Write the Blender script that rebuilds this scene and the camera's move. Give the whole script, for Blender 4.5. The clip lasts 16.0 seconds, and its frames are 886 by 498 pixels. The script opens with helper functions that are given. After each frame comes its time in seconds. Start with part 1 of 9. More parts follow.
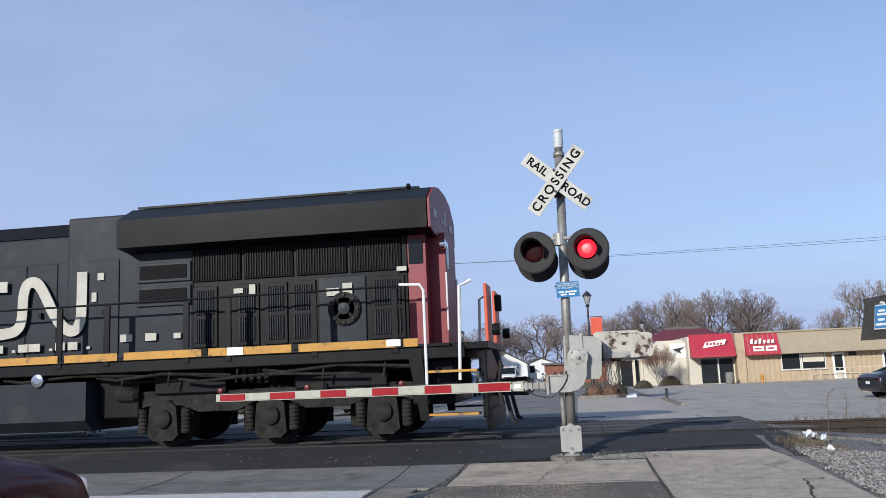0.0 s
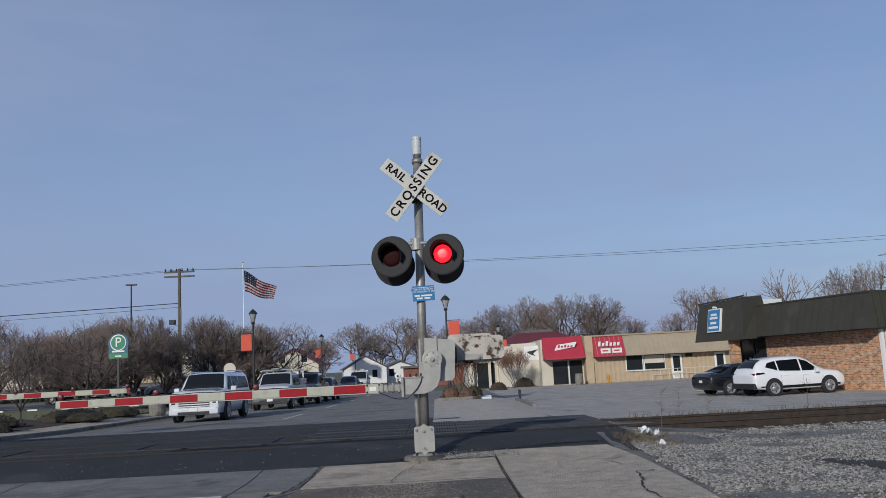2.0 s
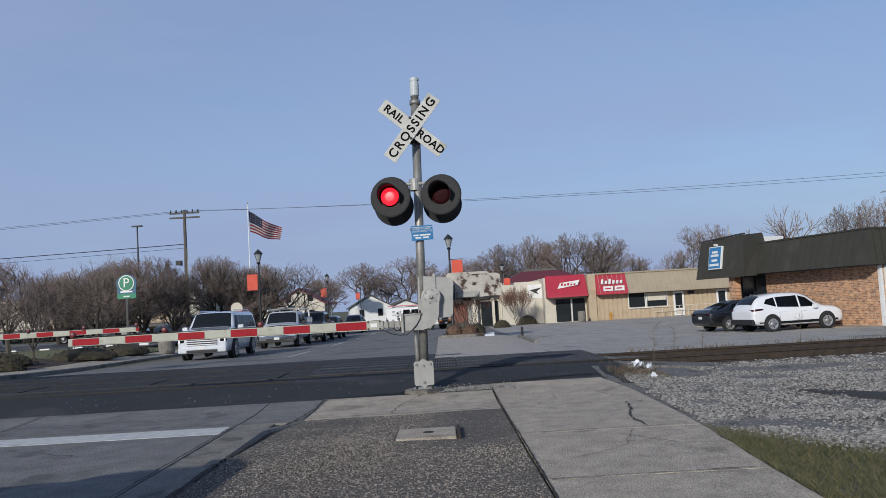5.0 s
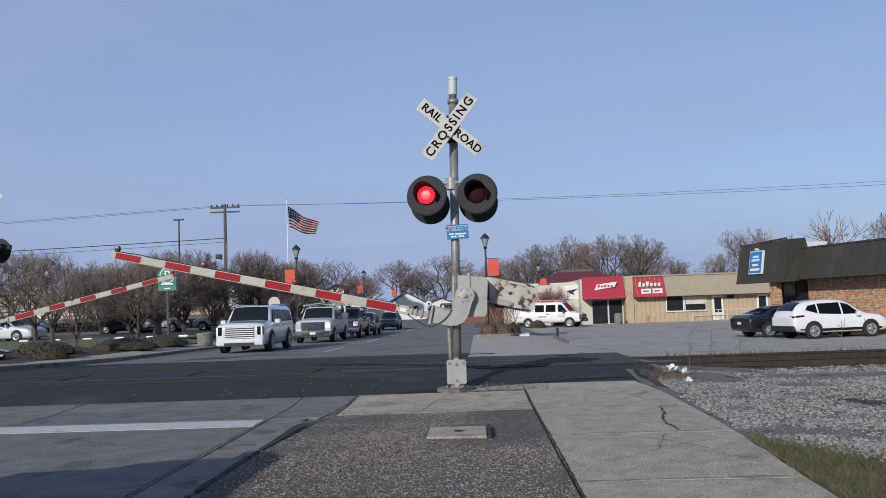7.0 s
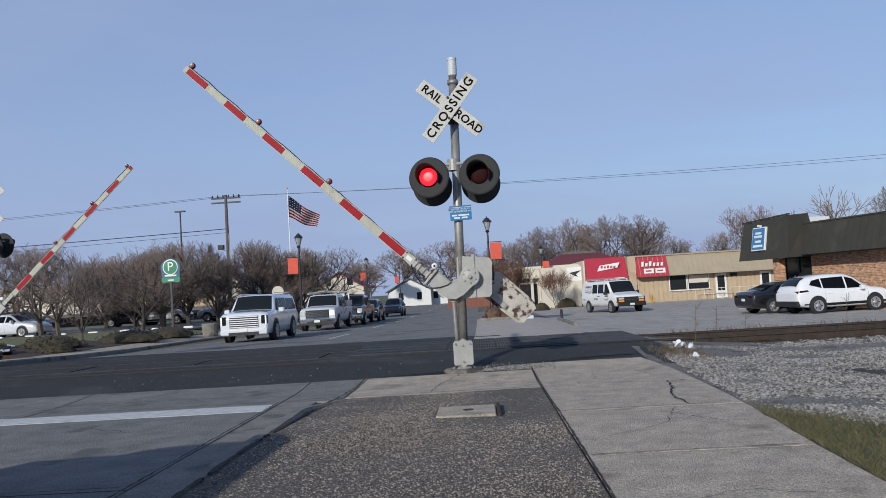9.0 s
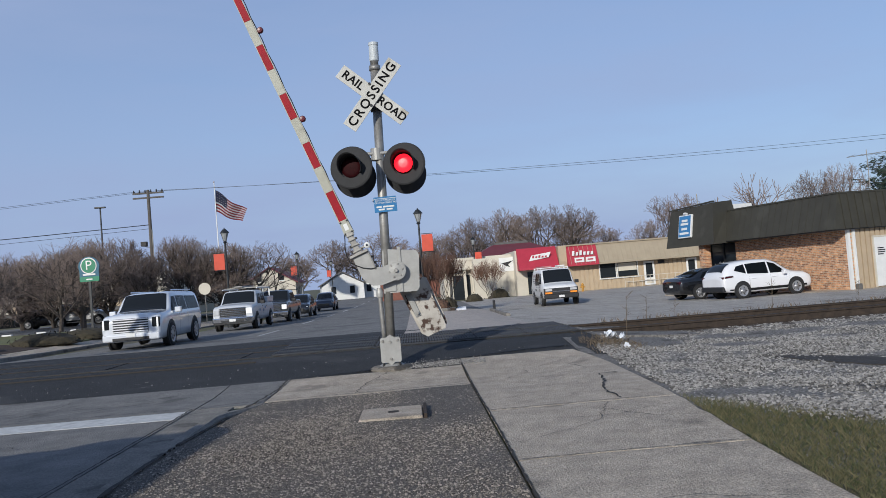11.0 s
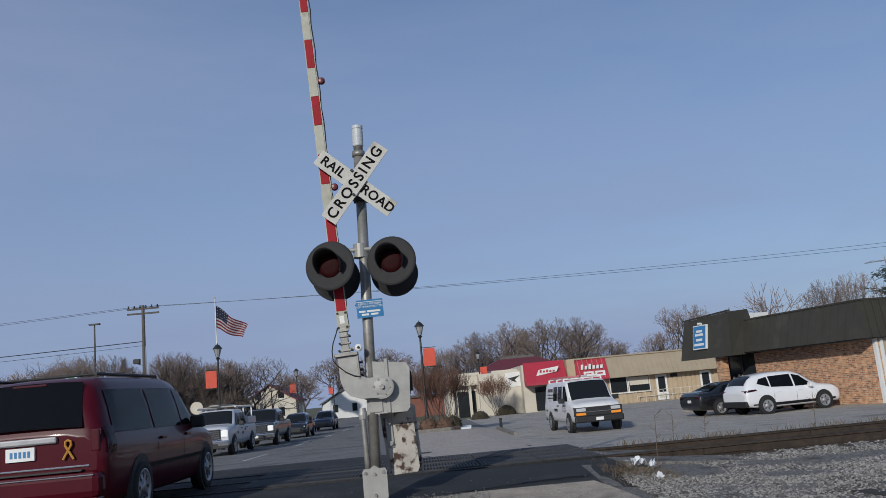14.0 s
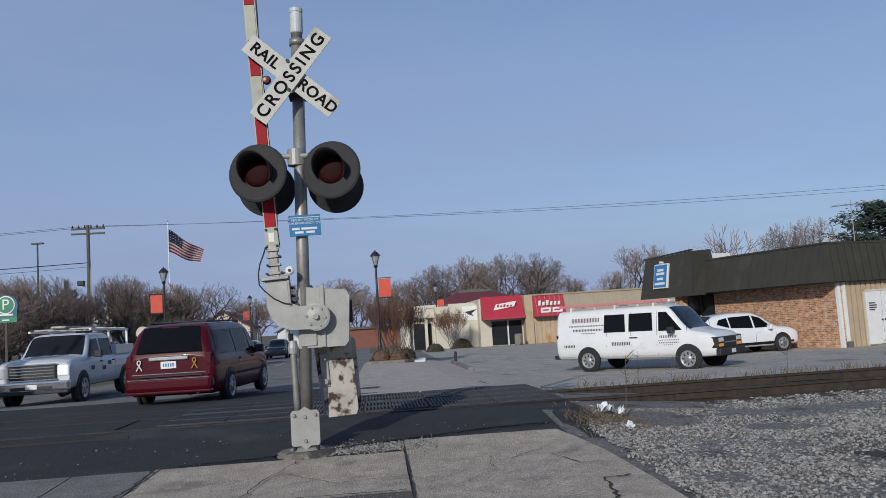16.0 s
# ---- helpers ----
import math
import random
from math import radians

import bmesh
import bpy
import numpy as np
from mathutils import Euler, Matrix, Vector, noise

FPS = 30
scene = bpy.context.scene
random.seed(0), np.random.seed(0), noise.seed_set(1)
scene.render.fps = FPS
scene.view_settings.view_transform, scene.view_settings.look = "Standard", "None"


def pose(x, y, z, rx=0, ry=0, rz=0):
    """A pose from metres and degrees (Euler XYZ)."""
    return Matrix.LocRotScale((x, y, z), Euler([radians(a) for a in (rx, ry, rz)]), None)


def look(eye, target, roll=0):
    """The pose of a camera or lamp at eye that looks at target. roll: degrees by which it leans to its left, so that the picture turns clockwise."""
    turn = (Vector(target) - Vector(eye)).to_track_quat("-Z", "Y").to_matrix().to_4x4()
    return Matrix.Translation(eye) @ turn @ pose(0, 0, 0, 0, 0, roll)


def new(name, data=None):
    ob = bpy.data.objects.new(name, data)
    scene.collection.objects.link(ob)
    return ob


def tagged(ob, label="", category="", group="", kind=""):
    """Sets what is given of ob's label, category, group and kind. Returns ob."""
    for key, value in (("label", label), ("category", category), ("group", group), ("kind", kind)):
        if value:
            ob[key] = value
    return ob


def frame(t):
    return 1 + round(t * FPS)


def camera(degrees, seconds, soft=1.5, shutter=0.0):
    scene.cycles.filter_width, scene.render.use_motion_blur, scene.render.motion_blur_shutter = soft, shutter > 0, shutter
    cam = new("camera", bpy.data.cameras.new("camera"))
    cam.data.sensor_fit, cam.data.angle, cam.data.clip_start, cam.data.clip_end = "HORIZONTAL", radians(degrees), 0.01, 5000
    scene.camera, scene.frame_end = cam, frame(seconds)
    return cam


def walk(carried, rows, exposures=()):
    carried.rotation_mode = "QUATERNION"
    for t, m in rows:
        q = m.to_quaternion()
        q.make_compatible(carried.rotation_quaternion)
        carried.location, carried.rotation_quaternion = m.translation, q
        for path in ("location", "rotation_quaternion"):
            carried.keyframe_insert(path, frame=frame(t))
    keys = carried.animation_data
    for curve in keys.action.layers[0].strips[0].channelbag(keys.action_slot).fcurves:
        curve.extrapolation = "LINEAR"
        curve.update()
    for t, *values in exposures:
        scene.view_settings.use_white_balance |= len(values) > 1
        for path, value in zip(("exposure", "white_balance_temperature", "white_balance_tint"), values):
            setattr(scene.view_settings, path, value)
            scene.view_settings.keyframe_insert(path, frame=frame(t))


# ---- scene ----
cam = camera(57.1, 16.0, soft=0.7)
PATH = [
    (0, (0.051, -0.089, 1.414), (-0.253, 1.866, 1.707), -2.5),
    (0.5, (0.084, -0.094, 1.413), (-0.178, 1.866, 1.716), -2.2),
    (1, (0.134, -0.215, 1.4), (0.087, 1.765, 1.683), -3.5),
    (1.5, (0.159, -0.194, 1.405), (0.13, 1.784, 1.695), -4.6),
    (2, (0.119, -0.241, 1.399), (0.153, 1.738, 1.684), -3.0),
    (2.5, (0.065, -0.305, 1.405), (0.159, 1.682, 1.61), -3.8),
    (3, (0.032, -0.386, 1.402), (0.125, 1.6, 1.62), -3.5),
    (3.5, (0.034, -0.417, 1.38), (0.122, 1.574, 1.543), -2.6),
    (4, (0.147, -0.477, 1.37), (0.221, 1.516, 1.518), -2.6),
    (4.5, (0.199, -0.509, 1.374), (0.305, 1.484, 1.51), -3.3),
    (5, (0.222, -0.513, 1.369), (0.236, 1.482, 1.507), -3.3),
    (7.5, (0.252, -0.554, 1.373), (0.16, 1.439, 1.512), -2.4),
    (8, (0.207, -0.612, 1.341), (0.077, 1.376, 1.52), -3.8),
    (8.5, (0.211, -0.588, 1.309), (0.102, 1.405, 1.438), -3.5),
    (11, (0.323, -0.046, 1.332), (0.402, 1.951, 1.405), -4.7),
    (11.5, (0.462, 0.112, 1.334), (0.632, 2.102, 1.438), -3.2),
    (12, (0.492, 0.439, 1.323), (0.688, 2.426, 1.433), -2.1),
    (12.5, (0.467, 0.738, 1.335), (0.602, 2.732, 1.39), -4.6),
    (13, (0.523, 1.318, 1.339), (0.645, 3.309, 1.487), -3.4),
    (13.5, (0.529, 1.44, 1.328), (0.458, 3.383, 1.798), -2.3),
    (14, (0.526, 1.721, 1.335), (0.616, 3.687, 1.688), -5.3),
    (14.5, (0.651, 2.079, 1.313), (0.753, 4.055, 1.607), -4.4),
    (15, (0.682, 2.394, 1.287), (0.692, 4.373, 1.576), 2.1),
    (15.5, (0.692, 2.856, 1.334), (0.971, 4.827, 1.519), -3.6),
    (16, (0.711, 3.224, 1.348), (0.885, 5.208, 1.532), -3.6),
]
walk(cam, [(t, look(eye, target, roll)) for t, eye, target, roll in PATH],
     exposures=[(t, stops, 6100, 10) for t, stops in ((0, 0.46), (0.3, 0.28), (0.5, 0.1), (0.8, -0.06), (1.0, -0.12), (1.5, -0.12), (2.2, -0.15), (3.5, -0.1), (5, 0.02), (7.5, 0.12), (8.0, 0.02), (8.6, 0.12), (11, 0.13), (12, 0.08), (13, 0.2), (13.5, -0.2), (14.4, -0.22), (15.2, -0.08), (16, -0.08))])

# ---- world, sun ----
SUN = Vector((-1.05, -2.25, 1.0)).normalized()
world = bpy.data.worlds.new("world")
scene.world = world
world.use_nodes = True
wn = world.node_tree.nodes
wl = world.node_tree.links
sky = wn.new("ShaderNodeTexSky")
sky.sky_type = "NISHITA"
sky.sun_disc = False
sky.sun_elevation = math.asin(SUN.z)
sky.sun_rotation = math.atan2(SUN.x, SUN.y)
sky.air_density, sky.dust_density, sky.ozone_density = 1.0, 0.6, 3.5
bg = wn["Background"]
bg.inputs["Strength"].default_value = 0.112
# thin high haze: pale towards the horizon, with faint streaks of cloud
tcw = wn.new("ShaderNodeTexCoord")
sep = wn.new("ShaderNodeSeparateXYZ")
wl.new(tcw.outputs["Generated"], sep.inputs[0])
low = wn.new("ShaderNodeMapRange")
low.inputs["From Min"].default_value, low.inputs["From Max"].default_value = 0.0, 0.55
low.inputs["To Min"].default_value, low.inputs["To Max"].default_value = 0.80, 0.10
wl.new(sep.outputs["Z"], low.inputs["Value"])
mpw = wn.new("ShaderNodeMapping")
mpw.inputs["Scale"].default_value, mpw.inputs["Rotation"].default_value = (0.8, 1.6, 4.0), (0.2, 0.35, 0.5)
wl.new(tcw.outputs["Generated"], mpw.inputs["Vector"])
cl = wn.new("ShaderNodeTexNoise")
cl.inputs["Scale"].default_value, cl.inputs["Detail"].default_value, cl.inputs["Roughness"].default_value = 1.6, 5, 0.55
wl.new(mpw.outputs[0], cl.inputs["Vector"])
clr = wn.new("ShaderNodeMapRange")
clr.inputs["From Min"].default_value, clr.inputs["From Max"].default_value = 0.38, 0.72
clr.inputs["To Min"].default_value, clr.inputs["To Max"].default_value = 0.0, 0.36
wl.new(cl.outputs[0], clr.inputs["Value"])
addf = wn.new("ShaderNodeMath")
addf.operation = "ADD"
wl.new(low.outputs[0], addf.inputs[0])
wl.new(clr.outputs[0], addf.inputs[1])
sunward = wn.new("ShaderNodeMapRange")
sunward.inputs["From Min"].default_value, sunward.inputs["From Max"].default_value = -1.0, 1.0
sunward.inputs["To Min"].default_value, sunward.inputs["To Max"].default_value = 0.30, -0.22
wl.new(sep.outputs["X"], sunward.inputs["Value"])
addg = wn.new("ShaderNodeMath")
addg.operation, addg.use_clamp = "ADD", True
wl.new(addf.outputs[0], addg.inputs[0])
wl.new(sunward.outputs[0], addg.inputs[1])
hz = wn.new("ShaderNodeMix")
hz.data_type = "RGBA"
wl.new(addg.outputs[0], hz.inputs["Factor"])
wl.new(sky.outputs[0], hz.inputs["A"])
hz.inputs["B"].default_value = (2.85, 3.45, 5.0, 1)
wl.new(hz.outputs["Result"], bg.inputs["Color"])
sun = new("sun", bpy.data.lights.new("sun", "SUN"))
sun.data.energy, sun.data.angle, sun.data.color = 3.3, radians(0.8), (1.0, 0.93, 0.80)
sun.matrix_world = look(SUN * 50, (0, 0, 0))


# ---- helpers of this scene ----
def part(name, bm, material, parent=None, label="", smooth=False):
    me = bpy.data.meshes.new(name)
    bm.normal_update()
    bm.to_mesh(me)
    bm.free()
    if smooth:
        for p in me.polygons:
            p.use_smooth = True
    me.materials.append(material)
    ob = new(name, me)
    ob.parent = parent
    if label:
        ob["label"] = label
    return ob


def share(name, ob, parent, m):
    o = new(name, ob.data)
    o.parent = parent
    o.matrix_basis = m
    return o


def thing(name, label, category, m=None, group="", kind=""):
    e = new(name)
    e.empty_display_size = 0.2
    if m is not None:
        e.matrix_basis = m
    return tagged(e, label, category, group, kind)


def box(bm, x0, x1, y0, y1, z0, z1, bevel=0.0, m=None):
    r = bmesh.ops.create_cube(bm, size=1)
    vs = r["verts"]
    for v in vs:
        v.co = Vector(((x0 + x1) / 2 + v.co.x * (x1 - x0), (y0 + y1) / 2 + v.co.y * (y1 - y0), (z0 + z1) / 2 + v.co.z * (z1 - z0)))
    if bevel > 0:
        es = list({e for v in vs for e in v.link_edges})
        r = bmesh.ops.bevel(bm, geom=es, offset=bevel, segments=2, affect="EDGES", profile=0.5)
        vs = list({v for f in r["faces"] for v in f.verts} | {v for v in vs if v.is_valid})
    if m is not None:
        bmesh.ops.transform(bm, matrix=m, verts=vs)
    return bm


def B(x0, x1, y0, y1, z0, z1, bevel=0.0, m=None):
    return box(bmesh.new(), x0, x1, y0, y1, z0, z1, bevel, m)


def rod(bm, a, b, r0, r1=None, n=12):
    """A tapered round bar from a to b."""
    a, b = Vector(a), Vector(b)
    r1 = r0 if r1 is None else r1
    q = (b - a).to_track_quat("Z", "Y")
    rings = []
    for p, r in ((a, r0), (b, r1)):
        rings.append([bm.verts.new(p + q @ Vector((r * math.cos(2 * math.pi * i / n), r * math.sin(2 * math.pi * i / n), 0))) for i in range(n)])
    for i in range(n):
        j = (i + 1) % n
        bm.faces.new((rings[0][i], rings[0][j], rings[1][j], rings[1][i]))
    bm.faces.new(rings[0][::-1])
    bm.faces.new(rings[1])
    return bm


def R(a, b, r0, r1=None, n=12):
    return rod(bmesh.new(), a, b, r0, r1, n)


def pipe(bm, pts, r, n=8):
    """A bent round bar through the points, in one skin."""
    pts = [Vector(p) for p in pts]
    rings = []
    for i, p in enumerate(pts):
        d = (pts[min(i + 1, len(pts) - 1)] - pts[max(0, i - 1)]).normalized()
        q = d.to_track_quat("Z", "Y")
        rings.append([bm.verts.new(p + q @ Vector((r * math.cos(2 * math.pi * k / n), r * math.sin(2 * math.pi * k / n), 0))) for k in range(n)])
    for A, C in zip(rings, rings[1:]):
        o = min(range(n), key=lambda s: sum((A[i].co - C[(i + s) % n].co).length for i in range(n)))
        for i in range(n):
            j = (i + 1) % n
            bm.faces.new((A[i], A[j], C[(j + o) % n], C[(i + o) % n]))
    bm.faces.new(rings[0][::-1])
    bm.faces.new(rings[-1])
    bmesh.ops.recalc_face_normals(bm, faces=bm.faces)
    return bm


def lathe(bm, prof, n=20, m=None):
    """A body of revolution about z from (radius, z) pairs."""
    rings = []
    for r, z in prof:
        rings.append([bm.verts.new((r * math.cos(2 * math.pi * i / n), r * math.sin(2 * math.pi * i / n), z)) for i in range(n)])
    for A, C in zip(rings, rings[1:]):
        for i in range(n):
            j = (i + 1) % n
            bm.faces.new((A[i], A[j], C[j], C[i]))
    if prof[0][0] > 1e-4:
        bm.faces.new(rings[0][::-1])
    if prof[-1][0] > 1e-4:
        bm.faces.new(rings[-1])
    if m is not None:
        bmesh.ops.transform(bm, matrix=m, verts=[v for r in rings for v in r])
    return bm


def prism(bm, outline, d0, d1, m=None):
    """The outline (x, z) pushed through from y = d0 to y = d1."""
    A = [bm.verts.new((x, d0, z)) for x, z in outline]
    C = [bm.verts.new((x, d1, z)) for x, z in outline]
    n = len(outline)
    bm.faces.new(A)
    bm.faces.new(C[::-1])
    for i in range(n):
        j = (i + 1) % n
        bm.faces.new((A[j], A[i], C[i], C[j]))
    if m is not None:
        bmesh.ops.transform(bm, matrix=m, verts=A + C)
    bmesh.ops.recalc_face_normals(bm, faces=bm.faces)
    return bm


def text_bm(body, size, depth=0.004, spacing=1.0, bold=0.0):
    """Letters as a mesh in the xz plane, facing -y, centred."""
    cu = bpy.data.curves.new("letters", "FONT")
    cu.body, cu.size, cu.align_x, cu.align_y, cu.extrude, cu.space_character = body, size, "CENTER", "CENTER", depth / 2, spacing
    cu.offset = bold
    ob = bpy.data.objects.new("letters", cu)
    scene.collection.objects.link(ob)
    me = bpy.data.meshes.new_from_object(ob.evaluated_get(bpy.context.evaluated_depsgraph_get()))
    bpy.data.objects.remove(ob)
    bm = bmesh.new()
    bm.from_mesh(me)
    bmesh.ops.transform(bm, matrix=pose(0, 0, 0, 90), verts=bm.verts)
    return bm


def battens(x0, x1, y, z0, z1, step, w=0.03, d=0.03, bm=None):
    bm = bm or bmesh.new()
    x = x0
    while x < x1:
        box(bm, x, x + w, y - d, y, z0, z1)
        x += step
    return bm


def lerp(tab, y):
    if y <= tab[0][0]:
        return tab[0][1]
    for (a, za), (b, zb) in zip(tab, tab[1:]):
        if y <= b:
            return za + (zb - za) * (y - a) / (b - a)
    return tab[-1][1]


def sstep(a, b, x):
    t = min(1, max(0, (x - a) / (b - a)))
    return t * t * (3 - 2 * t)


G_ROAD = [(11, 0), (12, 0.05), (13.7, 0.2), (17.3, 0.2), (20, 0.08), (26, -0.14), (38, -0.32), (60, -0.6), (81, -0.73), (120, -0.75)]
G_LOT = [(11.5, 0), (13.2, 0.0), (13.75, 0.05), (16.7, 0.05), (17.6, -0.05), (19, -0.12), (22, -0.35), (30, -0.55), (42, -0.65), (60, -0.75)]


G_LEFT = [(11, 0), (12, 0.05), (13.7, 0.2), (17.3, 0.2), (20, 0.1), (30, 0.05), (60, 0.05), (100, -0.2), (150, -0.75)]


def g(x, y):
    """The height of the ground."""
    w = sstep(3.1, 4.2, x) if y < 18 else sstep(2.4, 5.0, x)
    v = sstep(-12.3, -17, x)
    return lerp(G_ROAD, y) * (1 - w) * (1 - v) + lerp(G_LOT, y) * w + lerp(G_LEFT, y) * v


# ---- materials ----
def mat(name, c1, c2=None, rough=0.8, metal=0.0, scale=6.0, bump=0.0, bump_scale=60.0, spots=None, spot_scale=1.5, spot_at=0.6, per_piece=0.0, emit=None, coat=0.0, stretch=None, spec=0.5, fine=0.0, fine_scale=70.0):
    """A surface of two colours in cloudy grain, with larger stains and fine relief."""
    m = bpy.data.materials.new(name)
    m.use_nodes = True
    n, l = m.node_tree.nodes, m.node_tree.links
    b = n["Principled BSDF"]
    b.inputs["Roughness"].default_value, b.inputs["Metallic"].default_value = rough, metal
    b.inputs["Specular IOR Level"].default_value = spec
    if coat:
        b.inputs["Coat Weight"].default_value, b.inputs["Coat Roughness"].default_value = coat, 0.05
    tc = n.new("ShaderNodeTexCoord")
    co = tc.outputs["Object"]
    if stretch:
        mp = n.new("ShaderNodeMapping")
        mp.inputs["Scale"].default_value = stretch
        l.new(co, mp.inputs["Vector"])
        co = mp.outputs[0]
    c2 = c2 or tuple(x * 0.82 for x in c1)
    nz = n.new("ShaderNodeTexNoise")
    nz.inputs["Scale"].default_value, nz.inputs["Detail"].default_value, nz.inputs["Roughness"].default_value = scale, 6, 0.65
    l.new(co, nz.inputs["Vector"])
    ramp = n.new("ShaderNodeValToRGB")
    ramp.color_ramp.elements[0].position, ramp.color_ramp.elements[1].position = 0.32, 0.68
    ramp.color_ramp.elements[0].color, ramp.color_ramp.elements[1].color = (*c2, 1), (*c1, 1)
    l.new(nz.outputs[0], ramp.inputs[0])
    col = ramp.outputs[0]
    if spots:
        n2 = n.new("ShaderNodeTexNoise")
        n2.inputs["Scale"].default_value, n2.inputs["Detail"].default_value = spot_scale, 5
        l.new(co, n2.inputs["Vector"])
        r2 = n.new("ShaderNodeValToRGB")
        r2.color_ramp.elements[0].position, r2.color_ramp.elements[1].position = spot_at, spot_at + 0.08
        l.new(n2.outputs[0], r2.inputs[0])
        mx = n.new("ShaderNodeMix")
        mx.data_type = "RGBA"
        l.new(r2.outputs[0], mx.inputs["Factor"])
        l.new(col, mx.inputs["A"])
        mx.inputs["B"].default_value = (*spots, 1)
        col = mx.outputs["Result"]
    if fine:
        n4 = n.new("ShaderNodeTexNoise")
        n4.inputs["Scale"].default_value, n4.inputs["Detail"].default_value, n4.inputs["Roughness"].default_value = fine_scale, 3, 0.7
        l.new(co, n4.inputs["Vector"])
        m4 = n.new("ShaderNodeMapRange")
        m4.inputs["From Min"].default_value, m4.inputs["From Max"].default_value = 0.33, 0.67
        m4.inputs["To Min"].default_value, m4.inputs["To Max"].default_value = 1 - fine, 1 + fine
        l.new(n4.outputs[0], m4.inputs["Value"])
        h4 = n.new("ShaderNodeHueSaturation")
        l.new(m4.outputs[0], h4.inputs["Value"])
        l.new(col, h4.inputs["Color"])
        col = h4.outputs[0]
    if per_piece:
        oi = n.new("ShaderNodeObjectInfo")
        hs = n.new("ShaderNodeHueSaturation")
        mr = n.new("ShaderNodeMapRange")
        mr.inputs["To Min"].default_value, mr.inputs["To Max"].default_value = 1 - per_piece, 1 + per_piece
        l.new(oi.outputs["Random"], mr.inputs["Value"])
        l.new(mr.outputs[0], hs.inputs["Value"])
        l.new(col, hs.inputs["Color"])
        col = hs.outputs[0]
    l.new(col, b.inputs["Base Color"])
    if bump:
        n3 = n.new("ShaderNodeTexNoise")
        n3.inputs["Scale"].default_value, n3.inputs["Detail"].default_value = bump_scale, 4
        l.new(co, n3.inputs["Vector"])
        bp = n.new("ShaderNodeBump")
        bp.inputs["Strength"].default_value, bp.inputs["Distance"].default_value = bump, 0.02
        l.new(n3.outputs[0], bp.inputs["Height"])
        l.new(bp.outputs[0], b.inputs["Normal"])
    if emit:
        b.inputs["Emission Color"].default_value, b.inputs["Emission Strength"].default_value = (*emit[:3], 1), emit[3]
    return m


def glass_mat(name, c, rough=0.03):
    m = mat(name, c, c, rough=rough, scale=1.0)
    b = m.node_tree.nodes["Principled BSDF"]
    b.inputs["Specular IOR Level"].default_value = 0.3
    return m


M_EARTH = mat("earth", (0.13, 0.115, 0.07), (0.09, 0.08, 0.05), 0.95, scale=1.3, bump=0.5, spots=(0.10, 0.11, 0.045), spot_scale=0.4, spot_at=0.5)
M_ASPH_NEW = mat("fresh_asphalt", (0.024, 0.0245, 0.026), (0.014, 0.0145, 0.016), 0.88, scale=2.2, bump=0.6, bump_scale=120, spots=(0.040, 0.039, 0.039), spot_scale=0.7, spot_at=0.56, fine=0.4, fine_scale=45)
M_LOT = mat("car_park_asphalt", (0.42, 0.388, 0.345), (0.28, 0.26, 0.232), 0.9, scale=1.1, bump=0.6, bump_scale=60, spots=(0.20, 0.185, 0.165), spot_scale=0.45, spot_at=0.6, fine=0.35, fine_scale=14)
M_ASPH_OLD = mat("worn_asphalt", (0.21, 0.203, 0.192), (0.13, 0.126, 0.12), 0.9, scale=1.5, bump=0.6, bump_scale=60, spots=(0.11, 0.106, 0.102), spot_scale=0.4, spot_at=0.57, fine=0.3, fine_scale=16)
M_CONC = mat("walk_concrete", (0.48, 0.41, 0.325), (0.32, 0.272, 0.215), 0.92, scale=4.0, bump=0.8, bump_scale=70, spots=(0.24, 0.205, 0.162), spot_scale=1.1, spot_at=0.59, fine=0.42, fine_scale=60)
M_CONC_ROAD = mat("road_concrete", (0.215, 0.207, 0.194), (0.125, 0.122, 0.117), 0.92, scale=2.4, bump=0.7, bump_scale=60, spots=(0.10, 0.097, 0.093), spot_scale=1.2, spot_at=0.6, fine=0.38, fine_scale=48)
M_KERB = mat("kerb_concrete", (0.24, 0.222, 0.195), (0.15, 0.14, 0.124), 0.92, scale=3, bump=0.6, bump_scale=50, spots=(0.10, 0.093, 0.083), spot_scale=2, spot_at=0.56, fine=0.35, fine_scale=50)
M_AGG = mat("exposed_aggregate", (0.15, 0.13, 0.11), (0.045, 0.039, 0.034), 0.95, scale=50, bump=1.0, bump_scale=60, spots=(0.30, 0.27, 0.235), spot_scale=60, spot_at=0.6)
M_GRAVEL = mat("ballast_bed", (0.25, 0.235, 0.22), (0.045, 0.042, 0.039), 0.95, scale=26, bump=1.0, bump_scale=30, spots=(0.075, 0.068, 0.06), spot_scale=2.0, spot_at=0.56)
M_JOINT = mat("dark_joint", (0.035, 0.03, 0.026), None, 0.95, scale=20)
M_PAINT_W = mat("road_paint", (0.60, 0.60, 0.58), (0.40, 0.40, 0.39), 0.8, scale=9, spots=(0.30, 0.30, 0.30), spot_scale=5, spot_at=0.6)
M_RUST = mat("rusty_steel", (0.060, 0.043, 0.031), (0.026, 0.019, 0.015), 0.85, metal=0.2, scale=8, bump=0.3)
M_RAILTOP = mat("rail_head_steel", (0.06, 0.058, 0.056), (0.035, 0.033, 0.03), 0.6, metal=1.0, scale=5)
M_TIE = mat("creosote_timber", (0.07, 0.05, 0.035), (0.035, 0.025, 0.018), 0.9, scale=5, bump=0.5, stretch=(1, 6, 6))
M_RUBBER = mat("crossing_rubber", (0.075, 0.076, 0.08), (0.04, 0.04, 0.043), 0.7, scale=8, bump=0.2)
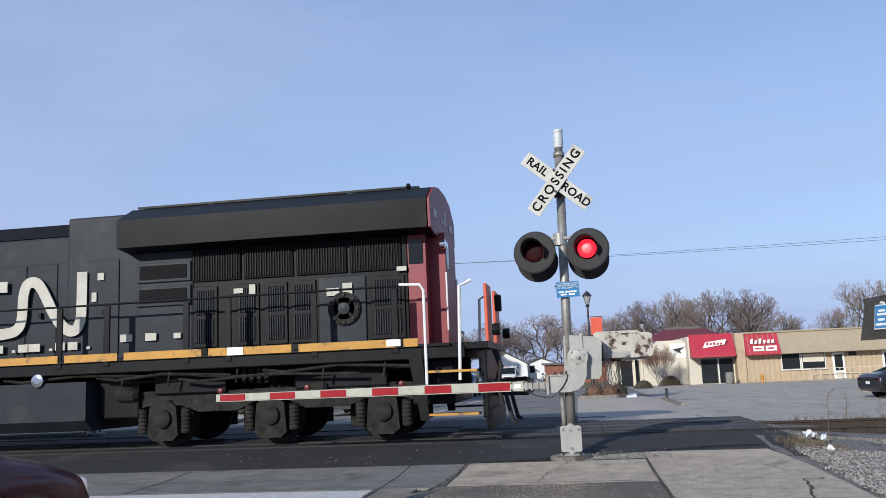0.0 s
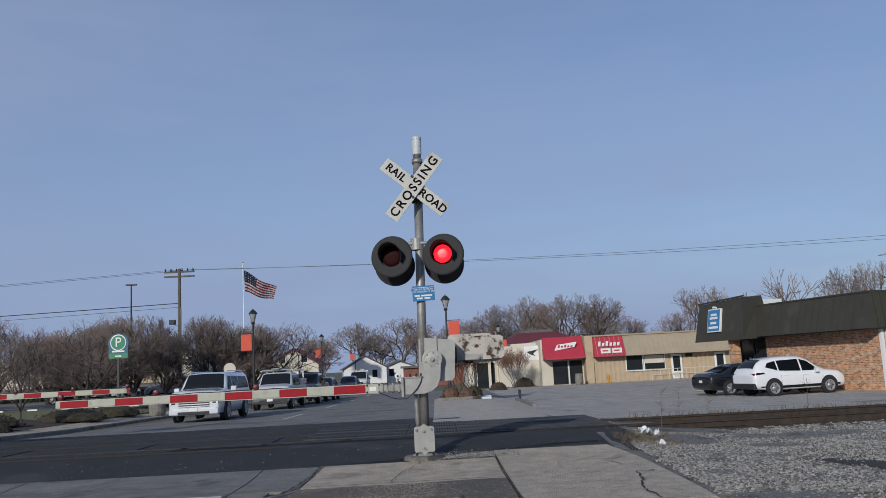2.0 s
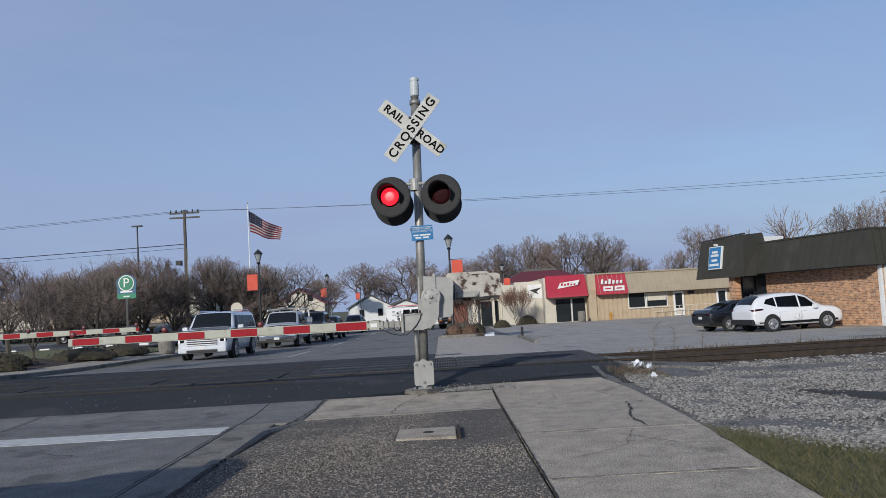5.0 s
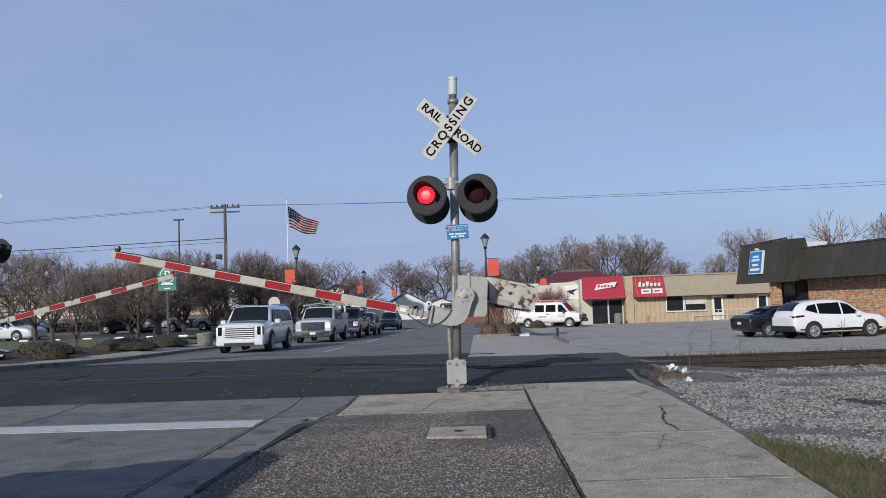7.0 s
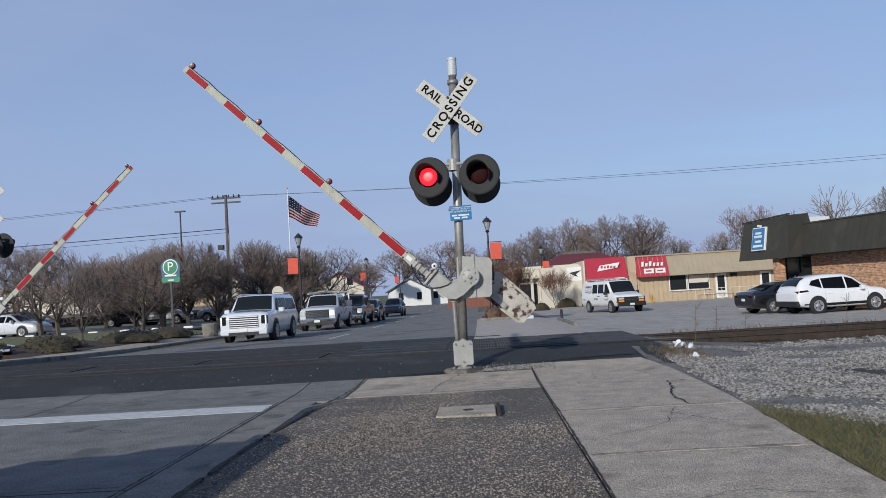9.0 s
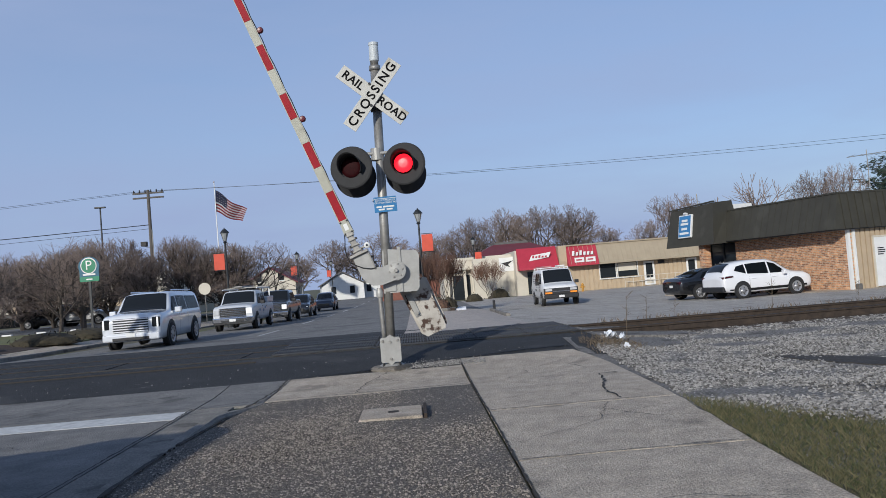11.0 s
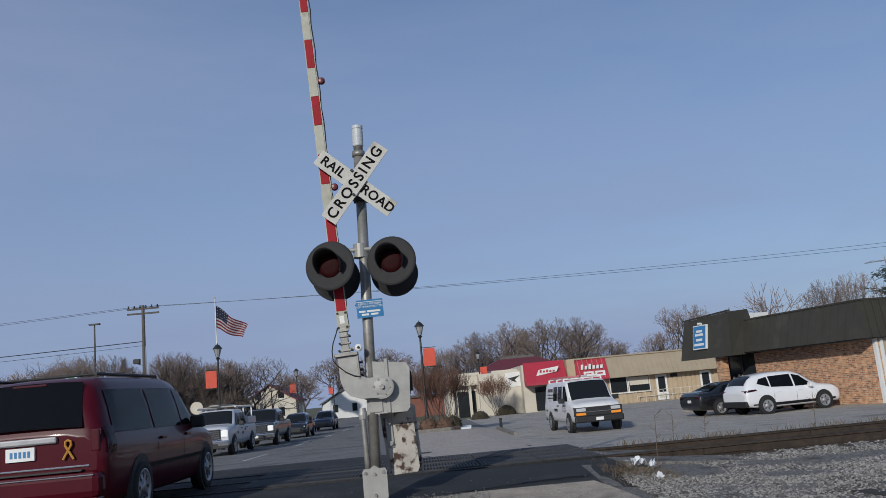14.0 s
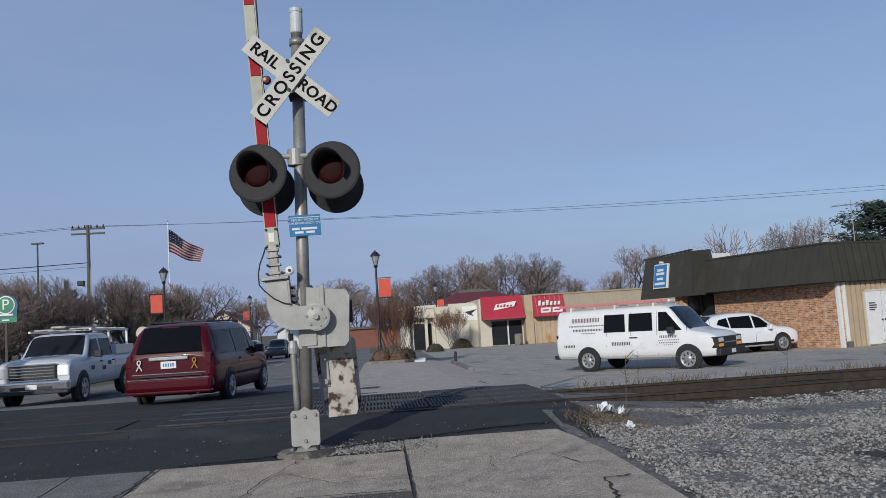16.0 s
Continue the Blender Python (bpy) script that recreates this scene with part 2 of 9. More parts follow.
M_STEEL = mat("galvanised_steel", (0.34, 0.33, 0.31), (0.22, 0.21, 0.19), 0.5, metal=0.55, scale=7, bump=0.1, spots=(0.22, 0.17, 0.12), spot_scale=3, spot_at=0.66)
M_GREYPAINT = mat("aluminium_paint", (0.36, 0.355, 0.335), (0.28, 0.275, 0.26), 0.5, metal=0.25, scale=5, bump=0.1, spots=(0.20, 0.18, 0.15), spot_scale=2.5, spot_at=0.64)
M_BLACK = mat("matt_black_paint", (0.022, 0.022, 0.023), (0.014, 0.014, 0.015), 0.75, scale=6, bump=0.1)
M_SIGNWHITE = mat("sheeting_white", (0.52, 0.51, 0.47), (0.43, 0.42, 0.38), 0.6, scale=4, spots=(0.36, 0.34, 0.29), spot_scale=3, spot_at=0.62)
M_LETTER = mat("letter_black", (0.008, 0.008, 0.009), None, 0.8, spec=0.05)
M_RED = mat("gate_red", (0.33, 0.010, 0.020), (0.25, 0.009, 0.016), 0.6, scale=5, spec=0.2)
M_GATEWHITE = mat("gate_white", (0.43, 0.425, 0.35), (0.34, 0.335, 0.275), 0.6, scale=4, spots=(0.28, 0.27, 0.22), spot_scale=3, spot_at=0.62)
M_LENS = mat("dark_red_lens", (0.028, 0.003, 0.004), (0.016, 0.002, 0.003), 0.6, scale=30, spec=0.08)
M_GLOW = mat("lit_red_lamp", (0.6, 0.01, 0.015), None, 0.4, emit=(1.0, 0.012, 0.025, 1.6))
M_TIP = mat("gate_lamp_red", (0.12, 0.008, 0.012), None, 0.35)
M_BLUE = mat("sign_blue", (0.04, 0.20, 0.42), (0.035, 0.16, 0.36), 0.45, scale=4)
M_CAP = mat("pale_plastic", (0.50, 0.53, 0.54), (0.44, 0.47, 0.48), 0.5, scale=3)
M_WHITE = mat("white_paint", (0.74, 0.74, 0.72), (0.66, 0.66, 0.64), 0.5, scale=2)
M_CABRUST = mat("rust_stained_paint", (0.50, 0.47, 0.42), (0.34, 0.31, 0.27), 0.75, scale=3, bump=0.3, spots=(0.055, 0.028, 0.018), spot_scale=7, spot_at=0.51)
M_TYRE = mat("tyre_rubber", (0.022, 0.022, 0.023), (0.014, 0.014, 0.014), 0.85, scale=20, bump=0.2)
M_RIM = mat("alloy_rim", (0.40, 0.40, 0.41), (0.28, 0.28, 0.29), 0.35, metal=0.5, scale=5)
M_CHROME = mat("chrome", (0.72, 0.72, 0.73), None, 0.12, metal=1.0)
M_DGLASS = glass_mat("dark_car_glass", (0.012, 0.014, 0.016))
M_BGLASS = glass_mat("building_glass", (0.02, 0.024, 0.028), 0.05)
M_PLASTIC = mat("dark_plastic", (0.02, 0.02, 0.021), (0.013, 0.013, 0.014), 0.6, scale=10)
M_HEAD = mat("headlamp", (0.55, 0.56, 0.58), None, 0.12, metal=0.4, emit=(1.0, 0.95, 0.85, 0.15))
M_HEADON = mat("lit_headlamp", (0.8, 0.8, 0.8), None, 0.2, emit=(1.0, 0.97, 0.9, 0.3))
M_TAIL = mat("tail_lamp", (0.07, 0.005, 0.008), None, 0.2, coat=0.2)
M_AMBER = mat("amber_lamp", (0.6, 0.20, 0.02), None, 0.2, emit=(1.0, 0.35, 0.05, 0.3))
M_BARK = mat("bark", (0.11, 0.09, 0.075), (0.06, 0.05, 0.042), 0.95, scale=6, bump=0.5)
M_TWIG = mat("twig", (0.23, 0.18, 0.155), (0.15, 0.115, 0.10), 0.95, scale=2)
M_TWIGRED = mat("red_twig", (0.17, 0.09, 0.06), (0.11, 0.062, 0.045), 0.95, scale=2)
M_HEDGE = mat("winter_hedge", (0.055, 0.045, 0.026), (0.028, 0.024, 0.015), 0.95, scale=8)
M_MULCH = mat("mulch", (0.07, 0.045, 0.03), (0.035, 0.024, 0.018), 0.95, scale=9, bump=0.7)
M_GRASS = mat("dormant_grass", (0.17, 0.16, 0.075), (0.09, 0.105, 0.04), 0.95, scale=3)
M_SNOW = mat("old_snow", (0.75, 0.77, 0.80), (0.6, 0.62, 0.65), 0.8, scale=6, bump=0.3)
M_PAVER = mat("brick_paver", (0.47, 0.41, 0.355), (0.35, 0.305, 0.265), 0.9, scale=2, bump=0.4, fine=0.25, fine_scale=12)


def slab(name, x0, x1, y0, y1, dz, material, depth=0.12, nx=2, ny=8, parent=None, label="", height=g, jit=0.0, amp=0.0):
    """A piece of paving that follows the ground, with sides."""
    bm = bmesh.new()
    V = {}
    for i in range(nx + 1):
        for j in range(ny + 1):
            x, y = x0 + (x1 - x0) * i / nx, y0 + (y1 - y0) * j / ny
            z = height(x, y) + dz
            if amp:
                z += amp * noise.noise((x * 0.8, y * 0.8, 3.1))
            V[i, j] = bm.verts.new((x + jit * noise.noise((x * 3, y * 3, 0.5)), y + jit * noise.noise((x * 3, y * 3, 7.5)), z))
    for i in range(nx):
        for j in range(ny):
            bm.faces.new((V[i, j], V[i + 1, j], V[i + 1, j + 1], V[i, j + 1]))
    r = bmesh.ops.extrude_edge_only(bm, edges=[e for e in bm.edges if e.is_boundary])
    for v in r["geom"]:
        if isinstance(v, bmesh.types.BMVert):
            v.co.z -= depth
    return part(name, bm, material, parent, label)

# ---- ground, road, track ----
def ground_sheet():
    bm = bmesh.new()
    xs = [-1500, -600, -250, -120, -60, -35, -20, -14, -10, -6, -3, -1, 1, 2.4, 3.1, 3.3, 3.5, 3.8, 4.2, 5, 6.5, 9, 13, 20, 30, 45, 80, 200, 600, 1500]
    ys = [-400, -100, -30, -10, 0, 5, 9, 11, 11.5, 12, 12.6, 13.2, 13.75, 14.5, 16, 16.7, 17.3, 17.6, 18.2, 19, 20, 22, 24, 26, 30, 34, 38, 42, 50, 60, 81, 120, 200, 500, 1500, 3000]
    V = [[bm.verts.new((x, y, g(x, y) - 0.03)) for y in ys] for x in xs]
    for i in range(len(xs) - 1):
        for j in range(len(ys) - 1):
            bm.faces.new((V[i][j], V[i + 1][j], V[i + 1][j + 1], V[i][j + 1]))
    return tagged(part("ground", bm, M_EARTH), "bare winter ground with thin dormant grass", "ground", kind="structure")


ground_sheet()
road = thing("road", "asphalt street over a railway crossing with worn concrete approach", "road", kind="structure")
slab("asphalt", -60, 3.3, 11.95, 24.2, 0.0, M_ASPH_NEW, 0.1, 24, 40, road, "fresh dark asphalt at the crossing", amp=0.012)
slab("asphalt", -12.3, 0.0, 24.2, 200, 0.0, M_ASPH_OLD, 0.1, 6, 60, road, "worn grey asphalt")
slab("asphalt", 4.3, 60, 18.4, 71.5, 0.0, M_LOT, 0.1, 20, 40, road, "worn grey car park asphalt")
slab("asphalt", 0.0, 4.3, 47.5, 71.5, 0.0, M_ASPH_OLD, 0.1, 3, 10, road, "worn grey asphalt")
slab("side_road", 4.3, 60, 71.5, 71.9, 0.0, M_KERB, 0.1, 6, 2, road)
# concrete approach slabs with open joints
for x0, x1 in ((-60, -14.2), (-14.18, -9.3), (-9.28, -5.85), (-5.83, -2.45)):
    for y0, y1 in ((-40, 0.9), (0.92, 5.4), (5.42, 9.95), (9.97, 11.93)):
        slab("concrete_slab", x0, x1, y0, y1, 0.0, M_CONC_ROAD, 0.15, 6, 6, road)
slab("stop_bar", -9.2, -2.47, 9.27, 9.85, 0.004, M_PAINT_W, 0.004, 6, 2, road, "worn white stop bar")
for i in range(9):
    y0 = 30 + i * 12
    slab("lane_line", -5.55, -5.43, y0, y0 + 4.5, 0.005, M_PAINT_W, 0.004, 1, 3, road)
# gutter and kerb beside the aggregate verge
gut = thing("gutter", "concrete gutter and worn kerb along the street", "kerb", kind="structure")
slab("gutter_pan", -2.43, -1.95, -40, 9.9, 0.004, M_KERB, 0.12, 2, 20, gut)


def kerb(name, pts, w, h, parent, label=""):
    """A kerb stone line with a rounded top along a plan path."""
    bm = bmesh.new()
    rings = []
    for i, p in enumerate(pts):
        a = Vector(pts[max(0, i - 1)])
        b = Vector(pts[min(len(pts) - 1, i + 1)])
        d = (b - a).normalized()
        nrm = Vector((d.y, -d.x))
        hh = p[2] if len(p) > 2 else h
        ring = []
        for u, v in ((0, -0.12), (0.0, hh - 0.03), (0.03, hh), (w - 0.03, hh), (w, hh - 0.03), (w, -0.12)):
            q = Vector(p[:2]) + nrm * u
            ring.append(bm.verts.new((q.x, q.y, g(q.x, q.y) + v)))
        rings.append(ring)
    for A, C in zip(rings, rings[1:]):
        for k in range(5):
            bm.faces.new((A[k], A[k + 1], C[k + 1], C[k]))
    bm.faces.new(rings[0])
    bm.faces.new(rings[-1][::-1])
    bmesh.ops.recalc_face_normals(bm, faces=bm.faces)
    return part(name, bm, M_KERB, parent, label)


pts = [Vector((-1.95, y)) for y in (-40, -10, 0, 3, 5, 6, 7, 8, 8.6)] + [Vector((-1.92, 9.0)), Vector((-1.82, 9.5)), Vector((-1.68, 10.0))]
hs = [0.1] * 9 + [0.07, 0.03, 0.008]
kerb("kerb_stone", [(p.x, p.y, h) for p, h in zip(pts, hs)], 0.16, 0.1, gut, "worn concrete kerb fading to flush")

# verge of exposed aggregate and the concrete walk
walkway = thing("pavement", "cracked concrete walk beside a verge of exposed aggregate", "pavement", kind="structure")


def verge_h(x, y):
    return g(x, y) + 0.10 * (1 - sstep(6.0, 10.0, y)) * (1 - sstep(-1.8, 0.9, x)) * 1.0


slab("aggregate_verge", -1.80, 0.93, -40, 10.05, 0.004, M_AGG, 0.15, 8, 50, walkway, "brown exposed aggregate verge", height=verge_h, amp=0.01)
slab("concrete_slab", -2.43, -1.63, 9.97, 11.93, 0.0, M_CONC_ROAD, 0.15, 3, 6, road)
slab("apron", -1.61, 0.93, 10.07, 11.95, 0.004, M_CONC, 0.15, 8, 6, walkway, "cracked concrete apron")
joints = [-40, -20, -6, 0.9, 3.3, 5.73, 7.93, 12.45]
for y0, y1 in zip(joints, joints[1:]):
    bm = bmesh.new()
    ny = 8
    rows = []
    for j in range(ny + 1):
        y = y0 + 0.012 + (y1 - y0 - 0.024) * j / ny
        xr = lerp([(-40, 2.56), (4.4, 2.56), (5.8, 2.65), (8, 2.82), (10.2, 2.9), (11.6, 2.88), (12.5, 2.65)], y) + 0.03 * noise.noise((0, y * 2.3, 0))
        rows.append([bm.verts.new((x, y, g(x, y) + 0.012 + 0.006 * noise.noise((x, y * 0.7, 1)))) for x in [0.96 + (xr - 0.96) * k / 5 for k in range(6)]])
    for A, C in zip(rows, rows[1:]):
        for k in range(5):
            bm.faces.new((A[k], A[k + 1], C[k + 1], C[k]))
    r = bmesh.ops.extrude_edge_only(bm, edges=[e for e in bm.edges if e.is_boundary])
    for v in r["geom"]:
        if isinstance(v, bmesh.types.BMVert):
            v.co.z -= 0.12
    part("walk_slab", bm, M_CONC, walkway)


def crack(pts, w, seed, parent, mt=M_JOINT, jag=0.02):
    """A thin jagged crack lying on the paving."""
    rnd = random.Random(seed)
    fine = []
    for a, b in zip(pts, pts[1:]):
        n = max(2, int((Vector(b) - Vector(a)).length / 0.08))
        for i in range(n):
            t = i / n
            fine.append(Vector((a[0] + (b[0] - a[0]) * t + rnd.uniform(-jag, jag), a[1] + (b[1] - a[1]) * t + rnd.uniform(-jag, jag))))
    fine.append(Vector(pts[-1]))
    bm = bmesh.new()
    prev = None
    for i, p in enumerate(fine):
        d = (fine[min(i + 1, len(fine) - 1)] - fine[max(0, i - 1)]).normalized()
        nn = Vector((-d.y, d.x)) * w * rnd.uniform(0.3, 1.0) * 0.5
        z = max(g(p.x, p.y), verge_h(p.x, p.y) if -1.8 < p.x < 0.93 and p.y < 10 else -9) + 0.024
        cur = [bm.verts.new((p.x + nn.x, p.y + nn.y, z)), bm.verts.new((p.x - nn.x, p.y - nn.y, z))]
        if prev:
            bm.faces.new((prev[0], prev[1], cur[1], cur[0]))
        prev = cur
    return part("crack", bm, mt, parent)


crack([(2.75, 9.95), (2.5, 9.9), (2.42, 9.3), (2.25, 8.6), (2.28, 8.0)], 0.035, 1, walkway)
crack([(2.82, 10.6), (2.5, 10.7), (2.35, 11.2)], 0.02, 2, walkway)
crack([(1.0, 9.5), (1.5, 9.2), (2.2, 9.35)], 0.008, 3, walkway)
crack([(1.9, 7.6), (2.3, 6.9), (2.7, 6.8)], 0.012, 4, walkway)
crack([(1.2, 6.4), (1.8, 6.9), (2.1, 7.8)], 0.010, 5, walkway)
crack([(-1.58, 11.95), (-1.64, 10.8), (-1.70, 10.0)], 0.05, 6, walkway)
crack([(-1.70, 10.0), (-1.76, 9.2), (-1.79, 8.3), (-1.79, 6.0), (-1.79, 2.0)], 0.05, 36, walkway, M_JOINT, 0.012)
crack([(-0.9, 11.0), (-0.2, 11.2), (0.3, 10.6), (0.9, 10.7)], 0.012, 7, walkway)
crack([(1.2, 4.2), (1.7, 4.5), (2.3, 4.3)], 0.008, 11, walkway)
crack([(0.94, 12.4), (0.95, 11), (0.945, 9.5), (0.95, 7), (0.94, 5), (0.95, 2)], 0.026, 8, walkway, M_JOINT, 0.006)
crack([(-0.1, 11.9), (-0.4, 11.0), (-0.5, 10.1)], 0.02, 9, walkway)
for i, (a, b) in enumerate((((-8.5, 10.4), (-6.0, 11.9)), ((-6.2, 10.6), (-3.0, 11.2)), ((-5.2, 10.0), (-4.4, 11.9)), ((-9, 11.0), (-3.2, 10.7)), ((-7, 8.2), (-5.8, 9.2)))):
    crack([a, ((a[0] + b[0]) / 2 + 0.2, (a[1] + b[1]) / 2), b], 0.02, 20 + i, road)
for k, y in enumerate((0.9, 3.3, 5.73, 7.93)):
    crack([(0.97, y - 0.01), (1.8, y), (2.55, y - 0.005)], 0.018, 40 + k, walkway, M_JOINT, 0.008)
crack([(-2.44, 9.9), (-2.44, 5.4), (-2.44, 0.0)], 0.03, 50, gut, M_JOINT, 0.008)
crack([(-2.42, 9.93), (-2.0, 10.04), (-1.7, 10.06), (-0.6, 10.06), (0.9, 10.06)], 0.03, 51, walkway, M_JOINT, 0.012)
for k, q in enumerate((((-8.9, 9.97), (-2.5, 9.95)), ((-5.84, 11.9), (-5.84, 5.0)), ((-9.3, 11.9), (-9.29, 5.0)), ((-9.2, 5.41), (-2.5, 5.41)), ((-4.6, 10.1), (-3.1, 10.9)), ((-8.2, 11.5), (-6.6, 10.9)), ((-4.9, 8.9), (-3.7, 8.1)))):
    crack(list(q), 0.022, 60 + k, road, M_JOINT, 0.012 if k < 4 else 0.04)
for k, q in enumerate((((1.05, 11.4), (1.9, 11.1), (2.5, 11.7)), ((1.3, 10.1), (1.7, 10.6), (1.75, 11.3)), ((1.1, 8.5), (1.6, 8.9), (2.1, 8.75)), ((1.4, 7.2), (2.0, 7.1), (2.6, 7.45)))):
    crack(list(q), 0.009, 80 + k, walkway, M_JOINT, 0.03)
# ragged strip of loose grit along the asphalt edge
crack([(-1.4, 12.0), (-0.6, 12.1), (0.2, 12.25), (1.0, 12.5), (2.0, 12.75), (2.7, 12.8)], 0.12, 31, walkway, M_ASPH_NEW)

# hand hole cover in the verge
cover = thing("handhole_cover", "square concrete utility cover set in the verge", "utility cover", pose(0.02, 8.18, verge_h(0.02, 8.18)))
part("lid", B(-0.33, 0.29, -0.33, 0.33, -0.08, 0.035, 0.012), M_CONC, cover)
part("lifting_hole", lathe(bmesh.new(), [(0.06, 0.036), (0.06, 0.040)], 14), M_JOINT, cover)
part("steel_edge", B(0.30, 0.335, -0.34, 0.34, -0.05, 0.05, 0.004), M_RUST, cover)

# dull far car park paving, driveway and the left kerb corner
drive = thing("driveway", "brick-paved walk and entrance beside the island", "driveway", kind="structure")
slab("paving", 0.0, 4.3, 18.4, 47.5, 0.0, M_PAVER, 0.1, 6, 20, drive)
leftkerb = thing("kerb", "concrete kerb round the planted corner", "kerb", kind="structure")
arc = [(-30, 19.2)] + [(-13.6 + 1.4 * math.sin(a), 20.6 - 1.4 * math.cos(a)) for a in [radians(d) for d in (0, 20, 40, 60, 80, 90)]] + [(-12.2, y) for y in (24, 28, 34, 42, 60, 120)]
kerb("kerb_stone", [(x, y) for x, y in arc][::-1], 0.16, 0.13, leftkerb)
slab("far_walk", -60, -12.9, 20.8, 22.3, 0.06, M_CONC, 0.12, 12, 3, leftkerb, "concrete walk behind the kerb")
slab("far_walk", -14.2, -12.4, 22.3, 120, 0.06, M_CONC, 0.12, 3, 20, leftkerb, "concrete walk along the street")
rk = thing("kerb", "low kerb beside the car park entrance", "kerb", kind="structure")
kerb("kerb_stone", [(4.6, 45), (4.55, 40), (4.5, 36)], 0.2, 0.14, rk)
lot = thing("car_park", "grey asphalt car park behind winter trees", "car park", kind="structure")
slab("paving", -75, -16.5, 46, 72, 0.03, M_ASPH_OLD, 0.1, 8, 4, lot)
slab("paving", -75, -16.5, 36, 46, 0.02, M_EARTH, 0.1, 8, 4, lot)

# the track: rails on timber ties, crossing panels
track = thing("railway_track", "rusty steel rails on dark timber ties in ballast", "railway track", kind="structure")
RAIL = [(-0.07, 0.0), (0.07, 0.0), (0.07, 0.012), (0.012, 0.03), (0.012, 0.13), (0.036, 0.14), (0.036, 0.172), (-0.036, 0.172), (-0.036, 0.14), (-0.012, 0.13), (-0.012, 0.03), (-0.07, 0.012)]
for y in (14.5, 15.98):
    bm = prism(bmesh.new(), RAIL, -200, 200)
    o = part("rail", bm, M_RUST, track)
    o.matrix_basis = pose(0, y, 0.04, 0, 0, 90)
    part("rail_head", B(-200, 3.3, y - 0.039, y + 0.039, 0.15, 0.2165), M_RAILTOP, track, "dull rail head set in the crossing")
    part("rail_head", B(3.3, 150, y - 0.03, y + 0.03, 0.2105, 0.216), M_RAILTOP, track, "polished rail head")
tie0 = None
for i in range(60):
    x = 3.65 + i * 0.53
    m = pose(x, 15.24 + random.uniform(-0.05, 0.05), 0, 0, 0, random.uniform(-1.5, 1.5))
    if tie0 is None:
        tie0 = part("tie", B(-0.115, 0.115, -1.3, 1.3, -0.1, 0.058, 0.012), M_TIE, track)
        tie0.matrix_basis = m
    else:
        share("tie", tie0, track, m)
joint = part("joint_bar", B(-0.38, 0.38, -0.012, 0.012, 0.085, 0.17, 0.004), M_RUST, track, "bolted rail joint bar")
joint.matrix_basis = pose(5.2, 14.475, 0)
share("joint_bar", joint, track, pose(7.6, 15.955, 0))

panels = thing("crossing_panels", "black rubber grating panels between the rails", "crossing panel", kind="structure")
bm = bmesh.new()
for k in range(18):
    x = 0.0 + k * 0.05
    box(bm, x, x + 0.024, 0, 0.57, 0.0, 0.036)
    box(bm, x, x + 0.024, 0.66, 1.26, 0.0, 0.036)
for y in (0.0, 0.57, 0.63, 1.23):
    box(bm, 0, 0.9, y, y + 0.03, 0.0, 0.033)
grate = None
for y0 in (12.95, 14.62, 16.1):
    for k in range(6 if y0 > 13 else 0):
        x = -2.3 + k * 0.93
        if grate is None:
            grate = part("grating_panel", bm, M_RUBBER, panels)
            grate.matrix_basis = pose(x, y0, 0.2)
        else:
            share("grating_panel", grate, panels, pose(x, y0, 0.2))
for y0, y1 in ((14.6, 15.9), (16.06, 17.38)):
    part("panel_base", B(-2.32, 3.29, y0, y1, 0.15, 0.212), M_JOINT, panels)
part("flange_gap", B(-60, 3.3, 14.55, 14.60, 0.19, 0.216), M_JOINT, panels)
part("flange_gap", B(-60, 3.3, 15.87, 15.92, 0.19, 0.216), M_JOINT, panels)
for i in range(7):
    x = -2.9 - i * 2.4
    part("panel_seam", B(x, x + 0.03, 14.6, 15.87, 0.19, 0.215), M_JOINT, panels)
part("panel_seam", B(-60, -2.4, 17.25, 17.29, 0.19, 0.214), M_JOINT, panels)
part("panel_seam", B(-60, -2.4, 13.7, 13.73, 0.19, 0.215), M_JOINT, panels)

# ---- crossing signal ----
M_FOOT = mat("dirty_concrete", (0.24, 0.215, 0.18), (0.10, 0.088, 0.072), 0.95, scale=7, bump=0.8, bump_scale=18, spots=(0.06, 0.054, 0.046), spot_scale=4, spot_at=0.5)


def crossbuck(parent, z, y):
    a = part("sign_board", B(-0.60, 0.60, -0.006, 0.006, -0.112, 0.112, 0.004), M_SIGNWHITE, parent, "white board lettered RAIL ROAD")
    a.matrix_basis = pose(0.03, y, z, 0, 41, 0)
    for word, cx in (("RAIL", -0.36), ("ROAD", 0.36)):
        t = part("lettering", text_bm(word, 0.17, 0.003, 1.06, 0.004), M_LETTER, a)
        t.matrix_basis = pose(cx, -0.008, 0)
    b = part("sign_board", B(-0.60, 0.60, -0.006, 0.006, -0.112, 0.112, 0.004), M_SIGNWHITE, parent, "white board lettered CROSSING")
    b.matrix_basis = pose(0.03, y - 0.03, z, 0, -51.5, 0)
    t = part("lettering", text_bm("CROSSING", 0.19, 0.003, 1.30, 0.004), M_LETTER, b)
    t.matrix_basis = pose(0, -0.008, 0)
    for dz in (0.16, -0.16):
        part("bolt", lathe(bmesh.new(), [(0.02, 0), (0.02, 0.02)], 8, pose(0, y - 0.035, z + dz, 90)), M_PLASTIC, parent)


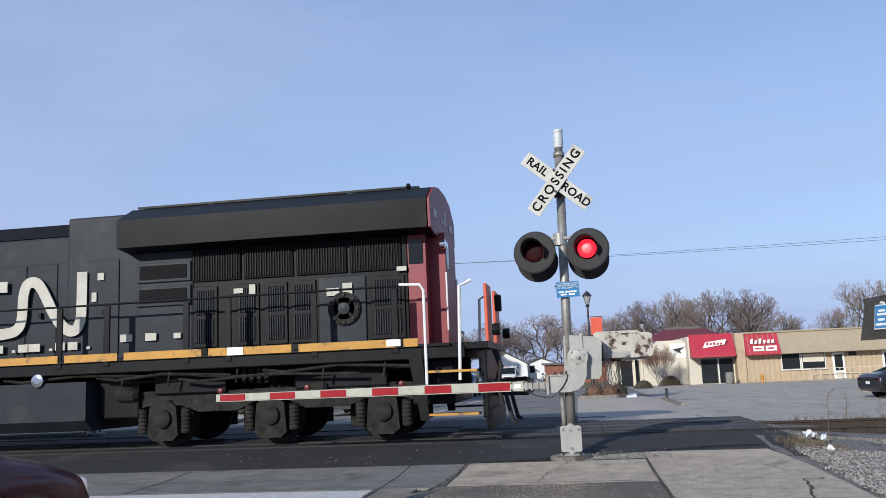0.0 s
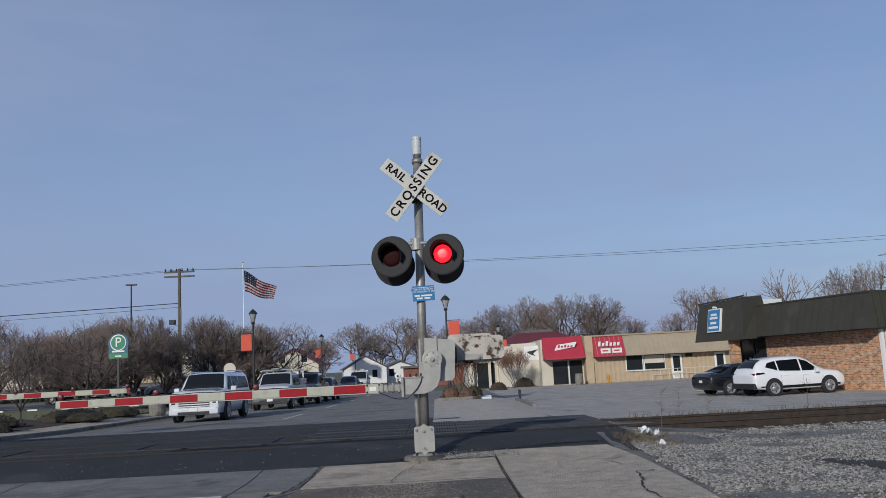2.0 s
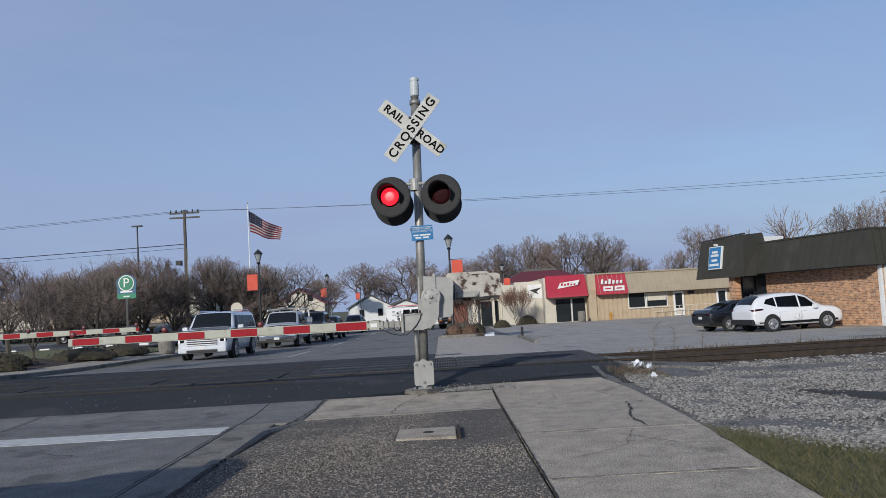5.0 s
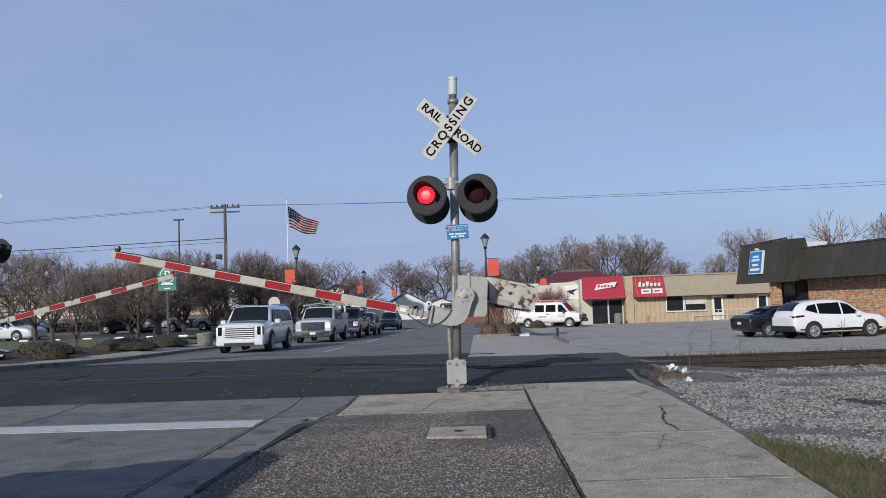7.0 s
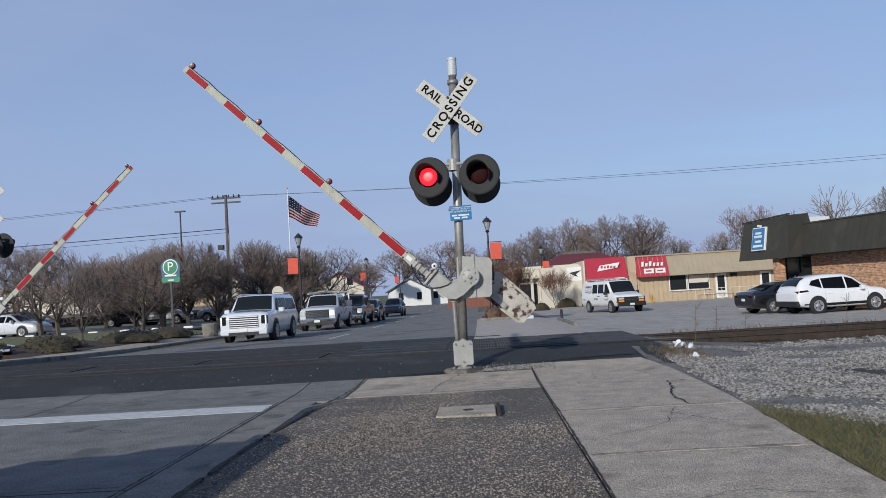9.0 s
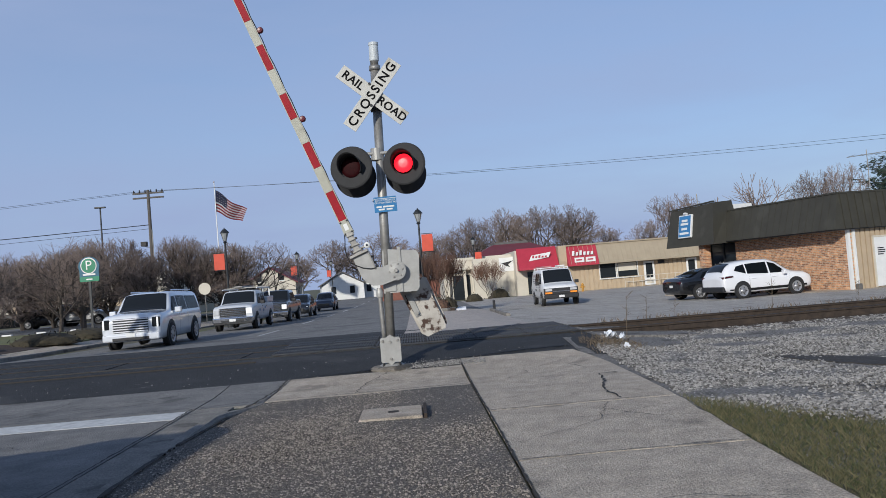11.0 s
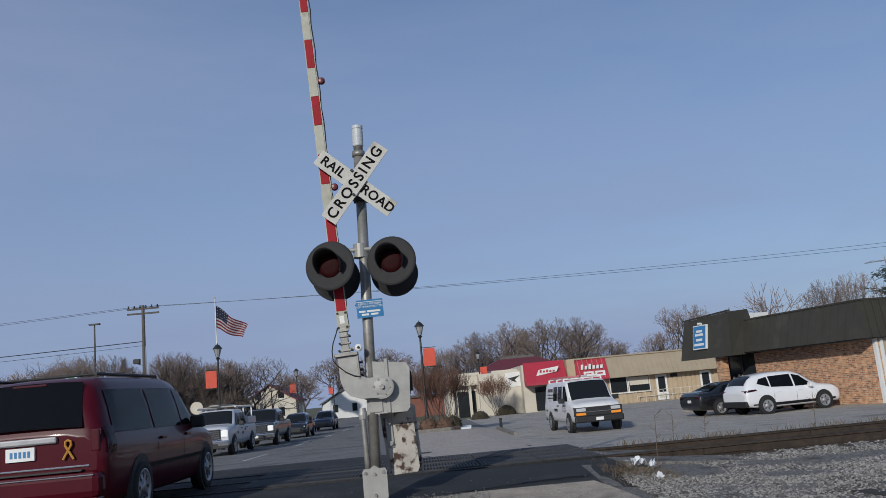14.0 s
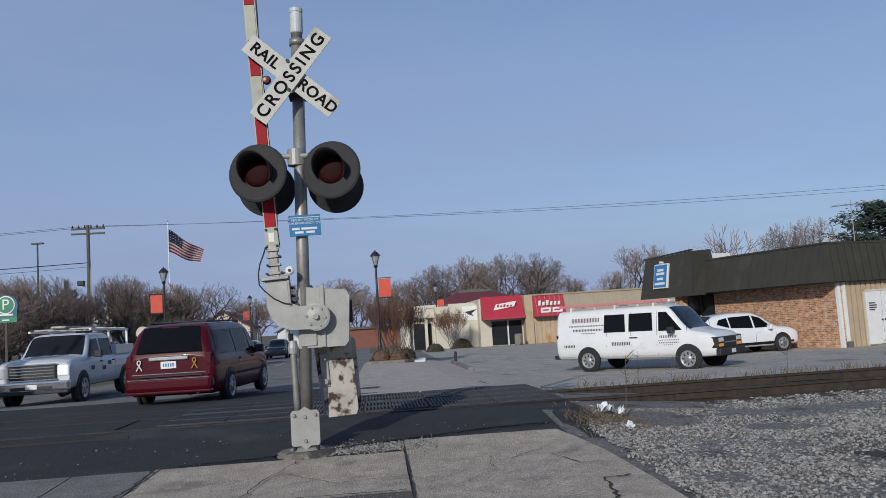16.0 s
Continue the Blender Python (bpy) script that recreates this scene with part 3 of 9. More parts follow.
def flasher(parent, x, z, y, turn=0, glow=True):
    """One flashing-light unit with round background, visor and red lens; returns its lit disc."""
    unit = part("light_background", lathe(bmesh.new(), [(0.03, 0.02), (0.29, 0.02), (0.312, 0.012), (0.318, 0), (0.312, -0.01), (0.28, -0.014), (0.12, -0.10), (0.05, -0.16)], 36), M_BLACK, parent, "round black background")
    unit.matrix_basis = pose(x, y, z, 90 - 3, 0, turn)
    n = 28
    bm = bmesh.new()
    rings = []
    for i in range(n + 1):
        a = radians(-35 + 250 * i / n)
        c = math.cos(radians(-35 + 250 * i / n - 90))
        ln = 0.09 + 0.20 * max(0, (c + 0.45) / 1.45)
        row = []
        for r, d in ((0.17, 0.02), (0.175, 0.02 + ln), (0.168, 0.02 + ln), (0.163, 0.02)):
            row.append(bm.verts.new((r * math.cos(a), r * math.sin(a), d)))
        rings.append(row)
    for A, C in zip(rings, rings[1:]):
        for k in range(4):
            bm.faces.new((A[k], A[(k + 1) % 4], C[(k + 1) % 4], C[k]))
    bmesh.ops.recalc_face_normals(bm, faces=bm.faces)
    part("visor", bm, M_BLACK, unit, smooth=True)
    lens = part("lens", lathe(bmesh.new(), [(0.155, 0.021), (0.15, 0.03), (0.10, 0.042), (0.0, 0.048)], 24), M_LENS, unit, "dark red lens", smooth=True)
    if not glow:
        return None
    lit = part("lit_lamp", lathe(bmesh.new(), [(0.138, 0.0), (0.138, 0.012), (0.06, 0.022), (0.0, 0.024)], 24), M_GLOW, unit, "glowing red lamp", smooth=True)
    return lit


def signal(name, m, label, arm_len, lit):
    s = thing(name, label, "crossing signal", m)
    lean = pose(0, 0, 0, 0, 1.1, 0)
    mast = part("mast", rod(rod(rod(bmesh.new(), (0, 0, 0.12), (0, 0, 4.55), 0.068, 0.068, 20), (0, 0, 4.55), (0, 0, 4.62), 0.085, 0.085, 20), (0, 0, 4.6), (0, 0, 4.90), 0.062, 0.062, 20), M_STEEL, s, "weathered galvanised steel mast", True)
    mast.matrix_basis = lean
    cap = part("mast_cap", lathe(bmesh.new(), [(0.066, 4.66), (0.072, 4.67), (0.072, 4.87), (0.068, 4.88), (0.068, 4.90), (0.074, 4.905), (0.074, 4.945), (0.06, 4.95), (0.0, 4.95)], 20), M_CAP, s, "pale plastic sleeve and cap")
    cap.matrix_basis = lean @ pose(0, 0, 0.03)
    top = part("sign_bracket", B(-0.1, 0.1, -0.09, 0.09, 3.93, 3.99, 0.01), M_PLASTIC, s)
    top.matrix_basis = lean
    crossbuck(s, 4.125, -0.24)
    arm = part("crossarm", rod(rod(bmesh.new(), (-0.42, -0.05, 3.28), (0.42, -0.05, 3.28), 0.028, 0.028, 12), (0.02, 0, 3.18), (0.02, 0, 3.36), 0.095, 0.095, 16), M_GREYPAINT, s)
    lits = []
    for x in (-0.42, 0.42):
        part("hanger", rod(rod(bmesh.new(), (x * 1.05, -0.05, 3.28), (x * 0.95, -0.16, 3.06), 0.03, 0.03, 10), (x * 0.95, -0.16, 3.06), (x * 0.92 + 0.03, -0.30, 3.05), 0.08, 0.12, 14), M_BLACK, s)
        lits.append(flasher(s, x * 0.92 + 0.03, 3.05, -0.34, -10))
        rear = part("rear_light", lathe(bmesh.new(), [(0.03, 0.02), (0.29, 0.02), (0.312, 0.012), (0.318, 0), (0.312, -0.01), (0.28, -0.014), (0.12, -0.10), (0.05, -0.16)], 36), M_BLACK, s, "round black background of the opposite light")
        rear.matrix_basis = pose(x * 0.92 + 0.05, 0.22, 2.98, -90, 0, 10)
        part("rear_visor", lathe(bmesh.new(), [(0.17, 0.02), (0.175, 0.27), (0.165, 0.27), (0.16, 0.02)], 24), M_BLACK, rear)
        part("rear_hanger", R((x * 1.05, -0.05, 3.28), (x * 0.92 + 0.05, 0.12, 2.98), 0.03, 0.03, 10), M_BLACK, s)
    sign = part("emergency_sign", B(-0.17, 0.17, -0.004, 0.004, -0.115, 0.115, 0.003), M_BLUE, s, "blue emergency contact sign")
    sign.matrix_basis = pose(0.09, -0.1, 2.50, 0, -2, 8)
    part("border", B(-0.165, 0.165, -0.006, -0.004, 0.085, 0.092), M_WHITE, sign)
    t = part("lettering", text_bm("REPORT PROBLEM\nOR EMERGENCY TO", 0.036, 0.002), M_WHITE, sign)
    t.matrix_basis = pose(0, -0.006, 0.042)
    for zz, w0, w1 in ((-0.035, -0.14, -0.06), (-0.035, -0.04, 0.13), (-0.075, -0.11, -0.02), (-0.075, 0.01, 0.10)):
        part("number_bar", B(w0, w1, -0.007, -0.004, zz - 0.012, zz + 0.012), M_WHITE, sign)
    part("sign_strap", B(-0.1, 0.1, -0.09, 0.09, 2.56, 2.585, 0.004), M_STEEL, s)
    # base casting and footing
    bm = bmesh.new()
    lathe(bm, [(0.33, -0.12), (0.34, 0.06), (0.29, 0.09), (0.15, 0.10), (0.0, 0.10)], 14)
    for v in bm.verts:
        v.co.x *= 1 + 0.12 * noise.noise(v.co * 3)
        v.co.y *= 1 + 0.12 * noise.noise(v.co * 3 + Vector((5, 0, 0)))
    part("footing", bm, M_FOOT, s, "broken concrete footing")
    part("base_casting", lathe(bmesh.new(), [(0.20, 0.05), (0.20, 0.09), (0.12, 0.14), (0.10, 0.42), (0.085, 0.46)], 16), M_GREYPAINT, s)
    for k in range(4):
        a = radians(45 + 90 * k)
        part("anchor_bolt", R((0.17 * math.cos(a), 0.17 * math.sin(a), 0.06), (0.17 * math.cos(a), 0.17 * math.sin(a), 0.16), 0.022, 0.018, 8), M_PLASTIC, s)
    plate = part("base_cover", prism(bmesh.new(), [(-0.15, 0.02), (-0.13, 0), (-0.05, -0.0), (0, -0.05), (0.05, 0), (0.13, 0), (0.15, 0.02), (0.15, 0.34), (0.13, 0.37), (0.06, 0.37), (0.0, 0.41), (-0.06, 0.37), (-0.13, 0.37), (-0.15, 0.34)], -0.16, -0.13), M_GREYPAINT, s, "cast cover plate on the base")
    plate.matrix_basis = pose(0, 0, 0.15)
    for x, z in ((0, 0.30), (0, 0.05), (0.11, 0.32), (-0.11, 0.32)):
        part("cover_bolt", lathe(bmesh.new(), [(0.022, 0), (0.014, 0.025)], 8, pose(x, -0.16, z, 90)), M_STEEL, plate)
    # gate mechanism
    mech = part("mechanism_case", prism(bmesh.new(), [(-0.08, 0.0), (0.42, 0.0), (0.46, 0.05), (0.49, 0.54), (0.45, 0.61), (0.0, 0.66), (-0.06, 0.64)], -0.06, 0.34), M_GREYPAINT, s, "grey gate mechanism case")
    mech.matrix_basis = pose(0.04, 0.0, 1.17)
    part("case_rib", B(0.17, 0.22, -0.08, -0.05, 0.0, 0.68, 0.01), M_GREYPAINT, mech)
    part("case_door", B(-0.05, 0.12, -0.075, -0.06, 0.02, 0.30, 0.008), M_GREYPAINT, mech)
    part("lifting_eye", lathe(bmesh.new(), [(0.02, 0), (0.035, 0.02), (0.02, 0.045)], 10, pose(0.06, 0.1, 0.64)), M_STEEL, mech)
    part("latch", B(0.47, 0.51, 0.05, 0.15, 0.25, 0.5, 0.008), M_PLASTIC, mech)
    part("conduit", pipe(bmesh.new(), [(-0.08, -0.06, 1.22), (-0.10, -0.06, 1.1), (-0.09, -0.03, 0.6), (-0.08, 0, 0.4)], 0.035, 10), M_STEEL, s, smooth=True)
    part("conduit_fitting", lathe(bmesh.new(), [(0.05, 0), (0.055, 0.06), (0.04, 0.14)], 12, pose(-0.10, -0.06, 1.12)), M_GREYPAINT, s)
    # rotating gate: arm, gooseneck and counterweights about the pivot
    gate = part("gate_arm_assembly", lathe(bmesh.new(), [(0.15, -0.03), (0.15, 0.02), (0.06, 0.03), (0.0, 0.035)], 24, pose(0, -0.05, 0, 90)), M_GREYPAINT, s, "striped gate arm on a grey hub")
    neck = prism(bmesh.new(), [(0.12, 0.05), (0.13, -0.02), (0.11, -0.28), (0.06, -0.40), (-0.03, -0.47), (-0.14, -0.50), (-0.43, -0.50), (-0.43, -0.27), (-0.26, -0.27), (-0.17, -0.24), (-0.13, -0.16), (-0.13, 0.0), (-0.10, 0.09), (-0.04, 0.13), (0.05, 0.125)], -0.075, 0.02)
    part("gooseneck", neck, M_GREYPAINT, gate, "curved grey arm bracket")
    part("side_flange", B(-0.43, -0.14, -0.085, 0.06, -0.268, -0.245, 0.004), M_STEEL, gate)
    for xx in (-0.34, -0.25, -0.18):
        part("flange_bolt", R((xx, 0.0, -0.25), (xx, 0.0, -0.20), 0.016, 0.014, 8), M_PLASTIC, gate)
    part("adapter_plate", B(-0.475, -0.435, -0.12, 0.07, -0.535, -0.245, 0.006), M_STEEL, gate, "steel arm adapter")
    part("adapter_tongue", B(-0.82, -0.46, -0.055, 0.03, -0.44, -0.345, 0.006), M_STEEL, gate)
    for xx, h in ((-0.51, 0.085), (-0.60, 0.07), (-0.69, 0.066), (-0.76, 0.06)):
        part("adapter_strap", B(xx - 0.012, xx + 0.012, -0.075, 0.04, -0.39 - h, -0.39 + h, 0.003), M_STEEL, gate)
    for xx, zz in ((-0.51, -0.47), (-0.51, -0.31), (-0.60, -0.455), (-0.69, -0.325), (-0.455, -0.53)):
        part("strap_bolt", R((xx, -0.095, zz), (xx, 0.05, zz), 0.014, 0.014, 8), M_PLASTIC, gate)
    roller = part("roller", lathe(bmesh.new(), [(0.0, 0.03), (0.03, 0.03), (0.045, 0.015), (0.045, -0.04), (0.03, -0.05)], 16, pose(-0.52, -0.10, -0.225, 90)), M_WHITE, gate, "pale round roller")
    part("roller_pin", lathe(bmesh.new(), [(0.018, 0.03), (0.016, 0.04), (0.0, 0.04)], 10, pose(-0.52, -0.10, -0.225, 90)), M_PLASTIC, roller)
    part("roller_arm", B(-0.535, -0.505, -0.09, -0.07, -0.33, -0.225, 0.004), M_STEEL, gate)
    plate = part("breakaway_plate", prism(bmesh.new(), [(-0.78, -0.465), (-1.01, -0.455), (-1.01, -0.325), (-0.78, -0.315)], -0.05, 0.0), M_GATEWHITE, gate)
    for xx, zz in ((-0.805, -0.445), (-0.805, -0.335), (-0.985, -0.44), (-0.985, -0.34)):
        part("plate_bolt", lathe(bmesh.new(), [(0.016, 0), (0.012, 0.014)], 8, pose(xx, -0.05, zz, 90)), M_PLASTIC, plate)
    part("plate_label", B(-0.95, -0.85, -0.053, -0.050, -0.42, -0.36), M_WHITE, plate)
    part("arm_board", prism(bmesh.new(), [(-0.99, -0.463), (-arm_len, -0.447), (-arm_len, -0.333), (-0.99, -0.317)], -0.022, 0.006), M_GATEWHITE, gate)
    a, i = 0.99, 0
    while a < arm_len - 0.05:
        b = min(arm_len, 1.48 if i == 0 else a + 0.405)
        h = 0.062 - 0.014 * a / arm_len
        part("arm_stripe", B(-b, -a, -0.03, 0.012, -0.39 - h, -0.39 + h, 0.006), M_RED if i % 2 == 0 else M_GATEWHITE, gate)
        a, i = b, i + 1
    for f in (0.985, 0.68, 0.36):
        lx = -0.98 - (arm_len - 0.98) * f
        lamp = part("arm_lamp", lathe(bmesh.new(), [(0.0, -0.04), (0.035, -0.036), (0.048, -0.01), (0.048, 0.02), (0.035, 0.04), (0.0, 0.044)], 14, pose(lx, 0.0, -0.28, 90)), M_TIP, gate, "red arm lamp")
        part("lamp_bracket", B(lx - 0.03, lx + 0.03, -0.02, 0.02, -0.345, -0.315), M_PLASTIC, gate)
    wire = [(-0.8 - k * (arm_len - 0.85) / 24, 0.0, -0.318 - 0.008 * math.sin(k * 2.2)) for k in range(25)]
    part("arm_cable", pipe(bmesh.new(), wire, 0.008, 6), M_PLASTIC, gate)
    part("loop_cable", pipe(bmesh.new(), [(-0.80, -0.06, -0.46), (-0.72, -0.07, -0.49), (-0.62, -0.08, -0.535), (-0.52, -0.08, -0.56), (-0.40, -0.09, -0.56), (-0.33, -0.09, -0.51), (-0.24, -0.09, -0.42), (-0.18, -0.09, -0.32), (-0.16, -0.085, -0.24)], 0.008, 6), M_PLASTIC, gate)
    # counterweights on the far side of the pivot
    for y0, y1, dx in ((0.42, 0.50, 0.0), (0.515, 0.595, -0.04)):
        part("counterweight", prism(bmesh.new(), [(0.26, -0.03 + dx), (0.30, -0.06 + dx), (1.08 + dx, -0.03 + dx), (1.12 + dx, 0.0 + dx), (1.12 + dx, 0.30 - dx), (1.06 + dx, 0.33 - dx), (0.30, 0.33 - dx), (0.26, 0.30 - dx)], y0, y1), M_CABRUST, gate, "rust-stained white counterweight plates")
    part("weight_arm", prism(bmesh.new(), [(0.0, -0.12), (0.75, -0.06), (0.75, 0.06), (0.0, 0.12)], 0.64, 0.68), M_GREYPAINT, gate)
    part("weight_slot", B(0.40, 0.78, 0.40, 0.418, -0.04, 0.05, 0.01), M_GREYPAINT, gate)
    for xx in (0.46, 0.72):
        part("weight_bolt", lathe(bmesh.new(), [(0.03, 0), (0.03, 0.04)], 8, pose(xx, 0.40, 0.005, 90)), M_STEEL, gate)
    for k in range(6):
        a = radians(60 * k + 20)
        part("hub_bolt", lathe(bmesh.new(), [(0.016, 0), (0.012, 0.02)], 8, pose(0.10 * math.cos(a), -0.07, 0.10 * math.sin(a), 90)), M_STEEL, gate)
    part("hub_nut", lathe(bmesh.new(), [(0.035, 0), (0.03, 0.05)], 6, pose(0, -0.07, 0, 90)), M_STEEL, gate)
    return s, gate, lits


near_signal, near_gate, near_lits = signal("crossing_signal", pose(-0.09, 12.22, g(-0.09, 12.22) - 0.055), "grey railway crossing signal with crossbuck, red lamps and striped gate arm", 5.6, True)
far_signal, far_gate, far_lits = signal("crossing_signal", pose(-12.2, 19.4, g(-12.2, 19.4), 0, 0, 180), "railway crossing signal across the street with its striped gate arm", 5.2, False)

# ---- locomotive: rear end at x = 0, body towards -x, rail head at z = 0 ----
M_LOCO = mat("loco_black", (0.011, 0.012, 0.0135), (0.007, 0.0075, 0.0085), 0.4, scale=3, bump=0.05, spots=(0.016, 0.016, 0.016), spot_scale=2, spot_at=0.6, spec=0.15)
M_LOCOGREY = mat("loco_hood_grey", (0.031, 0.036, 0.044), (0.022, 0.026, 0.032), 0.42, scale=2.5, bump=0.05, spots=(0.040, 0.043, 0.046), spot_scale=1.5, spot_at=0.6, spec=0.25)
M_LOCORED = mat("loco_red", (0.23, 0.025, 0.035), (0.17, 0.02, 0.03), 0.5, scale=3, spots=(0.12, 0.02, 0.025), spot_scale=3, spot_at=0.62)
M_ORANGE = mat("loco_orange", (0.62, 0.10, 0.04), (0.5, 0.08, 0.035), 0.5, scale=3)
M_YELLOW = mat("loco_sill_yellow", (0.50, 0.25, 0.03), (0.38, 0.19, 0.03), 0.6, scale=5, spots=(0.16, 0.10, 0.04), spot_scale=6, spot_at=0.6)
M_TRUCK = mat("truck_steel", (0.036, 0.034, 0.031), (0.013, 0.0125, 0.0115), 0.8, scale=6, bump=0.3, spec=0.15)
M_LOGO = mat("loco_logo_white", (0.48, 0.46, 0.40), (0.38, 0.365, 0.32), 0.6, scale=4)
M_MESH = mat("radiator_mesh", (0.012, 0.012, 0.013), (0.007, 0.007, 0.008), 0.6, scale=40, bump=0.6, bump_scale=120, spec=0.1)


HOOD_X = [(-22, -20.5), (-13, -10.9), (-9.4, -7.35), (-9.2, -7.1), (-7.6, -5.9), (-2.55, -1.85), (-2.38, -1.78), (-1.9, -1.42), (-1.55, -1.18), (-1.0, -1.0), (0, 0)]


def hx(x):
    """Stations along the hood."""
    return lerp(HOOD_X, x)


def locomotive():
    L = thing("locomotive", "black diesel locomotive with red end and yellow stripe", "locomotive")
    # frame and walkway
    part("underframe", B(-22, -0.75, -1.5, 1.5, 1.38, 1.58, 0.02), M_LOCO, L)
    part("walkway_deck", B(-22, -1.0, -1.53, 1.53, 1.585, 1.64, 0.01), M_LOCO, L)
    x = -1.55
    for i, w in enumerate((0.25, 1.75, 1.55, 1.5, 1.05, 1.3, 1.4, 2.2, 2.2, 2.2, 2.2)):
        part("sill_stripe", B(x - w, x, -1.545, -1.531, 1.60, 1.74, 0.003), M_YELLOW, L)
        x -= w + 0.13
    # long hood
    part("hood", B(-19.5, -5.9, -0.98, 0.98, 1.64, 4.08, 0.05), M_LOCOGREY, L, "dark grey engine hood")
    part("hood_roof", prism(bmesh.new(), [(-0.98, 4.08), (0.98, 4.08), (0.75, 4.36), (-0.75, 4.36)], 5.9, 19.5, pose(0, 0, 0, 0, 0, 90)), M_LOCO, L)
    part("hood", B(-8.5, -5.9, -1.02, 1.02, 1.64, 4.42, 0.04), M_LOCOGREY, L, "raised dark hood section")
    part("radiator_cab", B(-5.92, -1.75, -1.0, 1.0, 1.64, 4.1, 0.03), M_LOCO, L)
    # flared radiator wing with sloping roof
    wing = [(-1.48, 3.68), (-1.5, 4.20), (-0.95, 4.50), (-0.4, 4.60), (0.4, 4.60), (0.95, 4.50), (1.5, 4.20), (1.48, 3.72), (1.0, 3.62), (-1.0, 3.62)]
    part("radiator_wing", prism(bmesh.new(), wing, 1.32, 7.2, pose(0, 0, 0, 0, 0, 90)), M_LOCO, L, "flared black radiator wing")
    part("wing_end", prism(bmesh.new(), [(a * 0.995, b) for a, b in wing], 1.26, 1.30, pose(0, 0, 0, 0, 0, 90)), M_LOCORED, L, "red end of the radiator wing")
    for s in (-1, 1):
        for i in range(4):
            x0 = -1.9 - i * 1.02
            part("radiator_screen", B(x0 - 0.95, x0, s * 1.02 - 0.02, s * 1.02 + 0.02, 3.02, 3.60), M_MESH, L)
            part("screen_slats", battens(x0 - 0.92, x0 - 0.03, -1.04 if s < 0 else 1.06, 3.05, 3.58, 0.05, 0.014, 0.02), M_LOCO, L)
        part("roof_rail", B(-7.1, -1.8, s * 0.9 - 0.02, s * 0.9 + 0.02, 4.52, 4.56), M_LOCO, L)
    for i in range(4):
        x0 = -1.6 - i * 1.42
        part("roof_panel", B(x0 - 1.3, x0, -0.6, 0.6, 4.58, 4.625, 0.01), M_LOCO, L)
    part("lifting_eye", lathe(bmesh.new(), [(0.03, 0), (0.055, 0.03), (0.03, 0.09)], 10, pose(-1.75, -0.85, 4.53)), M_LOCO, L)
    # doors and grilles along the near side
    for s in (-1, 1):
        y0, y1 = (s * 1.0, s * 1.035)
        ya, yb = min(y0, y1), max(y0, y1)
        for x0, w in ((-2.55, 0.78), (-3.42, 0.10), (-4.62, 0.60), (-5.30, 0.55), (-5.98, 0.55), (-7.0, 0.6)):
            x0, w = hx(x0), hx(x0) - hx(x0 - w)
            if w > 0.12:
                part("grille_frame", B(x0 - w, x0, ya, yb, 1.78, 2.92, 0.01), M_LOCO, L)
                for z0, z1 in ((1.86, 2.31), (2.38, 2.84)):
                    part("grille_slats", battens(x0 - w + 0.07, x0 - 0.07, -1.045 if s < 0 else 1.065, z0 + 0.01, z1 - 0.01, 0.045, 0.016, 0.018), M_LOCOGREY, L)
                    part("grille", B(x0 - w + 0.06, x0 - 0.06, min(ya, s * 1.045), max(yb, s * 1.045), z0, z1, 0.005), M_MESH, L)
        part("access_door", B(hx(-4.55), hx(-3.45), ya, yb, 1.70, 2.95, 0.012), M_LOCOGREY, L)
        ring = part("fan_ring", lathe(bmesh.new(), [(0.20, 0.0), (0.30, 0.0), (0.30, 0.05), (0.20, 0.05), (0.20, 0)], 22, pose(hx(-3.95), s * 1.04, 2.36, 90 * -s, 0, 0)), M_TRUCK, L)
        part("fan_hub", lathe(bmesh.new(), [(0.11, 0), (0.11, 0.07), (0.0, 0.08)], 14, pose(hx(-3.95), s * 1.035, 2.36, -90 if s > 0 else 90)), M_LOCOGREY, L)
        for k in range(4):
            a = radians(45 + 90 * k)
            part("fan_spoke", R((hx(-3.95), s * 1.06, 2.36), (hx(-3.95) + 0.24 * math.cos(a), s * 1.06, 2.36 + 0.24 * math.sin(a)), 0.03, 0.03, 6), M_TRUCK, L)
        for k in range(8):
            a = radians(45 * k)
            part("fan_ring_bolt", lathe(bmesh.new(), [(0.03, 0), (0.03, 0.03)], 6, pose(hx(-3.95) + 0.25 * math.cos(a), s * 1.09, 2.36 + 0.25 * math.sin(a), 90 * -s)), M_LOCOGREY, ring)
        for i in range(2):
            z0 = 2.62 + i * 0.45
            part("intake_frame", B(hx(-9.1), hx(-7.65), min(s * 1.02, s * 1.06), max(s * 1.02, s * 1.06), z0 - 0.02, z0 + 0.36, 0.012), M_LOCOGREY, L)
            part("intake_mesh", B(hx(-9.02), hx(-7.75), min(s * 1.05, s * 1.07), max(s * 1.05, s * 1.07), z0 + 0.04, z0 + 0.30), M_MESH, L)
        x = -7.4
        for i in range(16):
            part("hood_door", B(x - 0.62, x, min(s * 0.98, s * (1.045 if x > -8.0 else 1.0)), max(s * 0.98, s * (1.045 if x > -8.0 else 1.0)), 1.72, 3.55, 0.012), M_LOCOGREY, L)
            if i % 2 == 0:
                part("door_latch", B(x - 0.34, x - 0.28, min(s * 0.98, s * 1.065), max(s * 0.98, s * 1.065), 2.5, 2.6), M_LOCO, L)
            x -= 0.66
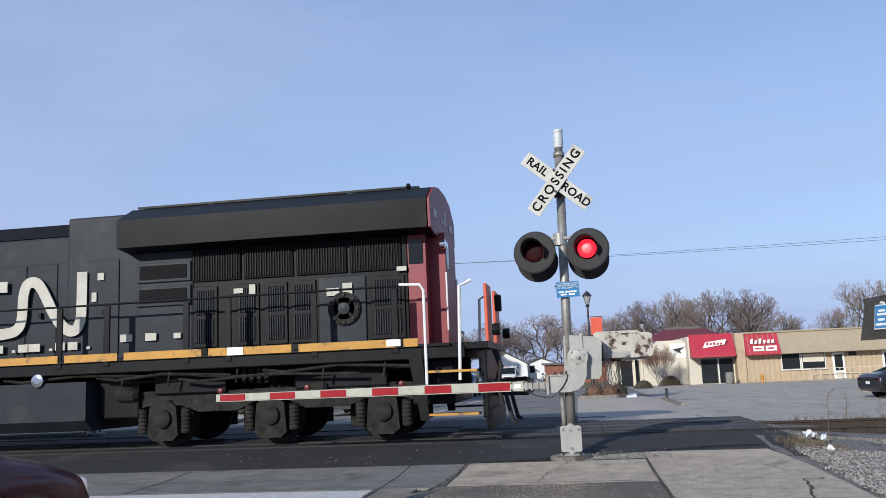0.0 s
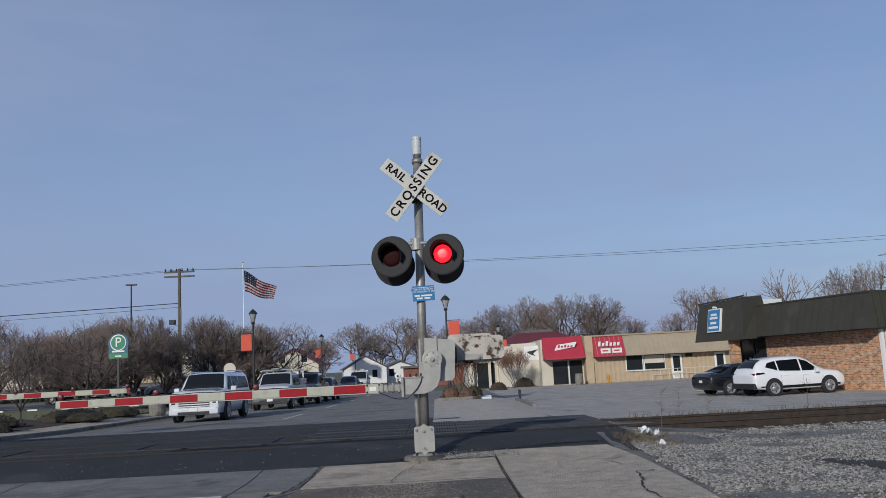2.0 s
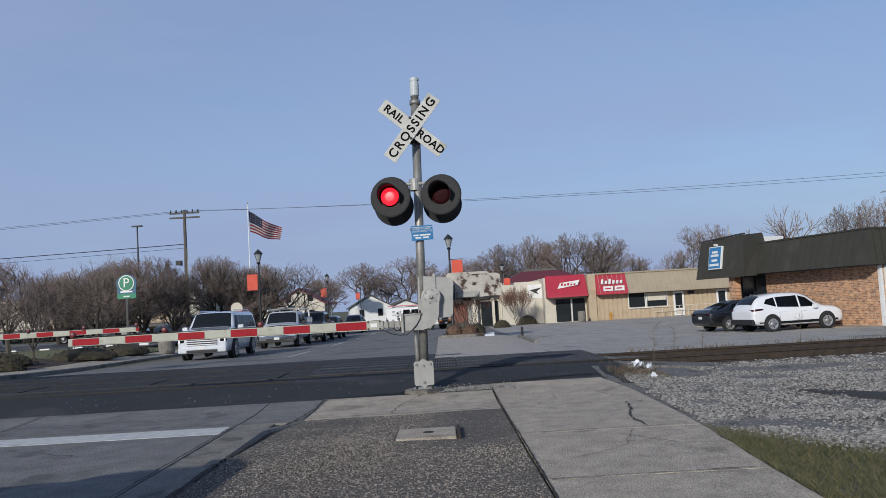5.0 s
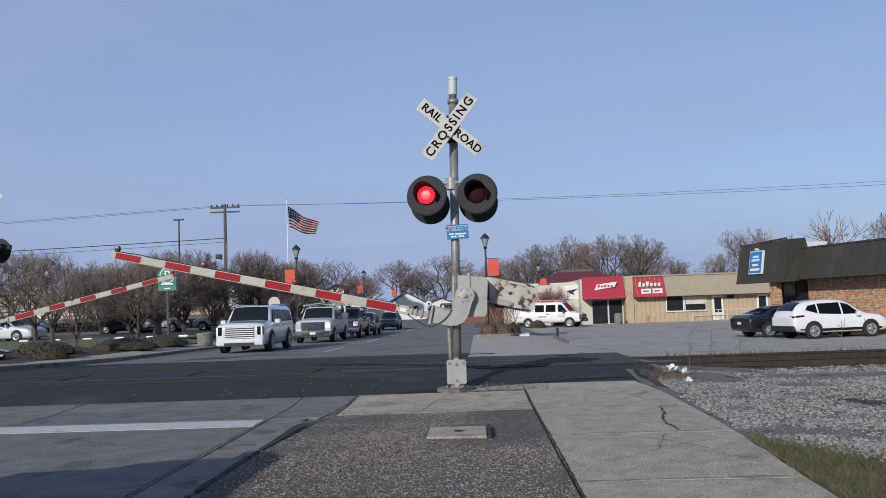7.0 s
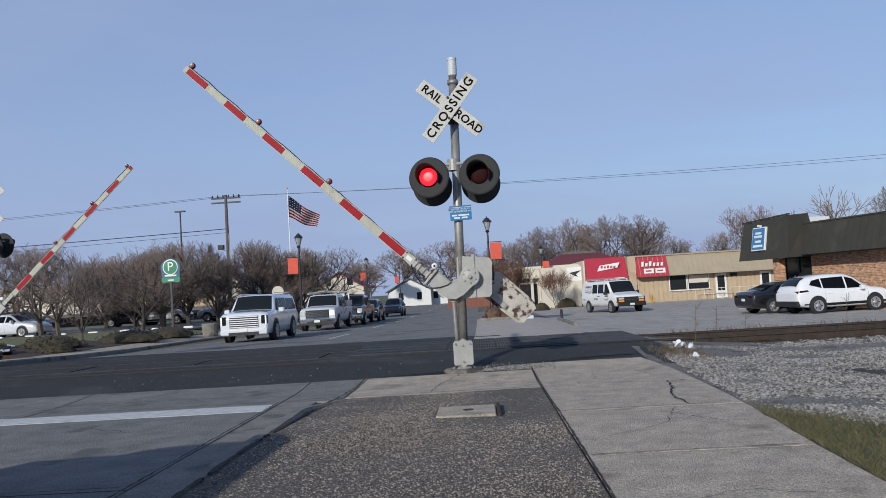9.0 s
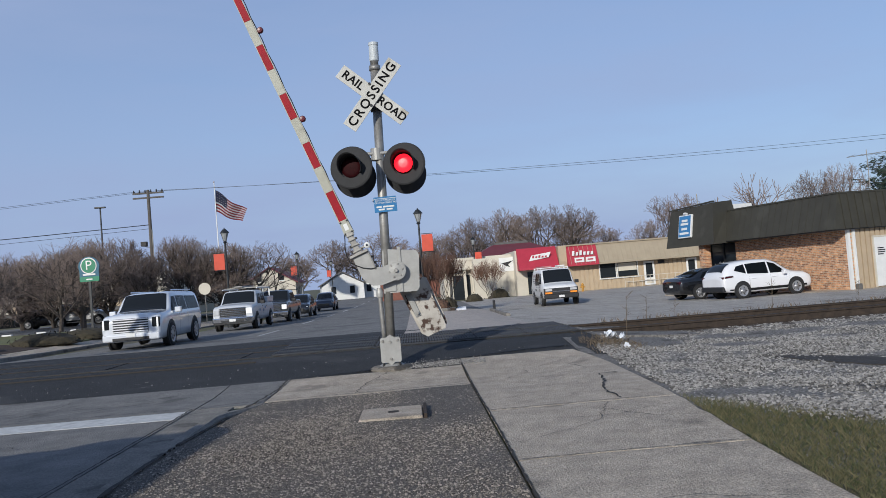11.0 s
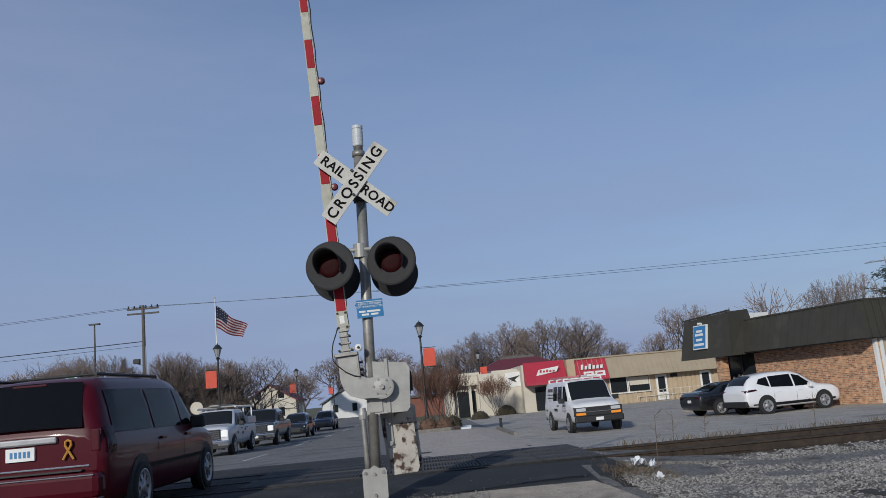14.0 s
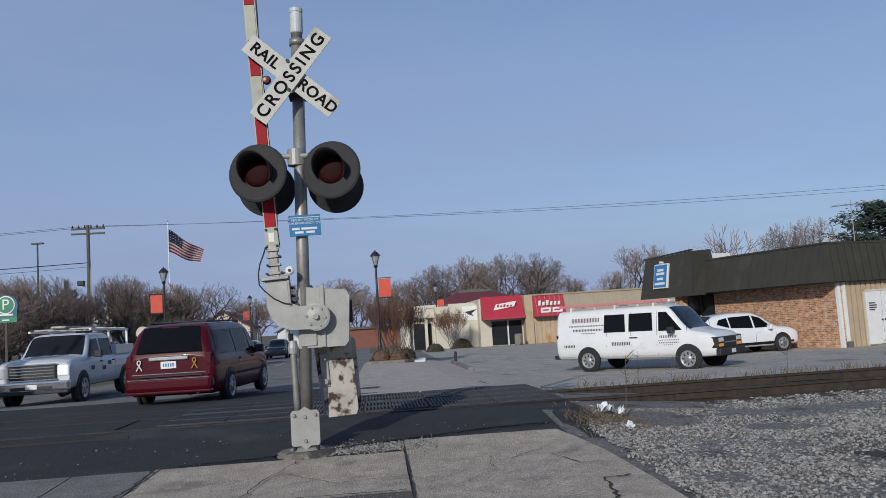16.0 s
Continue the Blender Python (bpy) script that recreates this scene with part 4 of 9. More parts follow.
        for x0, z0, w, h in ((-3.75, 2.62, 0.18, 0.2), (-4.05, 2.60, 0.24, 0.14), (-6.05, 2.72, 0.12, 0.18), (-6.35, 2.75, 0.18, 0.09), (-7.9, 1.98, 0.14, 0.1), (-8.55, 1.96, 0.22, 0.14), (-9.2, 1.96, 0.24, 0.14), (-9.75, 3.16, 0.13, 0.14), (-9.9, 2.75, 0.10, 0.18), (-2.42, 2.98, 0.18, 0.08)):
            part("notice_plate", B(hx(x0) - w, hx(x0), min(s * 1.05, s * 1.075), max(s * 1.05, s * 1.075), z0, z0 + h), M_LOGO, L)
        part("sill_plate", B(-5.0, -4.7, s * 1.55 - 0.006, s * 1.55 + 0.006, 1.60, 1.74), M_WHITE, L)
        part("sill_plate", B(-2.1, -1.85, s * 1.55 - 0.006, s * 1.55 + 0.006, 1.62, 1.74), M_WHITE, L)
    # large railway mark as plain bands, and the lettering bars below it
    def mark_band(line, w):
        """A flat band of even width along a line on the hood side."""
        bm = bmesh.new()
        P = [Vector((a, 0, b)) for a, b in line]
        for _ in range(2):
            P = [P[0]] + [q for a, b in zip(P, P[1:]) for q in (a * 0.75 + b * 0.25, a * 0.25 + b * 0.75)] + [P[-1]]
        prev = None
        for i, p in enumerate(P):
            d = (P[min(i + 1, len(P) - 1)] - P[max(0, i - 1)]).normalized()
            n = Vector((-d.z, 0, d.x)) * w / 2
            cur = [bm.verts.new(p + n + Vector((0, yy, 0))) for yy in (-1.088, -1.07)] + [bm.verts.new(p - n + Vector((0, yy, 0))) for yy in (-1.07, -1.088)]
            if prev:
                for k in range(4):
                    bm.faces.new((prev[k], prev[(k + 1) % 4], cur[(k + 1) % 4], cur[k]))
            prev = cur
        bmesh.ops.recalc_face_normals(bm, faces=bm.faces)
        return bm

    part("logo_band", mark_band([(-10.6, 2.21), (-9.62, 2.22), (-9.42, 2.34), (-9.38, 2.60), (-9.38, 2.95), (-9.30, 3.20), (-9.08, 3.20), (-8.92, 2.95), (-8.72, 2.55), (-8.48, 2.25), (-8.26, 2.20), (-8.15, 2.40), (-8.14, 2.70), (-8.14, 3.34)], 0.21), M_LOGO, L)
    part("logo_band", mark_band([(-10.6, 3.14), (-10.2, 3.14), (-9.72, 3.14)], 0.21), M_LOGO, L)
    for i, (w, h) in enumerate(((0.07, 0.05), (0.2, 0.15), (0.2, 0.15), (0.07, 0.05), (0.24, 0.15), (0.2, 0.15), (0.07, 0.05), (0.3, 0.15))):
        x0 = -7.95 - 0.26 * i
        part("lettering_bar", B(x0 - w, x0, -1.085, -1.070, 1.86, 1.86 + h), M_LOGO, L)
    # red end
    part("end_wall", prism(bmesh.new(), [(-1.0, 1.64), (1.0, 1.64), (1.0, 3.75), (-1.0, 3.75)], 1.45, 1.80, pose(0, 0, 0, 0, 0, 90)), M_LOCORED, L, "red end wall")
    part("end_wall", prism(bmesh.new(), [(-0.62, 1.64), (0.62, 1.64), (0.62, 3.7), (-0.62, 3.7)], 1.15, 1.47, pose(0, 0, 0, 0, 0, 90)), M_LOCORED, L, "red end door bay")
    part("end_window", B(-1.76, -1.5, -1.015, -1.0, 3.10, 3.55, 0.004), M_DGLASS, L)
    part("end_window", B(-1.16, -1.14, -0.55, -0.25, 3.05, 3.55, 0.004), M_DGLASS, L)
    for y in (-0.09, 0.09):
        part("headlight", lathe(bmesh.new(), [(0.08, 0), (0.09, 0.08), (0.06, 0.1)], 14, pose(-1.2, y - 0.75, 3.45, 0, 90)), M_CHROME, L)
    # the end mark and number bars
    for y0, y1 in ((-1.15, -0.75), (0.7, 1.1)):
        part("number_bar", B(-1.258, -1.25, y0, y1, 3.92, 4.08), M_LOGO, L)
    part("logo_band", B(-1.258, -1.25, -0.3, -0.02, 3.95, 4.02), M_LOGO, L)
    part("logo_band", B(-1.258, -1.25, 0.05, 0.3, 3.95, 4.25), M_LOGO, L)
    # end platform, steps, handrails, coupler
    part("end_platform", B(-1.5, -0.35, -1.45, 1.45, 1.52, 1.64, 0.01), M_LOCO, L)
    part("end_plate", B(-0.5, -0.4, -1.35, 1.35, 0.35, 1.52, 0.02), M_LOCO, L, "black end plate")
    for s in (-1, 1):
        for i, z in enumerate((0.42, 0.78, 1.14)):
            part("step", B(-1.4, -0.55, s * 1.40 - 0.14, s * 1.40 + 0.14, z, z + 0.035), M_LOCO, L)
            part("step_edge", B(-1.4, -0.55, s * 1.545 - 0.006, s * 1.545 + 0.006, z, z + 0.04), M_YELLOW, L)
        part("step_side", prism(bmesh.new(), [(-1.55, 0.35), (-1.4, 0.35), (-1.5, 1.55), (-1.75, 1.55)], s * 1.5 - 0.02, s * 1.5 + 0.02), M_LOCO, L)
        part("grab_rail", pipe(bmesh.new(), [(-1.42, s * 1.52, 0.95), (-1.42, s * 1.52, 2.55), (-1.48, s * 1.52, 2.66), (-1.85, s * 1.52, 2.68)], 0.028, 8), M_WHITE, L, "white handrail")
        part("grab_rail", pipe(bmesh.new(), [(-0.85, s * 1.5, 1.0), (-0.80, s * 1.5, 2.6), (-0.6, s * 1.45, 2.7)], 0.03, 8), M_WHITE, L, "white handrail")
        part("end_rail", B(-0.42, -0.36, s * 0.75 - 0.42, s * 0.75 + 0.3, 1.64, 2.66, 0.02), M_ORANGE, L, "orange end railing panel")
        part("ditch_light", lathe(bmesh.new(), [(0.09, -0.06), (0.11, 0.0), (0.1, 0.08), (0.0, 0.085)], 14, pose(-0.25, s * 1.05, 1.85, 0, 90)), M_LOCO, L)
        part("door_rail", R((-1.14, s * 0.66, 1.9), (-1.14, s * 0.66, 2.95), 0.018, 0.018, 8), M_WHITE, L)
    part("signal_lamp", B(-0.3, -0.18, -0.5, -0.35, 2.2, 2.5, 0.02), M_LOCO, L)
    part("coupler", prism(bmesh.new(), [(-0.6, 0.68), (0.2, 0.66), (0.3, 0.72), (0.3, 0.95), (0.15, 1.0), (-0.6, 0.95)], -0.15, 0.15), M_TRUCK, L)
    for y in (-0.7, -0.55, 0.5, 0.65):
        part("air_hose", pipe(bmesh.new(), [(-0.35, y, 0.95), (-0.18, y, 0.8), (-0.12, y, 0.5), (-0.05, y - 0.1, 0.25), (0.02, y - 0.2, 0.22)], 0.03, 8), M_TYRE, L)
    part("pilot", prism(bmesh.new(), [(-1.3, 0.15), (1.3, 0.15), (1.35, 0.5), (-1.35, 0.5)], 0.35, 0.45, pose(0, 0, 0, 0, 0, 90)), M_LOCO, L)
    part("hose_bundle", pipe(bmesh.new(), [(-0.3, -0.9, 1.5), (-0.2, -0.95, 1.2), (-0.28, -1.0, 0.9), (-0.2, -1.0, 0.55)], 0.05, 8), M_TYRE, L)
    # side railings
    for s in (-1, 1):
        for i, x0 in enumerate((-1.95, -3.4, -5.0, -5.8, -7.35, -8.3, -10.3, -12.4, -14.6, -16.8)):
            part("rail_post", B(x0 - 0.06, x0 + 0.06, s * 1.50 - 0.02, s * 1.50 + 0.02, 1.5, 2.62, 0.01), M_LOCO, L)
        part("side_rail", R((-1.85, s * 1.50, 2.66), (-21, s * 1.50, 2.60), 0.02, 0.02, 8), M_LOCO, L)
    # machinery under the frame
    part("centre_sill", B(-21, -0.9, -0.45, 0.45, 0.75, 1.40, 0.03), M_TRUCK, L)
    for x0, x1, z0 in ((-7.7, -6.9, 0.55), (-6.6, -5.2, 0.95), (-3.9, -2.2, 0.95), (-1.75, -1.0, 0.6)):
        part("underframe_box", B(x0, x1, -1.15, 1.15, z0, 1.39, 0.03), M_LOCO, L)
    for k, (xa, xb, zz) in enumerate(((-7.6, -5.0, 1.30), (-6.0, -2.6, 1.22), (-4.4, -1.6, 1.32), (-9.5, -6.4, 1.33))):
        part("air_pipe", pipe(bmesh.new(), [(xa, -1.38, zz), (xa + 0.4, -1.40, zz - 0.05), ((xa + xb) / 2, -1.42, zz + 0.03), (xb, -1.38, zz - 0.04)], 0.028, 6), M_TRUCK, L)
    for xx in (-7.1, -6.2, -4.9, -3.3, -2.2):
        part("pipe_hanger", R((xx, -1.40, 1.12), (xx + 0.05, -1.42, 1.42), 0.022, 0.022, 6), M_TRUCK, L)
    # trucks
    for tx in (-4.37, -15.8):
        for i in range(3):
            wx = tx + (1 - i) * 2.07
            for s in (-1, 1):
                w = part("wheel", lathe(bmesh.new(), [(0.0, -0.06), (0.54, -0.06), (0.54, 0.0), (0.53, 0.07), (0.45, 0.075), (0.42, 0.04), (0.16, 0.04), (0.14, 0.09), (0, 0.09)], 28), M_TRUCK, L, smooth=False)
                w.matrix_basis = pose(wx, s * 0.745, 0.53, 90 * -s if s > 0 else 90, 0, 0)
                box_ = part("axle_box", prism(bmesh.new(), [(-0.30, 0.22), (-0.2, 0.12), (0.2, 0.12), (0.30, 0.22), (0.26, 0.72), (0.12, 0.85), (-0.12, 0.85), (-0.26, 0.72)], s * 1.05 - 0.09, s * 1.05 + 0.09), M_TRUCK, L)
                box_.matrix_basis = pose(wx, 0, 0)
                part("axle_cap", lathe(bmesh.new(), [(0.17, 0), (0.17, 0.06), (0.12, 0.08), (0.05, 0.085)], 16, pose(0, s * 1.14, 0.52, -90 * s)), M_TRUCK, box_)
                for dx in (-0.42, 0.42):
                    part("coil_spring", lathe(bmesh.new(), [(0.10 if k % 2 else 0.085, 0.25 + k * 0.035) for k in range(14)], 12, pose(wx + dx, s * 1.05, 0)), M_TRUCK, L)
            part("traction_motor", B(wx - 0.75, wx - 0.12, -0.6, 0.6, 0.22, 0.95, 0.06), M_TRUCK, L)
            part("axle", R((wx, -0.75, 0.53), (wx, 0.75, 0.53), 0.09, 0.09, 10), M_TRUCK, L)
        for s in (-1, 1):
            fr = [(-3.1, 0.72), (-2.9, 0.62), (-2.4, 0.75), (-1.75, 0.75), (-1.4, 0.62), (-0.65, 0.62), (-0.3, 0.78), (0.3, 0.78), (0.65, 0.62), (1.4, 0.62), (1.75, 0.75), (2.4, 0.75), (2.9, 0.62), (3.1, 0.72), (3.1, 0.95), (2.4, 1.02), (1.2, 0.98), (0.0, 1.0), (-1.2, 0.98), (-2.4, 1.02), (-3.1, 0.95)]
            o = part("truck_frame", prism(bmesh.new(), fr, s * 0.98 - 0.09, s * 0.98 + 0.09), M_TRUCK, L)
            o.matrix_basis = pose(tx, 0, 0)
            part("brake_cylinder", lathe(bmesh.new(), [(0.13, -0.2), (0.15, -0.1), (0.15, 0.15), (0.09, 0.22)], 14, pose(tx - 2.75, s * 1.12, 0.98, 0, 90)), M_TRUCK, L)
            part("brake_cylinder", lathe(bmesh.new(), [(0.10, -0.16), (0.12, 0.12), (0.07, 0.18)], 12, pose(tx + 0.9, s * 1.12, 0.98, 0, 90)), M_TRUCK, L)
            part("air_pipe", pipe(bmesh.new(), [(tx - 2.9, s * 1.2, 1.18), (tx - 1.2, s * 1.2, 1.24), (tx + 1.0, s * 1.2, 1.22), (tx + 2.9, s * 1.2, 1.28)], 0.025, 6), M_TRUCK, L)
            for k in range(4):
                part("sand_bracket", B(tx - 0.5 + k * 0.14, tx - 0.42 + k * 0.14, s * 1.18 - 0.03, s * 1.18 + 0.03, 1.1, 1.36), M_LOCO, L)
    tank = [(-1.25, 0.35), (1.25, 0.35), (1.5, 0.55), (1.5, 1.25), (-1.5, 1.25), (-1.5, 0.55)]
    part("fuel_tank", prism(bmesh.new(), tank, 7.75, 12.2, pose(0, 0, 0, 0, 0, 90)), M_LOCOGREY, L, "dark grey fuel tank")
    part("tank_filler", lathe(bmesh.new(), [(0.12, 0), (0.12, 0.05), (0.06, 0.06)], 14, pose(-8.7, -1.5, 1.3, 90)), M_CHROME, L)
    # cab end, beyond
    part("cab", B(-21.6, -19.6, -1.5, 1.5, 1.64, 4.4, 0.08), M_LOCORED, L, "red driving cab")
    part("cab_window", B(-21.2, -20.2, -1.515, -1.5, 3.1, 3.8), M_DGLASS, L)
    return L


for m_ in (M_LOCO, M_LOCOGREY, M_TRUCK):
    m_.node_tree.nodes["Principled BSDF"].inputs["Specular IOR Level"].default_value = 0.12
train = locomotive()

# ---- vehicles: front towards +x, wheels on z = 0 ----
class Shell:
    """A car body lofted through cross-sections: stations of x, half width at sill, waist and top, heights of sill, waist and top."""

    def __init__(self, st):
        self.st = st

    def at(self, x):
        s = self.st
        if x <= s[0][0]:
            return s[0]
        if x >= s[-1][0]:
            return s[-1]
        i = max(k for k in range(len(s) - 1) if s[k][0] <= x)
        h = s[i + 1][0] - s[i][0]
        t = (x - s[i][0]) / h

        def slope(k, c):
            if k == 0 or k == len(s) - 1:
                a = max(k - 1, 0)
                return (s[a + 1][c] - s[a][c]) / (s[a + 1][0] - s[a][0])
            d0 = (s[k][c] - s[k - 1][c]) / (s[k][0] - s[k - 1][0])
            d1 = (s[k + 1][c] - s[k][c]) / (s[k + 1][0] - s[k][0])
            return 0.0 if d0 * d1 <= 0 else 2 * d0 * d1 / (d0 + d1)

        out = [x]
        for c in range(1, 7):
            p, q = s[i][c], s[i + 1][c]
            out.append((2 * t ** 3 - 3 * t * t + 1) * p + (t ** 3 - 2 * t * t + t) * h * slope(i, c) + (3 * t * t - 2 * t ** 3) * q + (t ** 3 - t * t) * h * slope(i + 1, c))
        return out

    def ring(self, x):
        _, wb, wm, wt, zb, zm, zt = self.at(x)
        crown, b, dz = 0.03, zm - zb, zt - zm
        ws = wm - 0.035
        return [(0, zb), (wb * 0.88, zb), (wb, zb + min(0.06, b * 0.15)), (wm - 0.014, zb + b * 0.35), (wm, zb + b * 0.62), (wm - 0.006, zb + b * 0.88), (ws, zm), (ws + (wt - ws) * 0.45, zm + dz * 0.5), (ws + (wt - ws) * 0.88, zm + dz * 0.86), (wt - 0.05, zt - 0.015), (wt * 0.74, zt + crown * 0.55), (wt * 0.4, zt + crown * 0.9), (0, zt + crown)]

    def side(self, x, z, off=0.008):
        """The point of the right-hand skin at x and height z."""
        r = self.ring(x)
        for (y0, z0), (y1, z1) in zip(r[2:9], r[3:10]):
            if z0 - 1e-6 <= z <= z1 + 1e-6 and z1 > z0:
                return y0 + (y1 - y0) * (z - z0) / (z1 - z0) + off
        return r[9][0] + off

    def top(self, x, y):
        """The height of the upper skin at x, y."""
        r = self.ring(x)[6:]
        y = abs(y)
        for (y0, z0), (y1, z1) in zip(r, r[1:]):
            if y1 <= y <= y0:
                return z0 + (z1 - z0) * (y0 - y) / max(1e-6, y0 - y1)
        return r[0][1]

    def screen(self, x0, x1, w0, w1, off=0.014):
        """A sloping window on the upper skin, from its lower edge at x0 to its upper edge at x1."""
        bm = bmesh.new()
        V = []
        for j in range(9):
            v = j / 8
            x = x0 + (x1 - x0) * v
            w = min(w0 + (w1 - w0) * v, self.at(x)[3] - 0.055)
            row = []
            for i in range(11):
                y = w * (-1 + i / 5)
                e = 0.02
                nrm = Vector(((self.top(x - e, y) - self.top(x + e, y)) / (2 * e), (self.top(x, y - e) - self.top(x, y + e)) / (2 * e), 1)).normalized()
                row.append(bm.verts.new(Vector((x, y, self.top(x, y))) + nrm * off))
            V.append(row)
        for A, C in zip(V, V[1:]):
            for i in range(10):
                bm.faces.new((A[i], A[i + 1], C[i + 1], C[i]))
        bmesh.ops.recalc_face_normals(bm, faces=bm.faces)
        return bm

    def body(self):
        bm = bmesh.new()
        xs = sorted({round(s[0], 4) for s in self.st} | {round(a[0] + (b[0] - a[0]) * k / 5, 4) for a, b in zip(self.st, self.st[1:]) for k in (1, 2, 3, 4)})
        rings = []
        for x in xs:
            r = self.ring(x)
            pts = [(y, z) for y, z in r] + [(-y, z) for y, z in r[-2:0:-1]]
            rings.append([bm.verts.new((x, y, z)) for y, z in pts])
        n = len(rings[0])
        for A, C in zip(rings, rings[1:]):
            for i in range(n):
                j = (i + 1) % n
                bm.faces.new((A[i], C[i], C[j], A[j]))
        bm.faces.new(rings[0])
        bm.faces.new(rings[-1][::-1])
        bmesh.ops.recalc_face_normals(bm, faces=bm.faces)
        return bm

    def pane(self, quad, s, off=0.01, n=6):
        """A pane on the side skin: quad of (x, z) corners, s = -1 right side, +1 left side."""
        bm = bmesh.new()
        (a, b, c, d) = quad
        V = []
        for i in range(n + 1):
            row = []
            for j in range(5):
                u, v = i / n, j / 4
                x = (a[0] * (1 - u) + b[0] * u) * (1 - v) + (d[0] * (1 - u) + c[0] * u) * v
                z = (a[1] * (1 - u) + b[1] * u) * (1 - v) + (d[1] * (1 - u) + c[1] * u) * v
                row.append(bm.verts.new((x, s * self.side(x, z, off), z)))
            V.append(row)
        for i in range(n):
            for j in range(4):
                bm.faces.new((V[i][j], V[i + 1][j], V[i + 1][j + 1], V[i][j + 1]))
        bmesh.ops.solidify(bm, geom=bm.faces[:], thickness=0.006)
        bmesh.ops.recalc_face_normals(bm, faces=bm.faces)
        return bm


def screen(x0, z0, w0, x1, z1, w1, lift=0.055, bow=0.05):
    """A windscreen or rear window between a lower and an upper edge."""
    bm = bmesh.new()
    nx, nz = 8, 4
    d = Vector((z1 - z0, 0, x0 - x1)).normalized()
    if d.x * (1 if x0 > x1 else -1) < 0:
        d = -d
    V = []
    for j in range(nz + 1):
        v = j / nz
        w = w0 + (w1 - w0) * v
        row = []
        for i in range(nx + 1):
            u = -1 + 2 * i / nx
            off = lift - bow * u * u * 0.5
            row.append(bm.verts.new((x0 + (x1 - x0) * v + d.x * off, u * w, z0 + (z1 - z0) * v + d.z * off)))
        V.append(row)
    for j in range(nz):
        for i in range(nx):
            bm.faces.new((V[j][i], V[j][i + 1], V[j + 1][i + 1], V[j + 1][i]))
    bmesh.ops.solidify(bm, geom=bm.faces[:], thickness=0.008)
    return bm


def add_wheel(v, x, y, r, w, s, rim, spokes):
    tyre = part("wheel", lathe(bmesh.new(), [(r * 0.60, -w / 2), (r * 0.93, -w / 2), (r, -w * 0.32), (r, w * 0.32), (r * 0.93, w / 2), (r * 0.66, w / 2), (r * 0.62, w * 0.30), (r * 0.62, w * 0.02)], 28), M_TYRE, v, "black tyre", True)
    tyre.matrix_basis = pose(x, y, r, 90 if s < 0 else -90, 0, 0)
    disc = part("rim", lathe(bmesh.new(), [(0.0, w * 0.50), (0.05, w * 0.50), (0.07, w * 0.46), (r * 0.2, w * 0.44), (r * 0.56, w * 0.42), (r * 0.64, w * 0.50), (r * 0.69, w * 0.515), (r * 0.69, w * 0.3)], 28), rim, tyre, "metal rim", True)
    for k in range(spokes):
        a = 360 / spokes * k
        bm = B(r * 0.34, r * 0.54, -r * 0.06, r * 0.06, w * 0.34, w * 0.447, 0.0, pose(0, 0, 0, 0, 0, a))
        part("rim_opening", bm, M_PLASTIC, disc)
    return tyre


def car(name, label, sh, paint, wheels, panes, front, rear, extras=None, glass=None, rim=None, spokes=5, r=0.36, w=0.23, cat="car", arch=None, group="", lit=False):
    """wheels: axle x's; panes: list of side-window quads; front: (windscreen, lights...) as dicts."""
    v = thing(name, label, cat, group=group)
    rim = rim or M_RIM
    gl = glass or M_DGLASS
    body = part("body", sh.body(), paint, v, "", True)
    for p in body.data.polygons:
        p.use_smooth = len(p.vertices) == 4
    for x in wheels:
        for s in (-1, 1):
            hw = sh.at(x)[2]
            part("wheel_arch", lathe(bmesh.new(), [(0, 0.0), (r * 1.16, 0.0), (r * 1.19, -0.06)], 28, pose(x, s * (hw + 0.006), r + 0.03, 90 if s < 0 else -90)), arch or M_PLASTIC, v)
            add_wheel(v, x, s * (hw - w / 2 + 0.035), r, w, s, rim, spokes)
    for s in (-1, 1):
        for q in panes:
            part("side_window", sh.pane(q, s), gl, v)
    x0, _, w0, x1, _, w1 = front["glass"]
    part("windscreen", sh.screen(x0, x1, w0, w1), gl, v, "", True)
    if rear.get("slope"):
        part("rear_window", sh.screen(*rear["slope"]), gl, v, "", True)
    if rear.get("glass"):
        part("rear_window", screen(*rear["glass"]), gl, v)
    for nm, (x0, x1, y0, y1, z0, z1), mt, bev in front.get("parts", ()):
        for s in ((-1, 1) if y0 > 0.001 else (1,)):
            part(nm, B(x0, x1, min(s * y0, s * y1), max(s * y0, s * y1), z0, z1, bev), mt, v)
    for nm, (x0, x1, y0, y1, z0, z1), mt, bev in rear.get("parts", ()):
        for s in ((-1, 1) if y0 > 0.001 else (1,)):
            part(nm, B(x0, x1, min(s * y0, s * y1), max(s * y0, s * y1), z0, z1, bev), mt, v)
    if extras:
        extras(v, sh)
    return v


def seams(v, sh, xs, z0, z1, mt=M_JOINT):
    for x in xs:
        for s in (-1, 1):
            part("door_seam", sh.pane([(x - 0.006, z0), (x + 0.006, z0), (x + 0.006, z1), (x - 0.006, z1)], s, 0.003, 1), mt, v)


def mirrors(v, x, z, hw, mt, sx=0.12):
    for s in (-1, 1):
        part("mirror", B(x - sx, x + sx * 0.6, s * (hw + 0.13) - 0.11, s * (hw + 0.13) + 0.11, z - 0.09, z + 0.1, 0.03), mt, v)


def handles(v, sh, xs, z, mt):
    for x in xs:
        for s in (-1, 1):
            y = sh.side(x, z, 0.0)
            part("door_handle", B(x - 0.1, x + 0.1, min(s * y, s * (y + 0.035)), max(s * y, s * (y + 0.035)), z - 0.018, z + 0.018, 0.008), mt, v)


